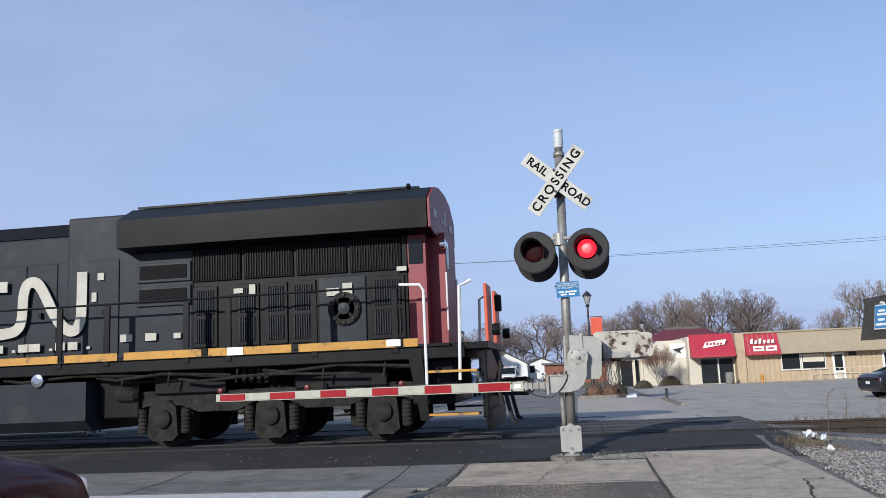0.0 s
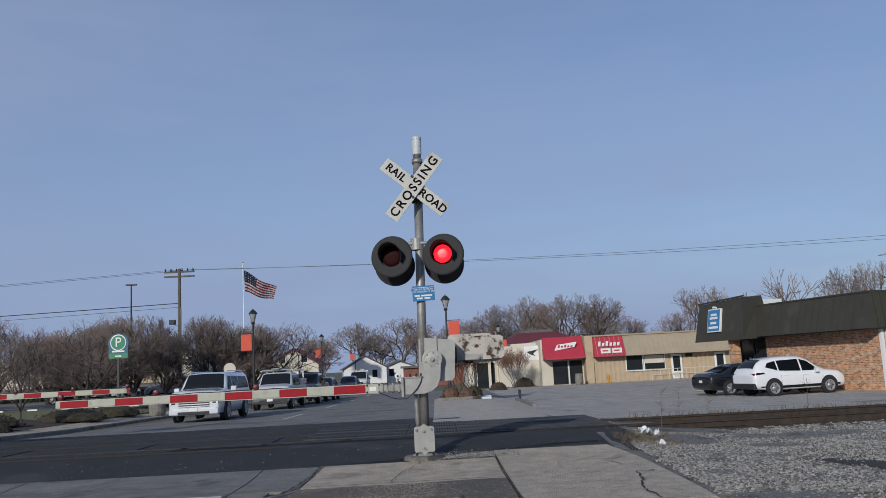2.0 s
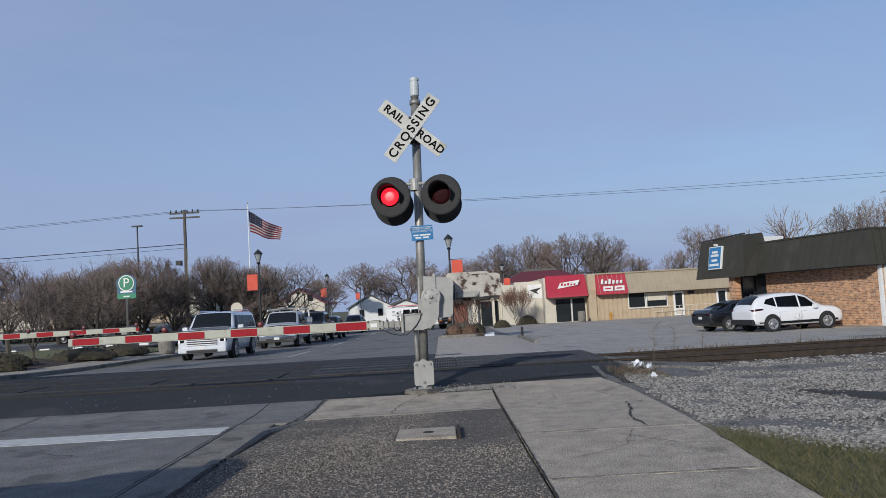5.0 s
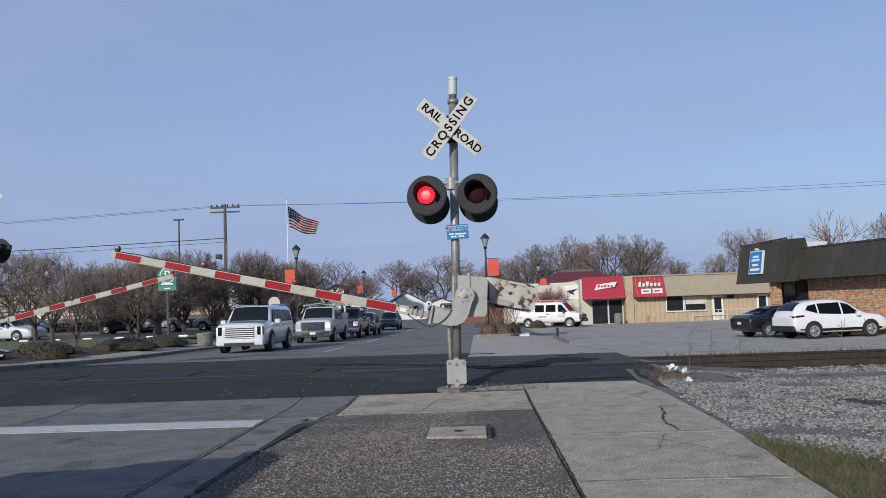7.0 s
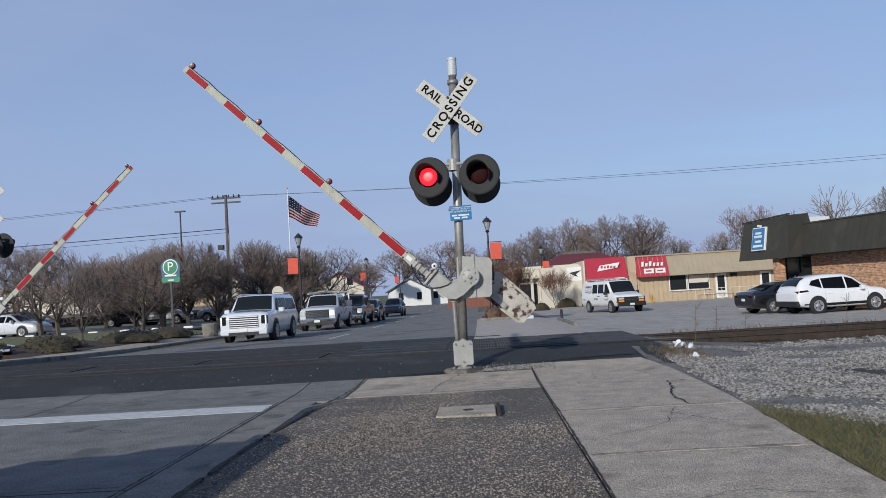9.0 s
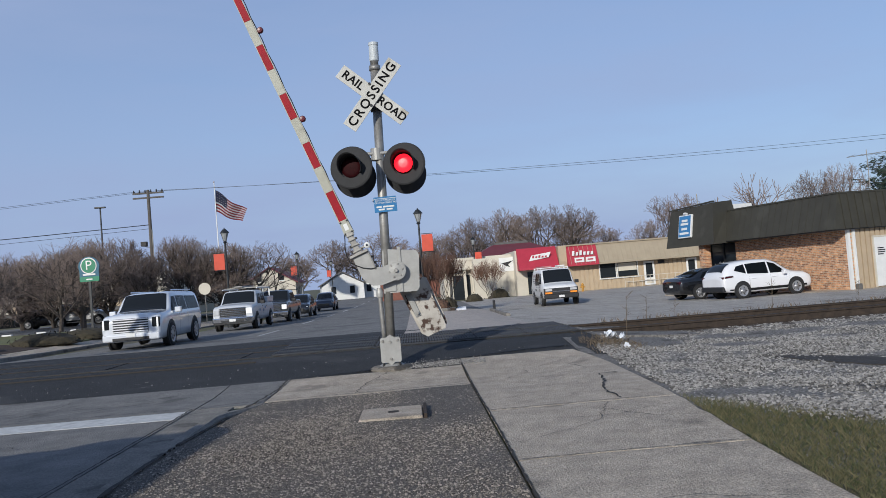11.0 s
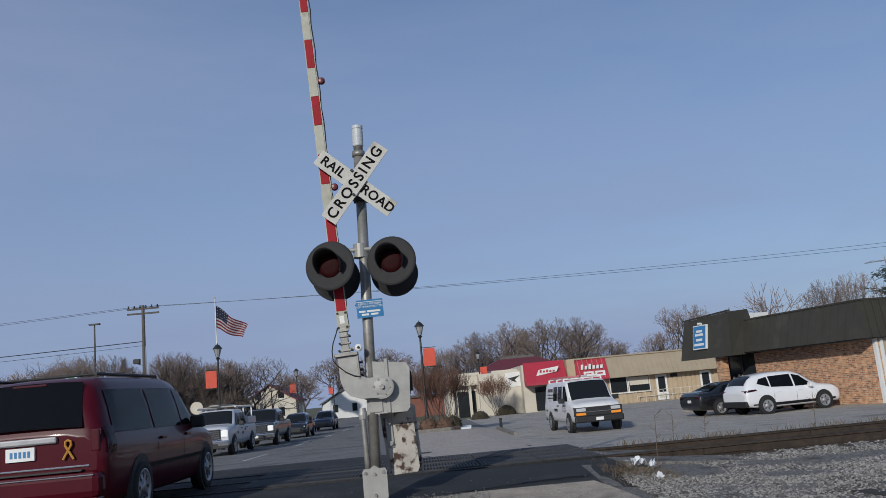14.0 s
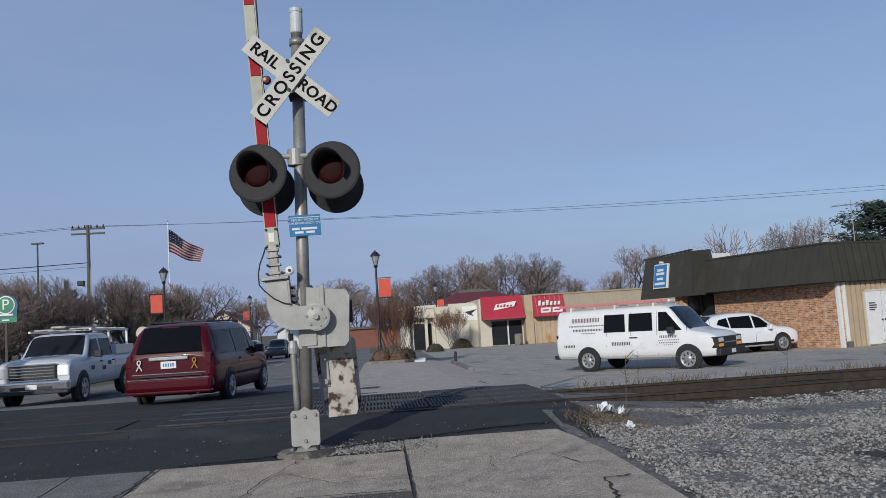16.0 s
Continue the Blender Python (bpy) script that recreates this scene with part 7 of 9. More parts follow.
    for k in range(19):
        y = 0.15 + k * 0.42
        prism(bm, [(-0.995, 2.68), (-0.515, 4.22), (-0.48, 4.22), (-0.96, 2.68)], y, y + 0.025)
    part("mansard_seam", bm, M_MANSARD, s)
    part("roof_cap", B(-0.54, 22, -0.19, 0.1, 4.22, 4.29), M_MANSARD, s)
    part("roof_cap", B(-0.54, 0.1, 0.1, 7.1, 4.22, 4.29), M_MANSARD, s)
    # thin near-black sheet just below the west mansard's underside
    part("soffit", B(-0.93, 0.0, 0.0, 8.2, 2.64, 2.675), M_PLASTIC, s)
    # taller porch roof that stands out before the entrance
    bm = bmesh.new()
    lo = [bm.verts.new(p) for p in ((-1.72, 6.85, 2.58), (0.1, 6.85, 2.62), (0.1, 11.0, 2.62), (-1.72, 11.0, 2.58))]
    hi = [bm.verts.new(p) for p in ((-1.36, 7.12, 4.72), (-0.05, 7.3, 4.80), (-0.05, 10.8, 4.70), (-1.36, 10.8, 4.58))]
    for i in range(4):
        bm.faces.new((lo[i], lo[(i + 1) % 4], hi[(i + 1) % 4], hi[i]))
    bm.faces.new(hi)
    bm.faces.new(lo[::-1])
    part("porch_roof", bm, M_MANSARD, s, "tall dark porch mansard")
    part("porch_cap", prism(bmesh.new(), [(-7.05, 4.74), (-10.87, 4.60), (-10.87, 4.67), (-7.05, 4.81)], -1.42, -1.28, pose(0, 0, 0, 0, 0, -90)), M_MANSARD, s)
    part("porch_post", B(-1.40, -1.02, 8.1, 8.55, -0.2, 2.6), M_BRICK, s, "brick porch post")
    part("rooftop_unit", B(0.6, 2.6, 9.0, 9.4, 3.1, 4.72), M_WHITE, s, "white rooftop structure")
    b = part("sign_box", B(-0.12, 0, -0.56, 0.56, -0.62, 0.62, 0.02), M_WHITE, s, "blue and white box sign")
    b.matrix_basis = pose(-1.53, 9.25, 3.66, 0, 9.5)
    part("sign_face", B(-0.135, -0.12, -0.50, 0.50, -0.56, 0.56), M_BLUE, b)
    for k, (z, w) in enumerate(((0.30, 0.5), (0.12, 0.66), (-0.14, 0.5), (-0.38, 0.8))):
        part("lettering_bar", B(-0.145, -0.135, -w / 2, w / 2, z - 0.06, z + 0.06), M_WHITE, b)
    part("sign_lamp", B(-0.2, -0.02, -0.08, 0.08, 0.64, 0.74, 0.01), M_WHITE, b)
    # the same near-black sheet below the south mansard
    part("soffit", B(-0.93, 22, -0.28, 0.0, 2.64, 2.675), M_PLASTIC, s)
    part("paved_edge", B(-1.2, 22, -1.1, 0, -0.3, 0.04), M_CONC, s)
    part("paved_edge", B(-1.4, 0, 0, 12, -0.3, 0.04), M_CONC, s)
    a = thing("aerial", "thin metal rooftop television aerial", "aerial", pose(24.2, 41.0, 2.4))
    part("pole", R((0, 0, 0), (0, 0, 3.8), 0.03, 0.02, 8), M_STEEL, a)
    part("boom", R((-0.9, 0.3, 3.5), (1.1, -0.3, 3.62), 0.02, 0.02, 6), M_STEEL, a)
    for k in range(6):
        x = -0.8 + k * 0.36
        part("element", R((x, -0.35, 3.53), (x, 0.35, 3.53), 0.01, 0.01, 6), M_STEEL, a)


corner_building()


def house(x, y, h, w, d, wall_h, roof_h, mw, mr, label, chimney=False):
    z = g(x, y)
    s = thing("house", label, "house", pose(x, y, z, 0, 0, h), kind="structure")
    part("wall", B(-w / 2, w / 2, -d / 2, d / 2, -0.5, wall_h), mw, s)
    part("gable", prism(bmesh.new(), [(-w / 2, wall_h), (w / 2, wall_h), (0, wall_h + roof_h - 0.1)], -d / 2, d / 2), mw, s)
    for sd in (-1, 1):
        o = prism(bmesh.new(), [(0, wall_h + roof_h), (sd * (w / 2 + 0.4), wall_h - 0.15), (sd * (w / 2 + 0.4), wall_h + 0.0), (0, wall_h + roof_h + 0.18)], -d / 2 - 0.35, d / 2 + 0.35)
        part("roof", o, mr, s)
    for k in (-1, 1):
        for zz in (1.0, 3.4):
            if zz < wall_h + 0.5:
                w_ = part("window", B(k * w * 0.22 - 0.4, k * w * 0.22 + 0.4, -d / 2 - 0.05, -d / 2, zz, zz + 1.2), M_BGLASS, s)
                part("window_frame", B(k * w * 0.22 - 0.5, k * w * 0.22 + 0.5, -d / 2 - 0.03, -d / 2, zz - 0.1, zz), M_WHITE, w_)
                part("window", B(w / 2, w / 2 + 0.05, k * d * 0.25 - 0.4, k * d * 0.25 + 0.4, zz, zz + 1.2), M_BGLASS, s)
    if chimney:
        part("chimney", B(-0.4, 0.4, 1, 1.8, wall_h, wall_h + roof_h + 1.2), M_REDBRICK, s)
    return s


house(-12.0, 140, 8, 7, 9, 2.5, 2.0, M_WHITE, M_SHINGLE, "white clapboard gabled house with grey roof")
house(-6.4, 143, 8, 6.5, 8, 2.2, 1.2, M_WHITE, M_SHINGLE, "white two-storey house wing with grey roof")
house(-19.5, 118, 0, 7, 8, 3.0, 2.2, M_CREAM, M_MAROONROOF, "cream house with reddish roof")
house(-26.5, 112, 0, 8, 8, 3.0, 2.4, M_CREAM, M_SHINGLE, "pale gabled house beyond bare trees")
lowb = thing("brick_shed", "low red brick building far down the street", "building", kind="structure")
part("wall", B(-3.6, 4.2, 96, 102, -1, 1.4), M_REDBRICK, lowb)
part("roof", B(-3.9, 4.5, 95.7, 102.3, 1.4, 1.65), M_SHINGLE, lowb)

store = thing("supermarket", "long low beige supermarket with dark entrance bays", "building", kind="structure")
part("wall", B(-85, -27, 92, 110, -1, 4.6), M_CREAM, store, "beige wall")
for x0 in (-56, -44, -33):
    part("bay", B(x0, x0 + 2.6, 91.8, 92, 0.6, 4.1), M_TAN, store)
part("canopy", B(-85, -27, 89.5, 92, 0.9, 1.3), M_SHINGLE, store)
part("shopfront", B(-84, -28, 91.9, 92, -1, 0.9), M_BGLASS, store)
part("oval_sign", lathe(bmesh.new(), [(1.6, 0), (1.5, 0.15), (0, 0.16)], 24, pose(-61, 91.9, 3.0, 90)), M_AWNRED, store, "oval red shop sign")
for k in range(3):
    part("lettering_bar", B(-62 + k * 0.75, -61.45 + k * 0.75, 91.70, 91.75, 2.6, 3.4), M_WHITE, store)


# ---- street furniture ----
def street_lamp(x, y, top, banner):
    z = g(x, y)
    s = thing("street_lamp", "black ornamental street lamp with orange banner" if banner else "black ornamental street lamp", "street lamp", pose(x, y, z), group="street lamps")
    h = top - z
    part("base", lathe(bmesh.new(), [(0.2, 0), (0.2, 0.25), (0.12, 0.4), (0.10, 0.9), (0.07, 1.0)], 12), M_LAMPBLACK, s)
    part("post", R((0, 0, 0.9), (0, 0, h - 0.85), 0.07, 0.05, 12), M_LAMPBLACK, s)
    part("collar", lathe(bmesh.new(), [(0.05, h - 0.9), (0.12, h - 0.82), (0.06, h - 0.74)], 12), M_LAMPBLACK, s)
    part("lantern_glass", lathe(bmesh.new(), [(0.10, h - 0.74), (0.22, h - 0.30), (0.20, h - 0.28)], 8), M_LAMPGLASS, s)
    part("lantern_roof", lathe(bmesh.new(), [(0.27, h - 0.30), (0.24, h - 0.24), (0.10, h - 0.08), (0.03, h - 0.05), (0.03, h), (0, h + 0.02)], 8), M_LAMPBLACK, s)
    for k in range(4):
        a = radians(45 + 90 * k)
        part("lantern_bar", R((0.10 * math.cos(a), 0.10 * math.sin(a), h - 0.74), (0.24 * math.cos(a), 0.24 * math.sin(a), h - 0.28), 0.012, 0.012, 6), M_LAMPBLACK, s)
    if banner:
        sd = banner
        for dz in (1.42, 2.42):
            part("banner_arm", R((0, 0, h - dz), (sd * 0.75, 0, h - dz), 0.02, 0.02, 6), M_LAMPBLACK, s)
        part("banner", B(min(0.1 * sd, 0.7 * sd), max(0.1 * sd, 0.7 * sd), -0.012, 0.012, h - 2.38, h - 1.46, 0.004), M_ORANGEBAN, s, "orange cloth banner")


street_lamp(0.86, 44.5, 5.3, 1)
street_lamp(-10.2, 46.8, 5.25, -1)
street_lamp(-11.25, 83, 5.3, -1)
street_lamp(6.1, 75, 5.0, 1)
street_lamp(-11.5, 120, 5.4, -1)

up = thing("utility_pole", "weathered wooden utility pole with crossarm and insulators", "utility pole", pose(-19.1, 62, 0))
part("pole", R((0, 0, -0.3), (0, 0, 9.85), 0.17, 0.11, 12), M_POLE, up)
for zz in (9.6, 9.25):
    part("crossarm", B(-1.15, 1.15, -0.06, 0.06, zz - 0.06, zz + 0.06), M_POLE, up)
for k in range(6):
    part("insulator", lathe(bmesh.new(), [(0.05, 0), (0.08, 0.06), (0.04, 0.12), (0.05, 0.2)], 8, pose(-1.05 + k * 0.42, 0, 9.66)), M_PLASTIC, up)
part("flood_lamp", B(-0.75, -0.3, -0.2, 0.15, 5.6, 5.95, 0.03), M_PLASTIC, up)
part("lamp_arm", R((-0.5, 0, 5.6), (0, 0, 5.45), 0.03, 0.03, 6), M_STEEL, up)
part("conduit", R((0.17, -0.1, 0), (0.14, -0.08, 6.8), 0.035, 0.035, 8), M_STEEL, up)
lp = thing("light_pole", "tall slim dark car park light pole", "light pole", pose(-25.7, 70, 0))
part("pole", R((0, 0, 0), (0, 0, 9.7), 0.1, 0.06, 10), M_LAMPBLACK, lp)
part("lamp_head", B(-0.45, 0.45, -0.15, 0.15, 9.68, 9.8, 0.02), M_LAMPBLACK, lp)
cp = thing("communication_pole", "slim pole with small transmitters beyond the shop", "pole", pose(40, 110, -0.7))
part("pole", R((0, 0, 0), (0, 0, 10.8), 0.12, 0.07, 8), M_STEEL, cp)
part("equipment", B(0.1, 0.6, -0.2, 0.2, 7.6, 8.6), M_WHITE, cp)
part("stay", R((0.1, 0, 8.8), (3.5, 0, 4.0), 0.02, 0.02, 6), M_STEEL, cp)


def wire(a, b, sag, r=0.012, n=24):
    a, b = Vector(a), Vector(b)
    pts = []
    for i in range(n + 1):
        t = i / n
        p = a.lerp(b, t)
        p.z -= sag * 4 * t * (1 - t)
        pts.append(p)
    return tagged(part("overhead_wire", pipe(bmesh.new(), pts, r, 5), M_PLASTIC), "thin dark overhead power line", "power line", "power lines")


wire((-20.1, 62, 9.75), (75, 56, 10.6), 1.0)
wire((-18.1, 62, 9.75), (75, 56.4, 10.2), 1.0)
wire((-20.1, 62, 9.75), (-110, 66, 9.6), 0.8)
wire((-18.1, 62, 9.75), (-110, 66.4, 9.3), 0.8)
wire((-19.1, 62, 7.2), (-110, 60, 6.6), 0.5, 0.03)
wire((-19.1, 62, 6.9), (-110, 60, 6.0), 0.5, 0.014)

fp = thing("flagpole", "tall white painted metal flagpole", "flagpole", pose(-25.3, 110, -0.3))
part("pole", R((0, 0, 0), (0, 0, 17.0), 0.10, 0.05, 10), M_WHITE, fp)
part("finial", lathe(bmesh.new(), [(0.0, 17.0), (0.12, 17.1), (0.0, 17.22)], 10), M_YELLOW, fp)


def flag():
    f = thing("flag", "striped flag with blue starred corner blowing in the wind", "flag", pose(-25.2, 110, 15.6))
    W, H = 4.5, 2.9

    def wave(u, v):
        x = u * W * 0.96
        return (x * (1 - 0.10 * v), 0.35 * math.sin(u * 9 + v * 1.5) * (0.3 + u), -v * H * (1 - 0.42 * u) - 0.62 * x + 0.16 * math.sin(u * 7 + 1))

    def patch(name, u0, u1, v0, v1, mt, off=0.0):
        bm = bmesh.new()
        n = 14
        top = [bm.verts.new(Vector(wave(u0 + (u1 - u0) * i / n, v0)) + Vector((0, off, 0))) for i in range(n + 1)]
        bot = [bm.verts.new(Vector(wave(u0 + (u1 - u0) * i / n, v1)) + Vector((0, off, 0))) for i in range(n + 1)]
        for i in range(n):
            bm.faces.new((top[i], bot[i], bot[i + 1], top[i + 1]))
        bmesh.ops.solidify(bm, geom=bm.faces[:], thickness=0.01)
        return part(name, bm, mt, f)

    for k in range(13):
        u0 = 0.4 if k < 7 else 0.0
        patch("stripe", u0, 1, k / 13, (k + 1) / 13, M_FLAGRED if k % 2 == 0 else M_FLAGWHITE)
    c = patch("canton", 0, 0.4, 0, 7 / 13, M_FLAGBLUE)
    for i in range(5):
        for j in range(4):
            p = wave(0.05 + i * 0.075, 0.06 + j * 0.125)
            part("star", lathe(bmesh.new(), [(0.055, 0), (0.045, 0.01)], 5, pose(p[0], p[1] - 0.02, p[2], 90)), M_FLAGWHITE, c)
    return f


flag_cloth = flag()

ps = thing("parking_sign", "green and blue parking sign on a dark post", "sign", pose(-16.05, 42, 0.62))
ps.scale = (0.78, 0.78, 0.8)
part("post", B(-0.07, 0.07, -0.05, 0.05, -1.0, 2.7), M_LAMPBLACK, ps)
part("panel", prism(bmesh.new(), [(-0.62, 2.85), (0.62, 2.85), (0.62, 3.2)] + [(0.68 * math.cos(radians(a)), 3.52 + 0.62 * math.sin(radians(a))) for a in range(-20, 201, 20)] + [(-0.62, 3.2)], -0.05, 0.05), M_SIGNTEAL, ps)
part("lower_panel", B(-0.62, 0.62, -0.058, 0.05, 2.56, 2.86), M_SIGNGREEN, ps)
part("disc", lathe(bmesh.new(), [(0.52, 0), (0.52, 0.02)], 28, pose(0, -0.052, 3.56, 90)), M_WHITE, ps)
part("disc_face", lathe(bmesh.new(), [(0.46, 0), (0.46, 0.02)], 28, pose(0, -0.064, 3.56, 90)), M_SIGNGREEN, ps)
lt = part("letter", text_bm("P", 0.85, 0.02), M_WHITE, ps)
lt.matrix_basis = pose(0, -0.092, 3.56)
for x0, x1, z0, z1 in ((-0.4, 0.4, 2.95, 3.05), (-0.2, 0.2, 2.66, 2.74)):
    part("lettering_bar", B(x0, x1, -0.07, -0.055, z0, z1), M_WHITE, ps)
for x, y, r in ((-13.6, 55, 0.4), (-12.9, 62, 0.33)):
    s = thing("round_sign", "back of a round street sign on a post", "sign", pose(x, y, g(x, y)))
    part("post", R((0, 0, 0), (0, 0, 2.6), 0.03, 0.03, 8), M_STEEL, s)
    part("plate", lathe(bmesh.new(), [(r, 0), (r, 0.02)], 20, pose(0, -0.04, 2.4, 90)), M_CREAM if r > 0.35 else M_PLASTIC, s)


# ---- trees and plants ----
def tubes(segs, sides=3):
    """One mesh of tapered twigs from (p0, p1, r0, r1)."""
    V, Fc = [], []
    for a, b, r0, r1 in segs:
        d = (b - a)
        if d.length < 1e-5:
            continue
        d.normalize()
        u = d.orthogonal().normalized()
        w = d.cross(u)
        k = len(V)
        for p, r in ((a, r0), (b, r1)):
            for i in range(sides):
                t = 2 * math.pi * i / sides
                V.append(p + (u * math.cos(t) + w * math.sin(t)) * r)
        for i in range(sides):
            j = (i + 1) % sides
            Fc.append((k + i, k + j, k + sides + j, k + sides + i))
    return V, Fc


def tree_meshes(seed, h, trunk_r, fork_h, spread, levels, kids, up, twig_r, stems=1):
    rnd = random.Random(seed)
    thick, thin = [], []

    def grow(p, d, ln, r, lev):
        n = 3 if lev < 2 else 2
        q, dd = p, d
        for i in range(n):
            dd = (dd + Vector((rnd.uniform(-1, 1), rnd.uniform(-1, 1), rnd.uniform(-0.4, 0.8))) * 0.14 + Vector((0, 0, up * 0.05))).normalized()
            e = q + dd * (ln / n)
            r0 = r * (1 - 0.45 * i / n)
            r1 = r * (1 - 0.45 * (i + 1) / n)
            (thick if r0 > twig_r * 2.2 else thin).append((q.copy(), e.copy(), max(r0, twig_r), max(r1, twig_r)))
            if lev < levels and (i > 0 or lev > 0):
                for _ in range((kids if i == n - 1 else max(1, kids - 1)) if lev < 2 else 3 if i == n - 1 else 2):
                    a = rnd.uniform(0, 2 * math.pi)
                    u = dd.orthogonal().normalized()
                    w = dd.cross(u)
                    tilt = rnd.uniform(0.35, 1.0) * spread
                    nd = (dd + (u * math.cos(a) + w * math.sin(a)) * tilt + Vector((0, 0, up * 0.25))).normalized()
                    grow(e, nd, ln * rnd.uniform(0.55, 0.78), r1 * rnd.uniform(0.42, 0.62), lev + 1)
            q = e
        return q

    for k in range(stems):
        a = 2 * math.pi * k / stems + rnd.uniform(-0.3, 0.3)
        lean = 0.0 if stems == 1 else 0.35
        base = Vector((0.12 * math.cos(a), 0.12 * math.sin(a), 0)) if stems > 1 else Vector((0, 0, 0))
        d = Vector((math.cos(a) * lean, math.sin(a) * lean, 1)).normalized()
        top = base + d * fork_h
        thick.append((base - Vector((0, 0, 0.2)), base + d * fork_h * 0.5, trunk_r * 1.15, trunk_r))
        thick.append((base + d * fork_h * 0.5, top, trunk_r, trunk_r * 0.85))
        for _ in range(kids + 1 if stems == 1 else 2):
            b = rnd.uniform(0, 2 * math.pi)
            nd = (d + Vector((math.cos(b), math.sin(b), 0.1)) * spread * rnd.uniform(0.4, 0.9)).normalized()
            grow(top, nd, (h - fork_h) * 0.45, trunk_r * 0.6, 0)
    out = []
    for nm, sg, sd in (("trunk", thick, 6), ("crown", thin, 3)):
        V, Fc = tubes(sg, sd)
        me = bpy.data.meshes.new(nm)
        me.from_pydata(V, [], Fc)
        out.append(me)
    return out


def crown_tree(seed, h, trunk_r, fork_h, depth, angle, twig_r, first=4, kids=2.4, up=0.10, shoots=0.55, reach=0.30, egg=None):
    """A bare tree that forks again and again; egg clips its crown to a rounded outline (centre height, radius, half height)."""
    rnd = random.Random(seed)
    thick, thin = [], []

    def inside(p):
        if egg is None:
            return True
        return (p.x * p.x + p.y * p.y) / egg[1] ** 2 + ((p.z - egg[0]) / egg[2]) ** 2 < 1 + 0.25 * noise.noise(p * 1.3)

    def turned(d, tilt):
        a = rnd.uniform(0, 2 * math.pi)
        u = d.orthogonal().normalized()
        return (d + (u * math.cos(a) + d.cross(u) * math.sin(a)) * math.tan(tilt) + Vector((0, 0, up))).normalized()

    def grow(p, d, ln, r, lev):
        q = p
        for i in range(3):
            d = (d + Vector((rnd.uniform(-1, 1), rnd.uniform(-1, 1), rnd.uniform(-0.7, 0.9))) * 0.13).normalized()
            e = q + d * (ln / 3)
            r0, r1 = r * (1 - 0.10 * i), r * (1 - 0.10 * (i + 1))
            (thick if r0 > twig_r * 2 else thin).append((q, e, max(r0, twig_r), max(r1, twig_r)))
            q = e
            if not inside(q) and lev > 1:
                return
            if lev < depth and i < 2 and rnd.random() < shoots:
                grow(q, turned(d, rnd.uniform(0.6, 1.15)), ln * rnd.uniform(0.4, 0.65), r * 0.45, lev + 1)
        if lev < depth:
            for k in range(2 + (rnd.random() < kids - 2)):
                grow(q, turned(d, rnd.uniform(0.35, 1.0) * angle), ln * rnd.uniform(0.66, 0.88), r * rnd.uniform(0.55, 0.72), lev + 1)

    top = Vector((rnd.uniform(-0.1, 0.1), rnd.uniform(-0.1, 0.1), fork_h))
    thick.append((Vector((0, 0, -0.2)), top * 0.5, trunk_r * 1.25, trunk_r))
    thick.append((top * 0.5, top, trunk_r, trunk_r * 0.9))
    for k in range(first):
        a = 2 * math.pi * (k + rnd.uniform(-0.3, 0.3)) / first
        tilt = rnd.uniform(0.35, 1.0) * angle if k else 0.1
        grow(top, Vector((math.cos(a) * math.sin(tilt), math.sin(a) * math.sin(tilt), math.cos(tilt))), (h - fork_h) * reach, trunk_r * rnd.uniform(0.5, 0.7), 0)
    out = []
    for nm, sg, sd in (("trunk", thick, 5), ("crown", thin, 3)):
        V, Fc = tubes(sg, sd)
        me = bpy.data.meshes.new(nm)
        me.from_pydata(V, [], Fc)
        out.append(me)
    return out


TREES = {
    "broad": (crown_tree(3, 9, 0.20, 1.8, 6, 0.8, 0.013, 5, 2.3, 0.08, 0.34, 0.28, (5.2, 4.3, 4.2)), M_BARK, M_TWIG),
    "tall": (crown_tree(8, 12, 0.24, 3.0, 6, 0.72, 0.015, 5, 2.3, 0.08, 0.34, 0.28, (7.0, 5.0, 5.4)), M_BARK, M_TWIG),
    "street": (crown_tree(14, 6, 0.12, 0.9, 5, 0.9, 0.0065, 6, 2.5, 0.14, 0.5, 0.30, (3.4, 3.0, 2.6)), M_BARK, M_TWIG),
    "dense": (crown_tree(21, 6, 0.13, 0.6, 5, 0.72, 0.007, 10, 2.9, 0.22, 0.6, 0.28, (3.2, 2.6, 2.9)), M_BARK, M_TWIG),
    "shrub": (tree_meshes(33, 3.8, 0.04, 0.7, 0.75, 3, 3, 0.9, 0.0065, 5), M_BARK, M_TWIGRED),
    "sparse": (crown_tree(41, 9, 0.16, 2.4, 4, 0.8, 0.02, 4, 2.2), M_BARK, M_TWIG),
}
for key in TREES:
    (a, b), mb, mt = TREES[key]
    a.materials.append(mb)
    b.materials.append(mt)


def tree(key, x, y, height, turn, label, wide=1.0, z=None):
    (a, b), _, _ = TREES[key]
    top = max(v.co.z for v in b.vertices)
    k = height / top
    t = thing("tree", label, "tree", pose(x, y, g(x, y) if z is None else z, 0, 0, turn))
    t.scale = (k * wide, k * wide, k)
    for nm, me in (("trunk", a), ("crown", b)):
        o = new(nm, me)
        o.parent = t
    return t


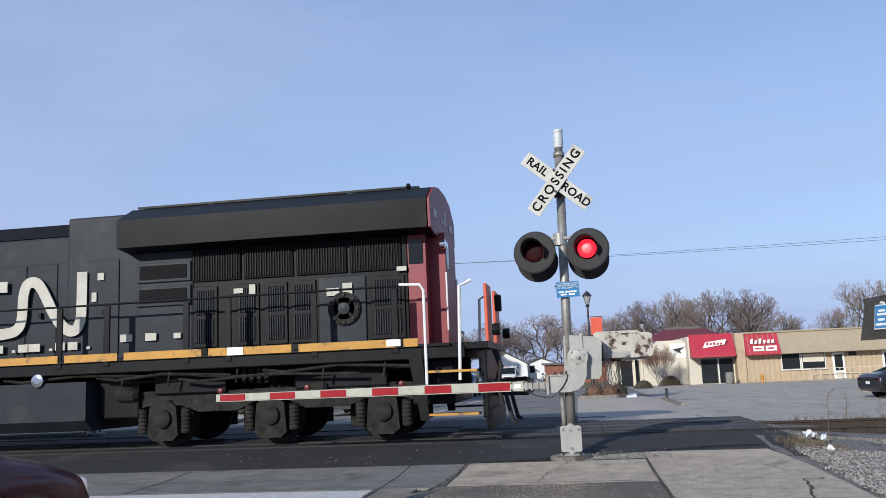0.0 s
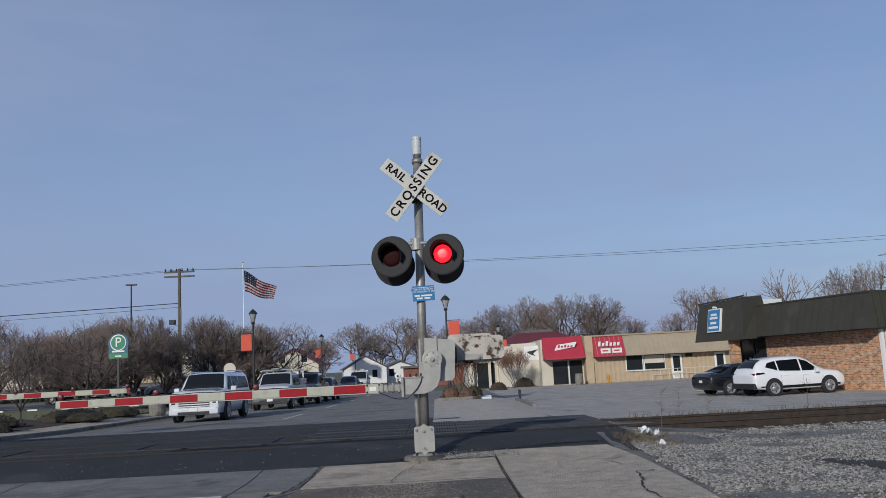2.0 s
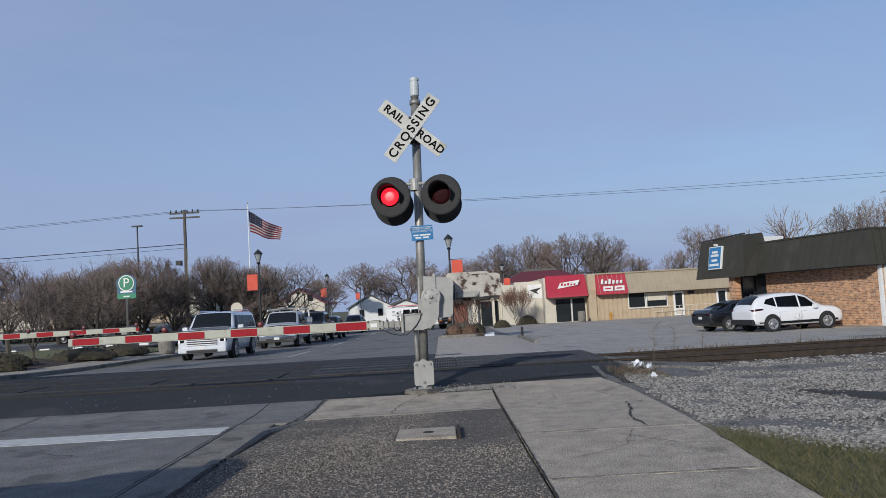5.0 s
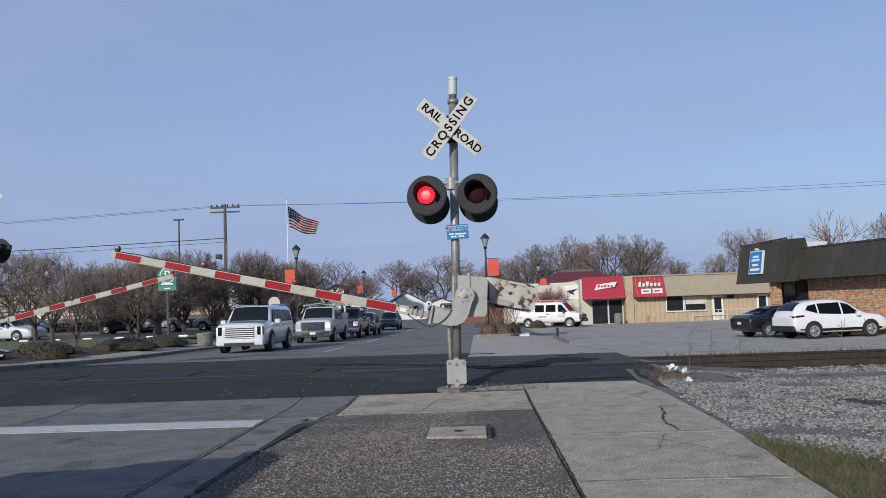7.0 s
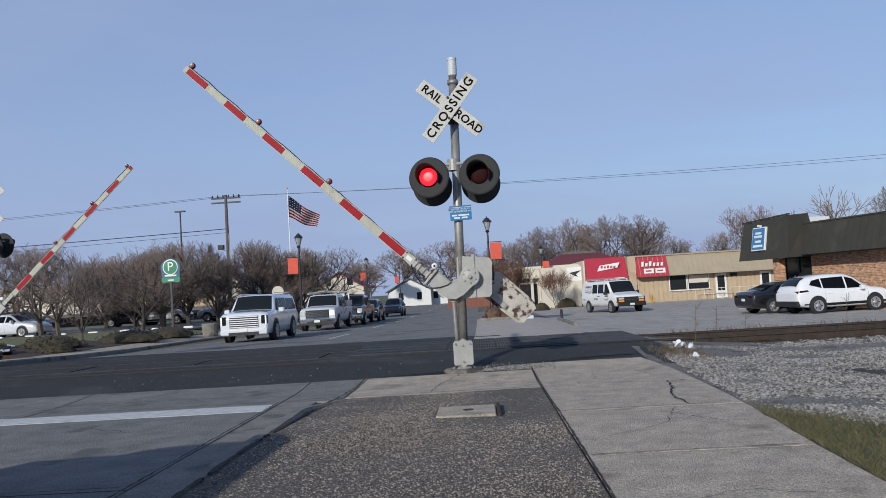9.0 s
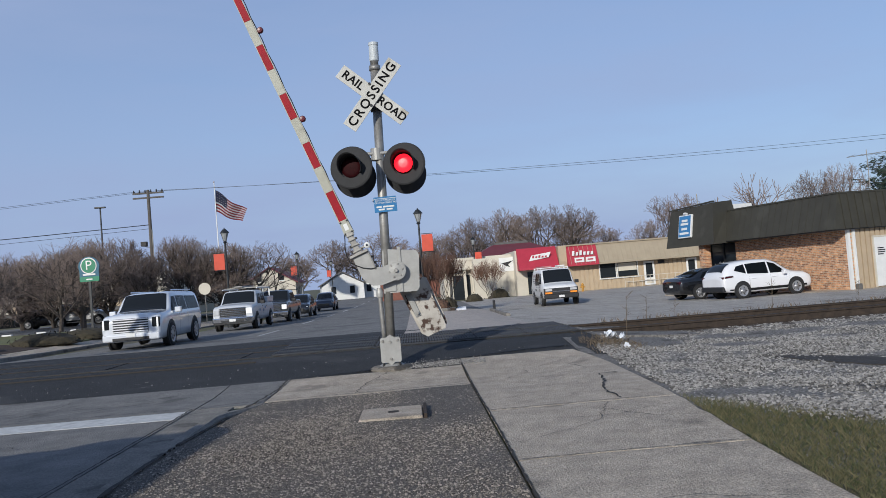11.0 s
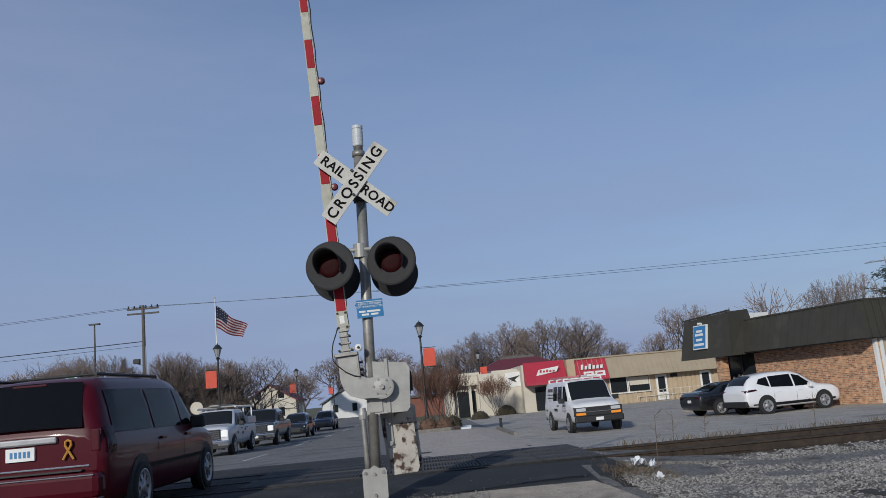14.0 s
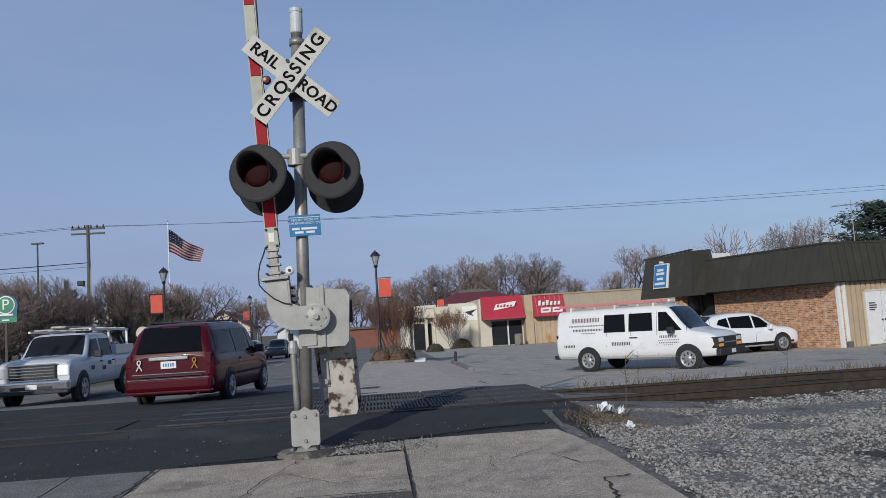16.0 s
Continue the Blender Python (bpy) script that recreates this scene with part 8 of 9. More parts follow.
tree("street", -23.8, 45, 5.4, 20, "bare spreading street tree in winter", 1.25)
tree("street", -15.7, 31.5, 3.5, 80, "small bare tree in the planted bed", 0.7)
tree("dense", -21.0, 58, 6.2, 0, "dense round-headed bare tree", 1.15)
tree("dense", -23.4, 59, 5.8, 130, "dense round-headed bare tree", 1.1)
tree("dense", -18.6, 57, 4.9, 210, "dense round-headed bare tree")
tree("dense", -16.3, 62, 6.3, 75, "dense round-headed bare tree", 1.15)
tree("street", -12.6, 68, 6.4, 200, "bare street tree beside the road", 1.2)
tree("street", -30.5, 52, 6.2, 290, "bare spreading tree beside the car park", 1.3)
tree("street", -35.5, 53, 6.0, 140, "bare spreading tree beside the car park", 1.3)
tree("street", -19.8, 47, 5.0, 250, "bare tree behind the parking sign", 1.2)
tree("street", -27.0, 49, 5.6, 100, "bare spreading tree beside the car park", 1.4)
tree("street", -38.5, 47, 6.0, 10, "bare spreading tree beside the car park", 1.4)
tree("dense", -25.8, 60, 5.6, 40, "dense round-headed bare tree", 1.3)
tree("dense", -14.2, 63, 6.0, 300, "dense round-headed bare tree", 1.1)
tree("dense", -28.5, 61, 5.4, 80, "dense round-headed bare tree", 1.3)
tree("street", -20.5, 52, 5.8, 170, "bare tree behind the parking sign", 1.3)
tree("broad", -13.5, 150, 11, 0, "bare tree behind the white house", 1.2)
tree("broad", -22, 150, 9, 60, "bare tree behind the houses", 1.2)
tree("broad", -6, 155, 12, 140, "broad bare tree beyond the street", 1.3)
tree("broad", -1.5, 118, 7.8, 33, "bare tree far down the street", 1.2)
tree("street", -31, 118, 8, 33, "bare tree behind the houses", 1.2)
tree("street", -38, 120, 9, 93, "bare tree behind the houses", 1.2)
rnd = random.Random(5)
for i, (x, hh) in enumerate(((3.5, 9), (7.5, 10), (11.5, 11.5), (16, 13.2), (20.5, 12.5), (24.5, 12), (28.5, 11), (33, 9))):
    tree("tall" if i % 2 else "broad", x + rnd.uniform(-1, 1), 128 + rnd.uniform(-6, 8), hh * 1.0, rnd.uniform(0, 360), "tall bare tree behind the shops", 0.95 + 0.12 * (i % 2))
for x, hh in ((6, 10.5), (19, 12), (30, 9.5)):
    tree("broad", x, 146, hh, x * 50, "tall bare tree behind the shops", 0.85)
tree("broad", 33, 100, 10.4, 45, "bare round-crowned tree behind the shop", 1.0)
tree("broad", 30, 101, 7.5, 145, "bare tree behind the shop", 1.0)
tree("sparse", 31.0, 70, 9.3, 10, "sparse bare tree above the roof", 1.1)
tree("broad", 40.8, 80, 10.1, 190, "bare round-headed tree above the roof", 0.62)
tree("broad", 44.5, 80, 10.6, 250, "bare round-headed tree above the roof", 0.62)
for i in range(7):
    tree("broad", -60 + i * 16 + rnd.uniform(-3, 3), 200 + rnd.uniform(-10, 20), rnd.uniform(9, 13), rnd.uniform(0, 360), "distant bare tree on the skyline", 1.3)


def leafy(name, label, category, x, y, z, rx, ry, rz, n, size, mt, seed, low=-0.2, flat=0.0, trunk=0.0):
    """A plant of many small leaf blades over an uneven rounded form."""
    rnd = random.Random(seed)
    V, Fc = [], []
    for i in range(n):
        while True:
            p = Vector((rnd.uniform(-1, 1), rnd.uniform(-1, 1), rnd.uniform(low, 1)))
            if 0.35 < p.length < 1:
                break
        p = p * (0.86 + 0.25 * noise.noise(p * 2.2 + Vector((seed, 0, 0))))
        c = Vector((p.x * rx, p.y * ry, max(0.02, p.z * rz)))
        a = Vector((rnd.uniform(-1, 1), rnd.uniform(-1, 1), rnd.uniform(-1, 1))).normalized()
        b = a.orthogonal().normalized() * size * rnd.uniform(0.5, 1)
        a = a * size * rnd.uniform(0.8, 1.6)
        k = len(V)
        V += [c - a * 0.5, c + b * 0.4, c + a * 0.5, c - b * 0.4]
        Fc.append((k, k + 1, k + 2, k + 3))
    me = bpy.data.meshes.new("foliage")
    me.from_pydata(V, [], Fc)
    me.materials.append(mt)
    t = thing(name, label, category, pose(x, y, z))
    o = new("foliage", me)
    o.parent = t
    core = bmesh.new()
    bmesh.ops.create_icosphere(core, subdivisions=2, radius=1)
    for v in core.verts:
        v.co = Vector((v.co.x * rx * 0.8, v.co.y * ry * 0.8, max(-0.05, v.co.z * rz * 0.82)))
    part("inner_branch_mass", core, mt, t)
    if trunk:
        part("trunk", R((0, 0, -trunk), (0, 0, rz * 0.5), 0.2, 0.1, 8), M_BARK, t)
    return t


def evergreen(x, y, height, mt):
    """A spreading conifer: trunk, drooping boughs of short needle sprays, ragged outline."""
    rnd = random.Random(77)
    t = thing("evergreen_tree", "dark green spreading evergreen tree above the roof", "tree", pose(x, y, g(x, y)))
    part("trunk", R((0, 0, -0.2), (0, 0, height * 0.93), 0.28, 0.06, 10), M_BARK, t)
    V, Fc, segs = [], [], []
    for k in range(170):
        z = height * (0.30 + 0.68 * (k / 170))
        ln = (1 - (z / height) ** 5) * 4.6 * rnd.uniform(0.45, 1.1) + 0.6
        a = rnd.uniform(0, 6.28)
        d = Vector((math.cos(a), math.sin(a), rnd.uniform(0.05, 0.3)))
        root = Vector((0, 0, z))
        tip = root + d * ln
        segs.append((root, tip, 0.05, 0.02))
        for i in range(60):
            u = rnd.uniform(0.25, 1.05)
            c = root + d * ln * u + Vector((rnd.gauss(0, 0.26), rnd.gauss(0, 0.26), rnd.gauss(-0.1, 0.16)))
            e = Vector((rnd.uniform(-1, 1), rnd.uniform(-1, 1), rnd.uniform(-0.6, 0.6))).normalized()
            f = e.orthogonal().normalized() * 0.07
            e = e * rnd.uniform(0.15, 0.32)
            q = len(V)
            V += [c - e, c + f, c + e, c - f]
            Fc.append((q, q + 1, q + 2, q + 3))
    me = bpy.data.meshes.new("crown")
    me.from_pydata(V, [], Fc)
    me.materials.append(mt)
    o = new("crown", me)
    o.parent = t
    V, Fc = tubes(segs, 4)
    me = bpy.data.meshes.new("bough")
    me.from_pydata(V, [], Fc)
    me.materials.append(M_BARK)
    o = new("bough", me)
    o.parent = t
    return t


# planted island by the driveway
isl = thing("planted_island", "kerbed island of brown mulch beside the driveway", "planting bed", kind="structure")
kerb("kerb_stone", [(0.15, 43.2), (0.15, 47.4), (2.6, 47.4), (2.5, 43.6), (2.0, 43.0), (0.6, 42.9), (0.15, 43.2)], 0.15, 0.16, isl)
slab("mulch", 0.3, 2.4, 43.2, 47.2, 0.14, M_MULCH, 0.3, 6, 6, isl, amp=0.06)
tree("shrub", 1.45, 45.2, 3.6, 0, "multi-stemmed bare red-twigged shrub on the island", 1.0)
tree("shrub", 2.1, 46.4, 3.4, 90, "multi-stemmed bare red-twigged shrub on the island", 0.9)
M_BROWNLEAF = mat("brown_leaf", (0.14, 0.08, 0.05), (0.08, 0.045, 0.03), 0.9, scale=6)
for i, (x, y, r) in enumerate(((0.9, 43.8, 0.6), (1.7, 43.6, 0.55), (2.15, 44.3, 0.6), (2.2, 45.6, 0.55))):
    leafy("shrub", "low brown clipped shrub on the island", "shrub", x, y, g(x, y) + 0.15, r, r, r * 1.1, 500, 0.09, M_BROWNLEAF if i < 2 else M_HEDGE, 60 + i)
for k in range(5):
    o = thing("edging_stone", "white edging stone beside the island", "stone", pose(2.75 + 0.05 * k, 43.4 + k * 0.8, g(2.8, 43.4 + k * 0.8), 0, 0, 20))
    part("stone", B(-0.25, 0.25, -0.15, 0.15, -0.03, 0.1, 0.04), M_SNOW, o)
m = thing("marker_post", "low black marker post at the entrance kerb", "post", pose(4.6, 44.2, g(4.6, 44.2)))
part("post", B(-0.05, 0.05, -0.25, 0.25, 0, 0.6, 0.02), M_PLASTIC, m)
leafy("bush", "dark clipped bush beside the shop", "bush", 5.2, 67, g(5.2, 67), 0.9, 0.7, 0.8, 400, 0.1, M_HEDGE, 70)
leafy("bush", "dark clipped bush beside the cream building", "bush", 8.0, 73.5, g(8, 73.5), 1.1, 0.7, 1.0, 400, 0.1, M_HEDGE, 71)
tree("shrub", 6.9, 71, 3.6, 33, "bare shrub before the cream building")

# planted corner across the street
bed = thing("planting_bed", "mulched corner bed with grass and old snow", "planting bed", kind="structure")
slab("mulch", -24, -14.3, 22.4, 24.2, 0.05, M_MULCH, 0.3, 10, 6, bed, amp=0.08)
slab("mulch", -40, -14.3, 26.0, 34, 0.06, M_MULCH, 0.3, 10, 8, bed, amp=0.08)
slab("turf", -60, -14.3, 34, 46, 0.07, M_GRASS, 0.3, 10, 8, bed, amp=0.08)
for i, (x, y, rx, rz) in enumerate(((-14.9, 23.5, 0.75, 0.75), (-14.7, 27.5, 0.8, 0.62), (-16.6, 26.8, 0.9, 0.45), (-18.5, 28, 1.4, 0.55), (-16.2, 30, 1.5, 0.55), (-14.9, 34, 1.8, 0.6), (-21.5, 29.5, 1.5, 0.5), (-26, 31, 1.6, 0.5), (-17.5, 25.2, 0.7, 0.8), (-23.8, 27, 1.0, 0.5), (-14.8, 38, 1.6, 0.6), (-30, 32, 1.5, 0.6))):
    leafy("bush", "low clipped winter bush in the corner bed", "bush", x, y, g(x, y) + 0.06, rx, rx * 0.7, rz, 600, 0.09, M_HEDGE, 80 + i)
rnd = random.Random(9)
for i in range(9):
    x, y = rnd.uniform(-22, -14.6), rnd.uniform(24, 31)
    bm = bmesh.new()
    bmesh.ops.create_icosphere(bm, subdivisions=2, radius=1)
    for v in bm.verts:
        v.co = Vector((v.co.x * 0.55, v.co.y * 0.3, max(0, v.co.z) * 0.1)) * (1 + 0.4 * noise.noise(v.co * 2 + Vector((i, 0, 0))))
    o = part("snow_patch", bm, M_SNOW)
    o.matrix_basis = pose(x, y, g(x, y) + 0.12, 0, 0, rnd.uniform(0, 180))
    tagged(o, "small patch of old snow on the mulch", "snow", "snow patches")
for i in range(10):
    x = -34 + i * 1.9
    o = thing("wheel_stop", "white concrete wheel stop in the car park", "wheel stop", pose(x, 46.6, g(x, 46.6) + 0.03))
    part("block", B(-0.28, 0.28, -0.08, 0.08, 0, 0.12, 0.03), M_WHITE, o)
can = thing("planter", "round concrete planter beside the street", "planter", pose(-13.4, 40, g(-13.4, 40)))
part("tub", lathe(bmesh.new(), [(0.32, 0), (0.38, 0.1), (0.42, 0.7), (0.36, 0.72), (0.34, 0.6), (0, 0.6)], 16), M_KERB, can)
evergreen(49.8, 78, 11.4, mat("evergreen_needles", (0.035, 0.055, 0.035), (0.018, 0.03, 0.02), 0.9, scale=3))


# ---- ballast, weeds and grass beside the track ----
def scatter_stones(name, label, n, region, smin, smax, seed, mt, parent=None):
    rnd = random.Random(seed)
    rng = np.random.default_rng(seed)
    P = []
    while len(P) < n:
        p = region(rnd)
        if p is not None:
            P.append(p)
    P = np.array(P)
    size = rng.uniform(smin, smax, n) * rng.choice([0.7, 1.0, 1.0, 1.4], n)
    base = np.array([(1, 0, 0), (-1, 0, 0), (0, 1, 0), (0, -1, 0), (0, 0, 1), (0, 0, -1)], float)
    tri = np.array([(0, 2, 4), (2, 1, 4), (1, 3, 4), (3, 0, 4), (2, 0, 5), (1, 2, 5), (3, 1, 5), (0, 3, 5)])
    qa = rng.normal(size=(n, 3, 3))
    R3 = np.linalg.qr(qa)[0]
    K = base[None] * size[:, None, None] * rng.uniform(0.6, 1.15, (n, 6, 1))
    K = np.einsum("nij,nkj->nki", R3, K)
    K[:, :, 2] *= 0.75
    K += P[:, None, :]
    K[:, :, 2] += size[:, None] * 0.25
    V = K.reshape(-1, 3).tolist()
    Fc = (tri[None] + 6 * np.arange(n)[:, None, None]).reshape(-1, 3).tolist()
    me = bpy.data.meshes.new(name)
    me.from_pydata(V, [], Fc)
    me.materials.append(mt)
    o = new(name, me)
    return tagged(o, label, "ballast", kind="stuff")


def stone_mat(name, a, b):
    m = mat(name, a, b, 0.9, scale=9, bump=0.3)
    n, l = m.node_tree.nodes, m.node_tree.links
    geo = n.new("ShaderNodeNewGeometry")
    rp = n.new("ShaderNodeValToRGB")
    rp.color_ramp.elements[0].color, rp.color_ramp.elements[1].color = (*b, 1), (*a, 1)
    l.new(geo.outputs["Random Per Island"], rp.inputs[0])
    mx = n.new("ShaderNodeMix")
    mx.data_type, mx.blend_type = "RGBA", "MULTIPLY"
    mx.inputs["Factor"].default_value = 0.5
    l.new(rp.outputs[0], mx.inputs["A"])
    old = n["Principled BSDF"].inputs["Base Color"].links[0].from_socket
    l.new(old, mx.inputs["B"])
    l.new(rp.outputs[0], n["Principled BSDF"].inputs["Base Color"])
    return m


M_STONES = stone_mat("loose_ballast", (0.37, 0.355, 0.335), (0.05, 0.047, 0.044))
slab("gravel_bed", 2.75, 40, -40, 13.6, 0.0, M_GRAVEL, 0.1, 20, 60, track, "grey gravel bed")
slab("gravel_bed", 3.32, 40, 13.6, 18.4, 0.0, M_GRAVEL, 0.1, 20, 20, track, "grey ballast bed")


def grass_edge(x):
    """Where the grass ends and the gravel begins."""
    return lerp([(2.6, 8.3), (3.0, 7.4), (3.8, 6.0), (4.6, 5.2), (6, 4.6), (10, 3.5)], x)


def near_gravel(rnd):
    x, y = 2.6 + 9.5 * rnd.random() ** 1.3, rnd.uniform(4.5, 13.75)
    edge = lerp([(4.4, 2.56), (5.8, 2.65), (8, 2.84), (10.2, 2.95), (11.6, 3.0), (12.6, 3.0), (13.8, 3.5)], y)
    if x < edge + 0.02 + 0.1 * rnd.random() or y < grass_edge(x) + rnd.uniform(-0.5, 0.2):
        return None
    # most stones are left out over the dark patch
    patch_dist = ((x - 5.3) / 0.75) ** 2 + ((y - 9.1 + (x - 5.3) * 1.0) / 0.45) ** 2
    if patch_dist + 0.5 * noise.noise((x * 3, y * 3, 5)) < 1 and rnd.random() < 0.8:
        return None
    if noise.noise((x * 0.9, y * 0.9, 2)) < -0.18 and rnd.random() < 0.55:
        return None
    return x, y, g(x, y) + 0.03 * noise.noise((x * 1.2, y * 1.2, 0))


def track_gravel(rnd):
    x, y = 3.4 + 14 * rnd.random() ** 1.2, rnd.uniform(13.7, 18.2)
    if abs(y - 14.5) < 0.1 or abs(y - 15.98) < 0.1:
        return None
    return x, y, g(x, y) - 0.01


scatter_stones("ballast_stones", "loose grey ballast stones beside the track", 130000, near_gravel, 0.008, 0.021, 3, M_STONES)
scatter_stones("ballast_stones", "grey ballast stones between the ties", 22000, track_gravel, 0.013, 0.032, 4, M_STONES)


def verge_grit(rnd):
    x, y = rnd.uniform(-1.75, 0.92), 2.6 + 7.4 * rnd.random() ** 0.8
    if -0.34 < x < 0.38 and 7.82 < y < 8.54:
        return None
    return x, y, verge_h(x, y) + 0.001


M_PEBBLE = stone_mat("verge_pebble", (0.36, 0.315, 0.268), (0.03, 0.026, 0.022))
scatter_stones("verge_pebbles", "exposed brown and grey pebbles of the verge", 60000, verge_grit, 0.005, 0.0105, 6, M_PEBBLE)


def road_grit(rnd):
    x, y = rnd.uniform(-6, 2.8), rnd.uniform(11.9, 13.2)
    return x, y, g(x, y) + 0.012


def base_grit(rnd):
    x, y = rnd.uniform(0.1, 1.3), rnd.gauss(12.15, 0.13)
    if y < 11.95 and x < 0.9 and rnd.random() < 0.7:
        return None
    return x, y, g(x, y) + 0.014


scatter_stones("road_grit", "grey grit gathered beside the signal footing", 2200, base_grit, 0.006, 0.014, 8, M_STONES)
scatter_stones("road_grit", "loose grit and pale pebbles on the asphalt", 140, road_grit, 0.005, 0.013, 7, M_STONES)


def blades(name, label, n, region, h0, h1, w, seed, mt, category="grass", lean=0.5):
    rnd = random.Random(seed)
    V, Fc = [], []
    made = 0
    while made < n:
        p = region(rnd)
        if p is None:
            continue
        a = rnd.uniform(0, 6.3)
        h = rnd.uniform(h0, h1)
        dx, dy = math.cos(a), math.sin(a)
        l = rnd.uniform(0.2, 1) * lean * h
        k = len(V)
        V += [(p[0] - dy * w, p[1] + dx * w, p[2]), (p[0] + dy * w, p[1] - dx * w, p[2]), (p[0] + dx * l * 0.5 + dy * w * 0.5, p[1] + dy * l * 0.5, p[2] + h * 0.65), (p[0] + dx * l, p[1] + dy * l, p[2] + h)]
        Fc += [(k, k + 1, k + 2), (k, k + 2, k + 3)]
        made += 1
    me = bpy.data.meshes.new(name)
    me.from_pydata(V, [], Fc)
    me.materials.append(mt)
    return tagged(new(name, me), label, category, kind="stuff")


def grass_region(rnd):
    x, y = 2.5 + 5.5 * rnd.random() ** 1.2, rnd.uniform(2.0, 8.6)
    if x < lerp([(4.4, 2.58), (5.8, 2.67), (8, 2.84), (9, 2.9)], y) or y > grass_edge(x) + rnd.uniform(-0.7, 0.25):
        return None
    return x, y, g(x, y)


M_GRASSB = stone_mat("grass_blades", (0.15, 0.125, 0.065), (0.028, 0.045, 0.014))
blades("grass", "short dormant grass of brown and green blades", 60000, grass_region, 0.015, 0.06, 0.003, 11, M_GRASSB, lean=1.2)
M_STRAW = stone_mat("dry_weed", (0.17, 0.13, 0.085), (0.075, 0.055, 0.036))


def weed_region(rnd):
    x, y = rnd.uniform(4.5, 22), rnd.gauss(18.3, 0.5)
    if noise.noise((x * 0.9, y, 0)) < -0.05:
        return None
    return x, y, g(x, y)


blades("dry_weeds", "dry brown weeds along the car park edge", 2200, weed_region, 0.04, 0.26, 0.006, 12, M_STRAW, "weeds", 0.6)


def debris_region(rnd):
    x, y = rnd.gauss(3.35, 0.3), rnd.gauss(12.8, 0.4)
    if x < 2.9 or y > 14:
        return None
    return x, y, g(x, y)


blades("dry_weeds", "matted dry weeds at the end of the walk", 700, debris_region, 0.02, 0.08, 0.005, 13, M_STRAW, "weeds", 1.6)
for i, (x, y, h) in enumerate(((3.75, 13.3, 0.75), (5.4, 17.9, 0.7), (6.1, 18.1, 0.55), (8.3, 18.0, 0.8), (10.4, 18.2, 0.6), (12.5, 18.3, 0.7))):
    w = thing("dry_weed_stalk", "tall dry weed stalk beside the track", "weed", pose(x, y, g(x, y)))
    bm = bmesh.new()
    rod(bm, (0, 0, -0.03), (0.06, 0.02, h), 0.006, 0.003, 5)
    rr = random.Random(i)
    for k in range(9):
        zz = h * rr.uniform(0.4, 1)
        rod(bm, (0.06 * zz / h, 0.02 * zz / h, zz), (0.06 * zz / h + rr.uniform(-0.13, 0.13), rr.uniform(-0.1, 0.1), zz + rr.uniform(0.03, 0.12)), 0.004, 0.002, 4)
    part("stalk", bm, M_STRAW, w)
# litter by the panel end
for i, (x, y, sx, rot) in enumerate(((3.42, 13.1, 0.10, 20), (3.55, 12.95, 0.08, 70), (3.5, 12.35, 0.05, 10))):
    bm = bmesh.new()
    bmesh.ops.create_grid(bm, x_segments=5, y_segments=5, size=1)
    for v in bm.verts:
        v.co = Vector((v.co.x * sx, v.co.y * sx * 0.5, 0.10 * noise.noise(v.co * 1.7 + Vector((i * 3, 0, 0))) + 0.10 * (i < 2)))
    bmesh.ops.solidify(bm, geom=bm.faces[:], thickness=0.004)
    o = part("litter", bm, M_SNOW)
    o.matrix_basis = pose(x, y, g(x, y) + 0.03, 25 if i < 2 else 0, 0, rot)
    tagged(o, "crumpled white plastic litter beside the track", "litter", "litter")
# dark ragged patch laid in the gravel, with few stones on it
bm = bmesh.new()
ring = []
mid = bm.verts.new((0, 0, 0.016))
for k in range(40):
    a = 2 * math.pi * k / 40
    r = 0.85 + 0.45 * noise.noise((math.cos(a) * 2.1, math.sin(a) * 2.1, 4.4)) + 0.25 * noise.noise((math.cos(a) * 6, math.sin(a) * 6, 1.4))
    ring.append(bm.verts.new((1.10 * r * math.cos(a), 0.32 * r * math.sin(a), 0.012)))
for k in range(40):
    bm.faces.new((mid, ring[k], ring[(k + 1) % 40]))
r_ = bmesh.ops.extrude_edge_only(bm, edges=[e for e in bm.edges if e.is_boundary])
for v in r_["geom"]:
    if isinstance(v, bmesh.types.BMVert):
        v.co.z -= 0.06
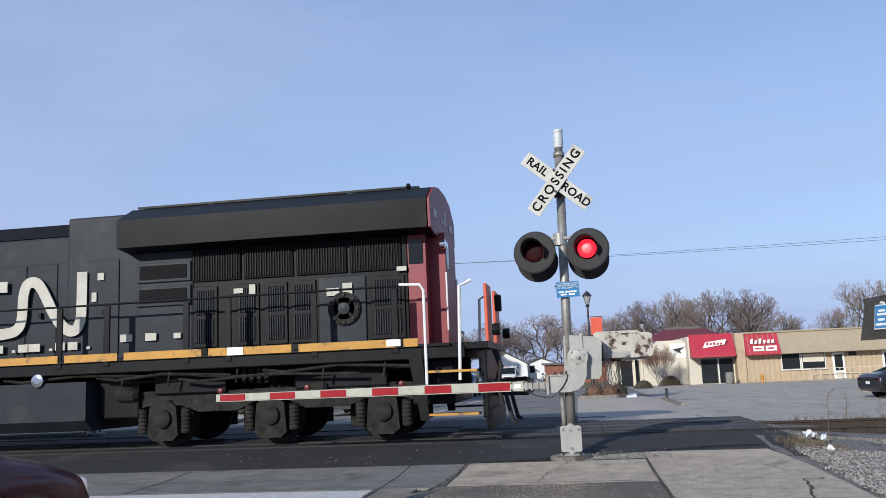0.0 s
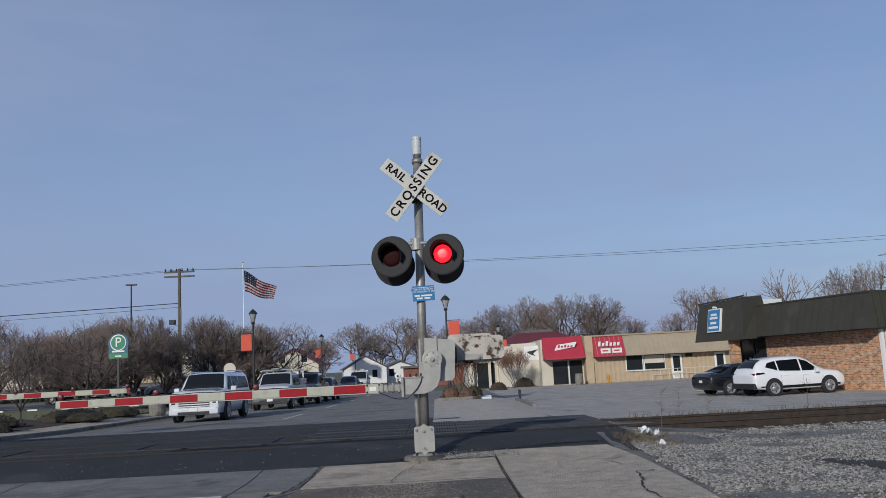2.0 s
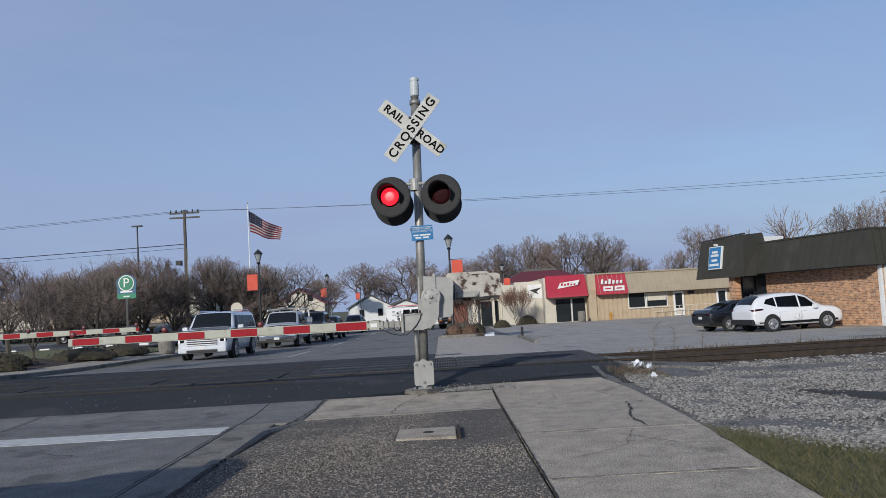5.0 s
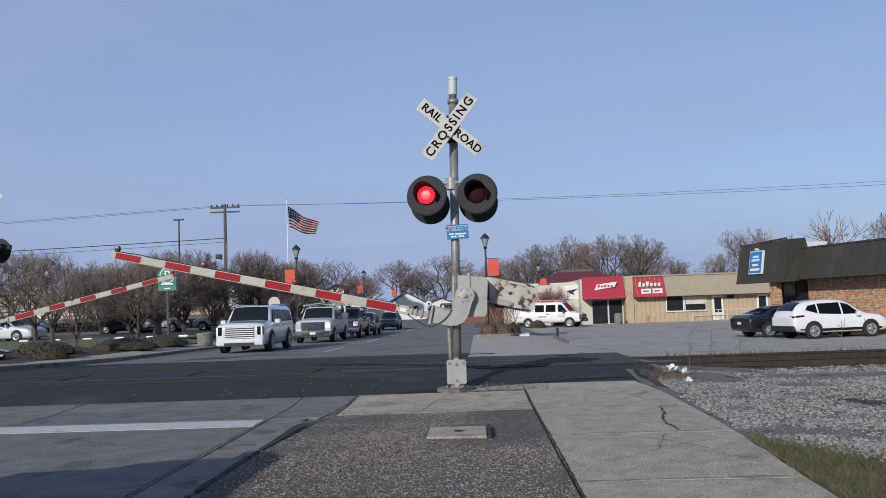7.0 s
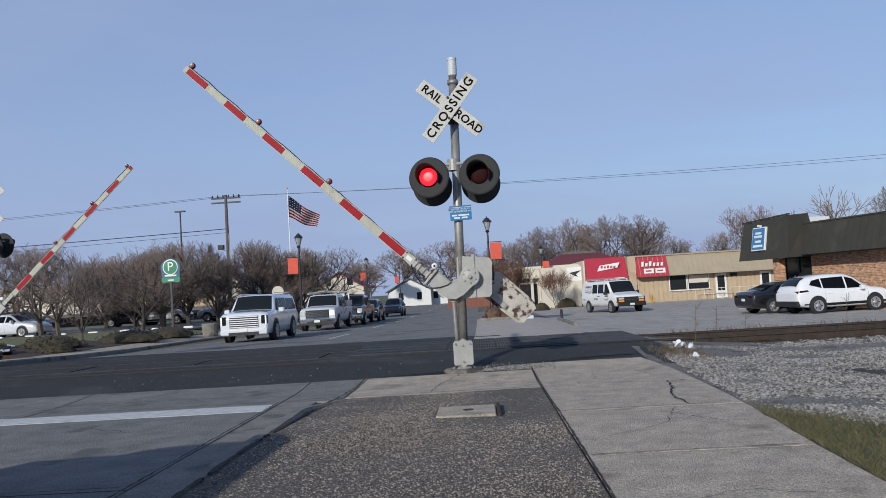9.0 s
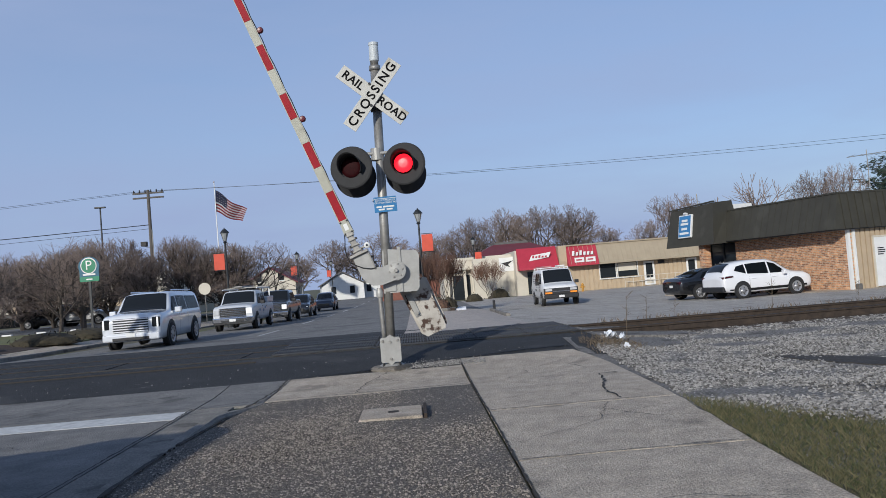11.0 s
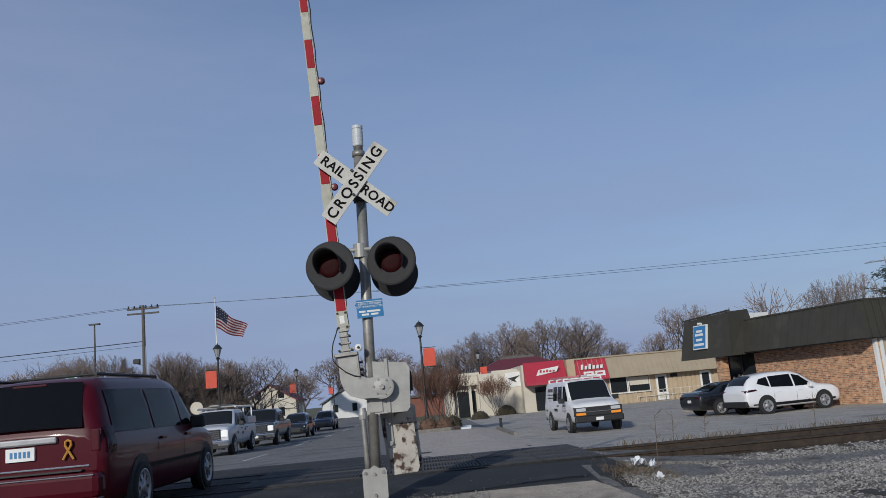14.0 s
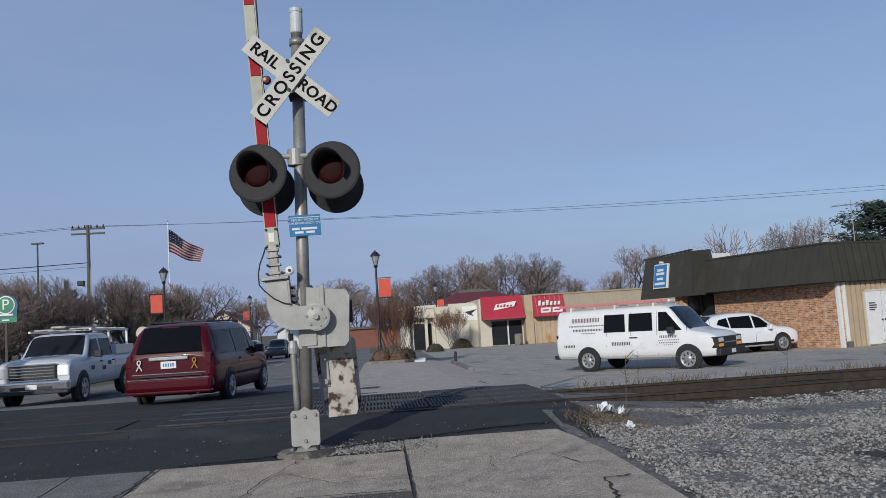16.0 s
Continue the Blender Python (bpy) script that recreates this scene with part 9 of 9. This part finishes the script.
o = part("dark_gravel_patch", bm, mat("dark_patch_fill", (0.05, 0.044, 0.038), (0.025, 0.022, 0.02), 0.9, scale=12, bump=1.0, bump_scale=30), track, "dark ragged patch with few stones in the gravel")
o.matrix_basis = pose(5.35, 9.25, g(5.35, 9.25), 0, 0, -62)


# ---- what moves ----
def gate_angle(t):
    return lerp([(0, 0), (6.3, 0), (7.3, 18.0), (7.5, 21.5), (8.0, 29), (8.6, 38.5), (10.8, 67), (11.0, 69), (12.0, 83), (12.5, 86.5), (13, 87), (16, 87)], t)


def motions():
    for gate in (near_gate, far_gate):
        rows = [(t, pose(0.17, -0.12, 1.50, 0, gate_angle(t), 0)) for t in [0, 3, 6, 6.5, 7, 7.3, 7.5, 7.8, 8, 8.3, 8.6, 9, 9.5, 10, 10.4, 10.8, 11, 11.3, 11.6, 12, 12.5, 13, 16]]
        walk(gate, rows)
    # flashing lamps: the lit disc stands before the dark lens while it burns, and behind it while it rests
    for lits in (near_lits, far_lits):
        for k, lit in enumerate(lits):
            rows, on = [], None
            for i in range(23):
                t0 = 0.27 + (i - 1) * 0.545
                state = (i % 2 == 0) == (k == 1)
                t0 = max(0.0, t0)
                if t0 >= 12.1:
                    break
                if on is not None:
                    rows.append((t0 - 1 / FPS, pose(0, 0, 0.05 if on else -0.02)))
                rows.append((t0, pose(0, 0, 0.05 if state else -0.02)))
                on = state
            rows.append((12.1 - 1 / FPS, pose(0, 0, 0.05 if on else -0.02)))
            rows += [(12.1, pose(0, 0, -0.02)), (16.0, pose(0, 0, -0.02))]
            walk(lit, rows)
    # the train draws away along the track
    walk(train, [(t, pose(-1.05 - 9.8 * t, 15.24, 0.2275)) for t in (0, 0.5, 1, 2, 4, 8, 16)])
    # the flag sways about its pole
    walk(flag_cloth, [(t * 0.8, pose(-25.2, 110, 15.6, 0, 4 * math.sin(t * 1.9), 12 * math.sin(t * 1.3))) for t in range(21)])
    # street traffic
    for car, path in ROUTES:
        walk(car, [(t, pose(x, y, g(x, y) + dz, 0, 0, h)) for t, x, y, h, dz in path])


motions()
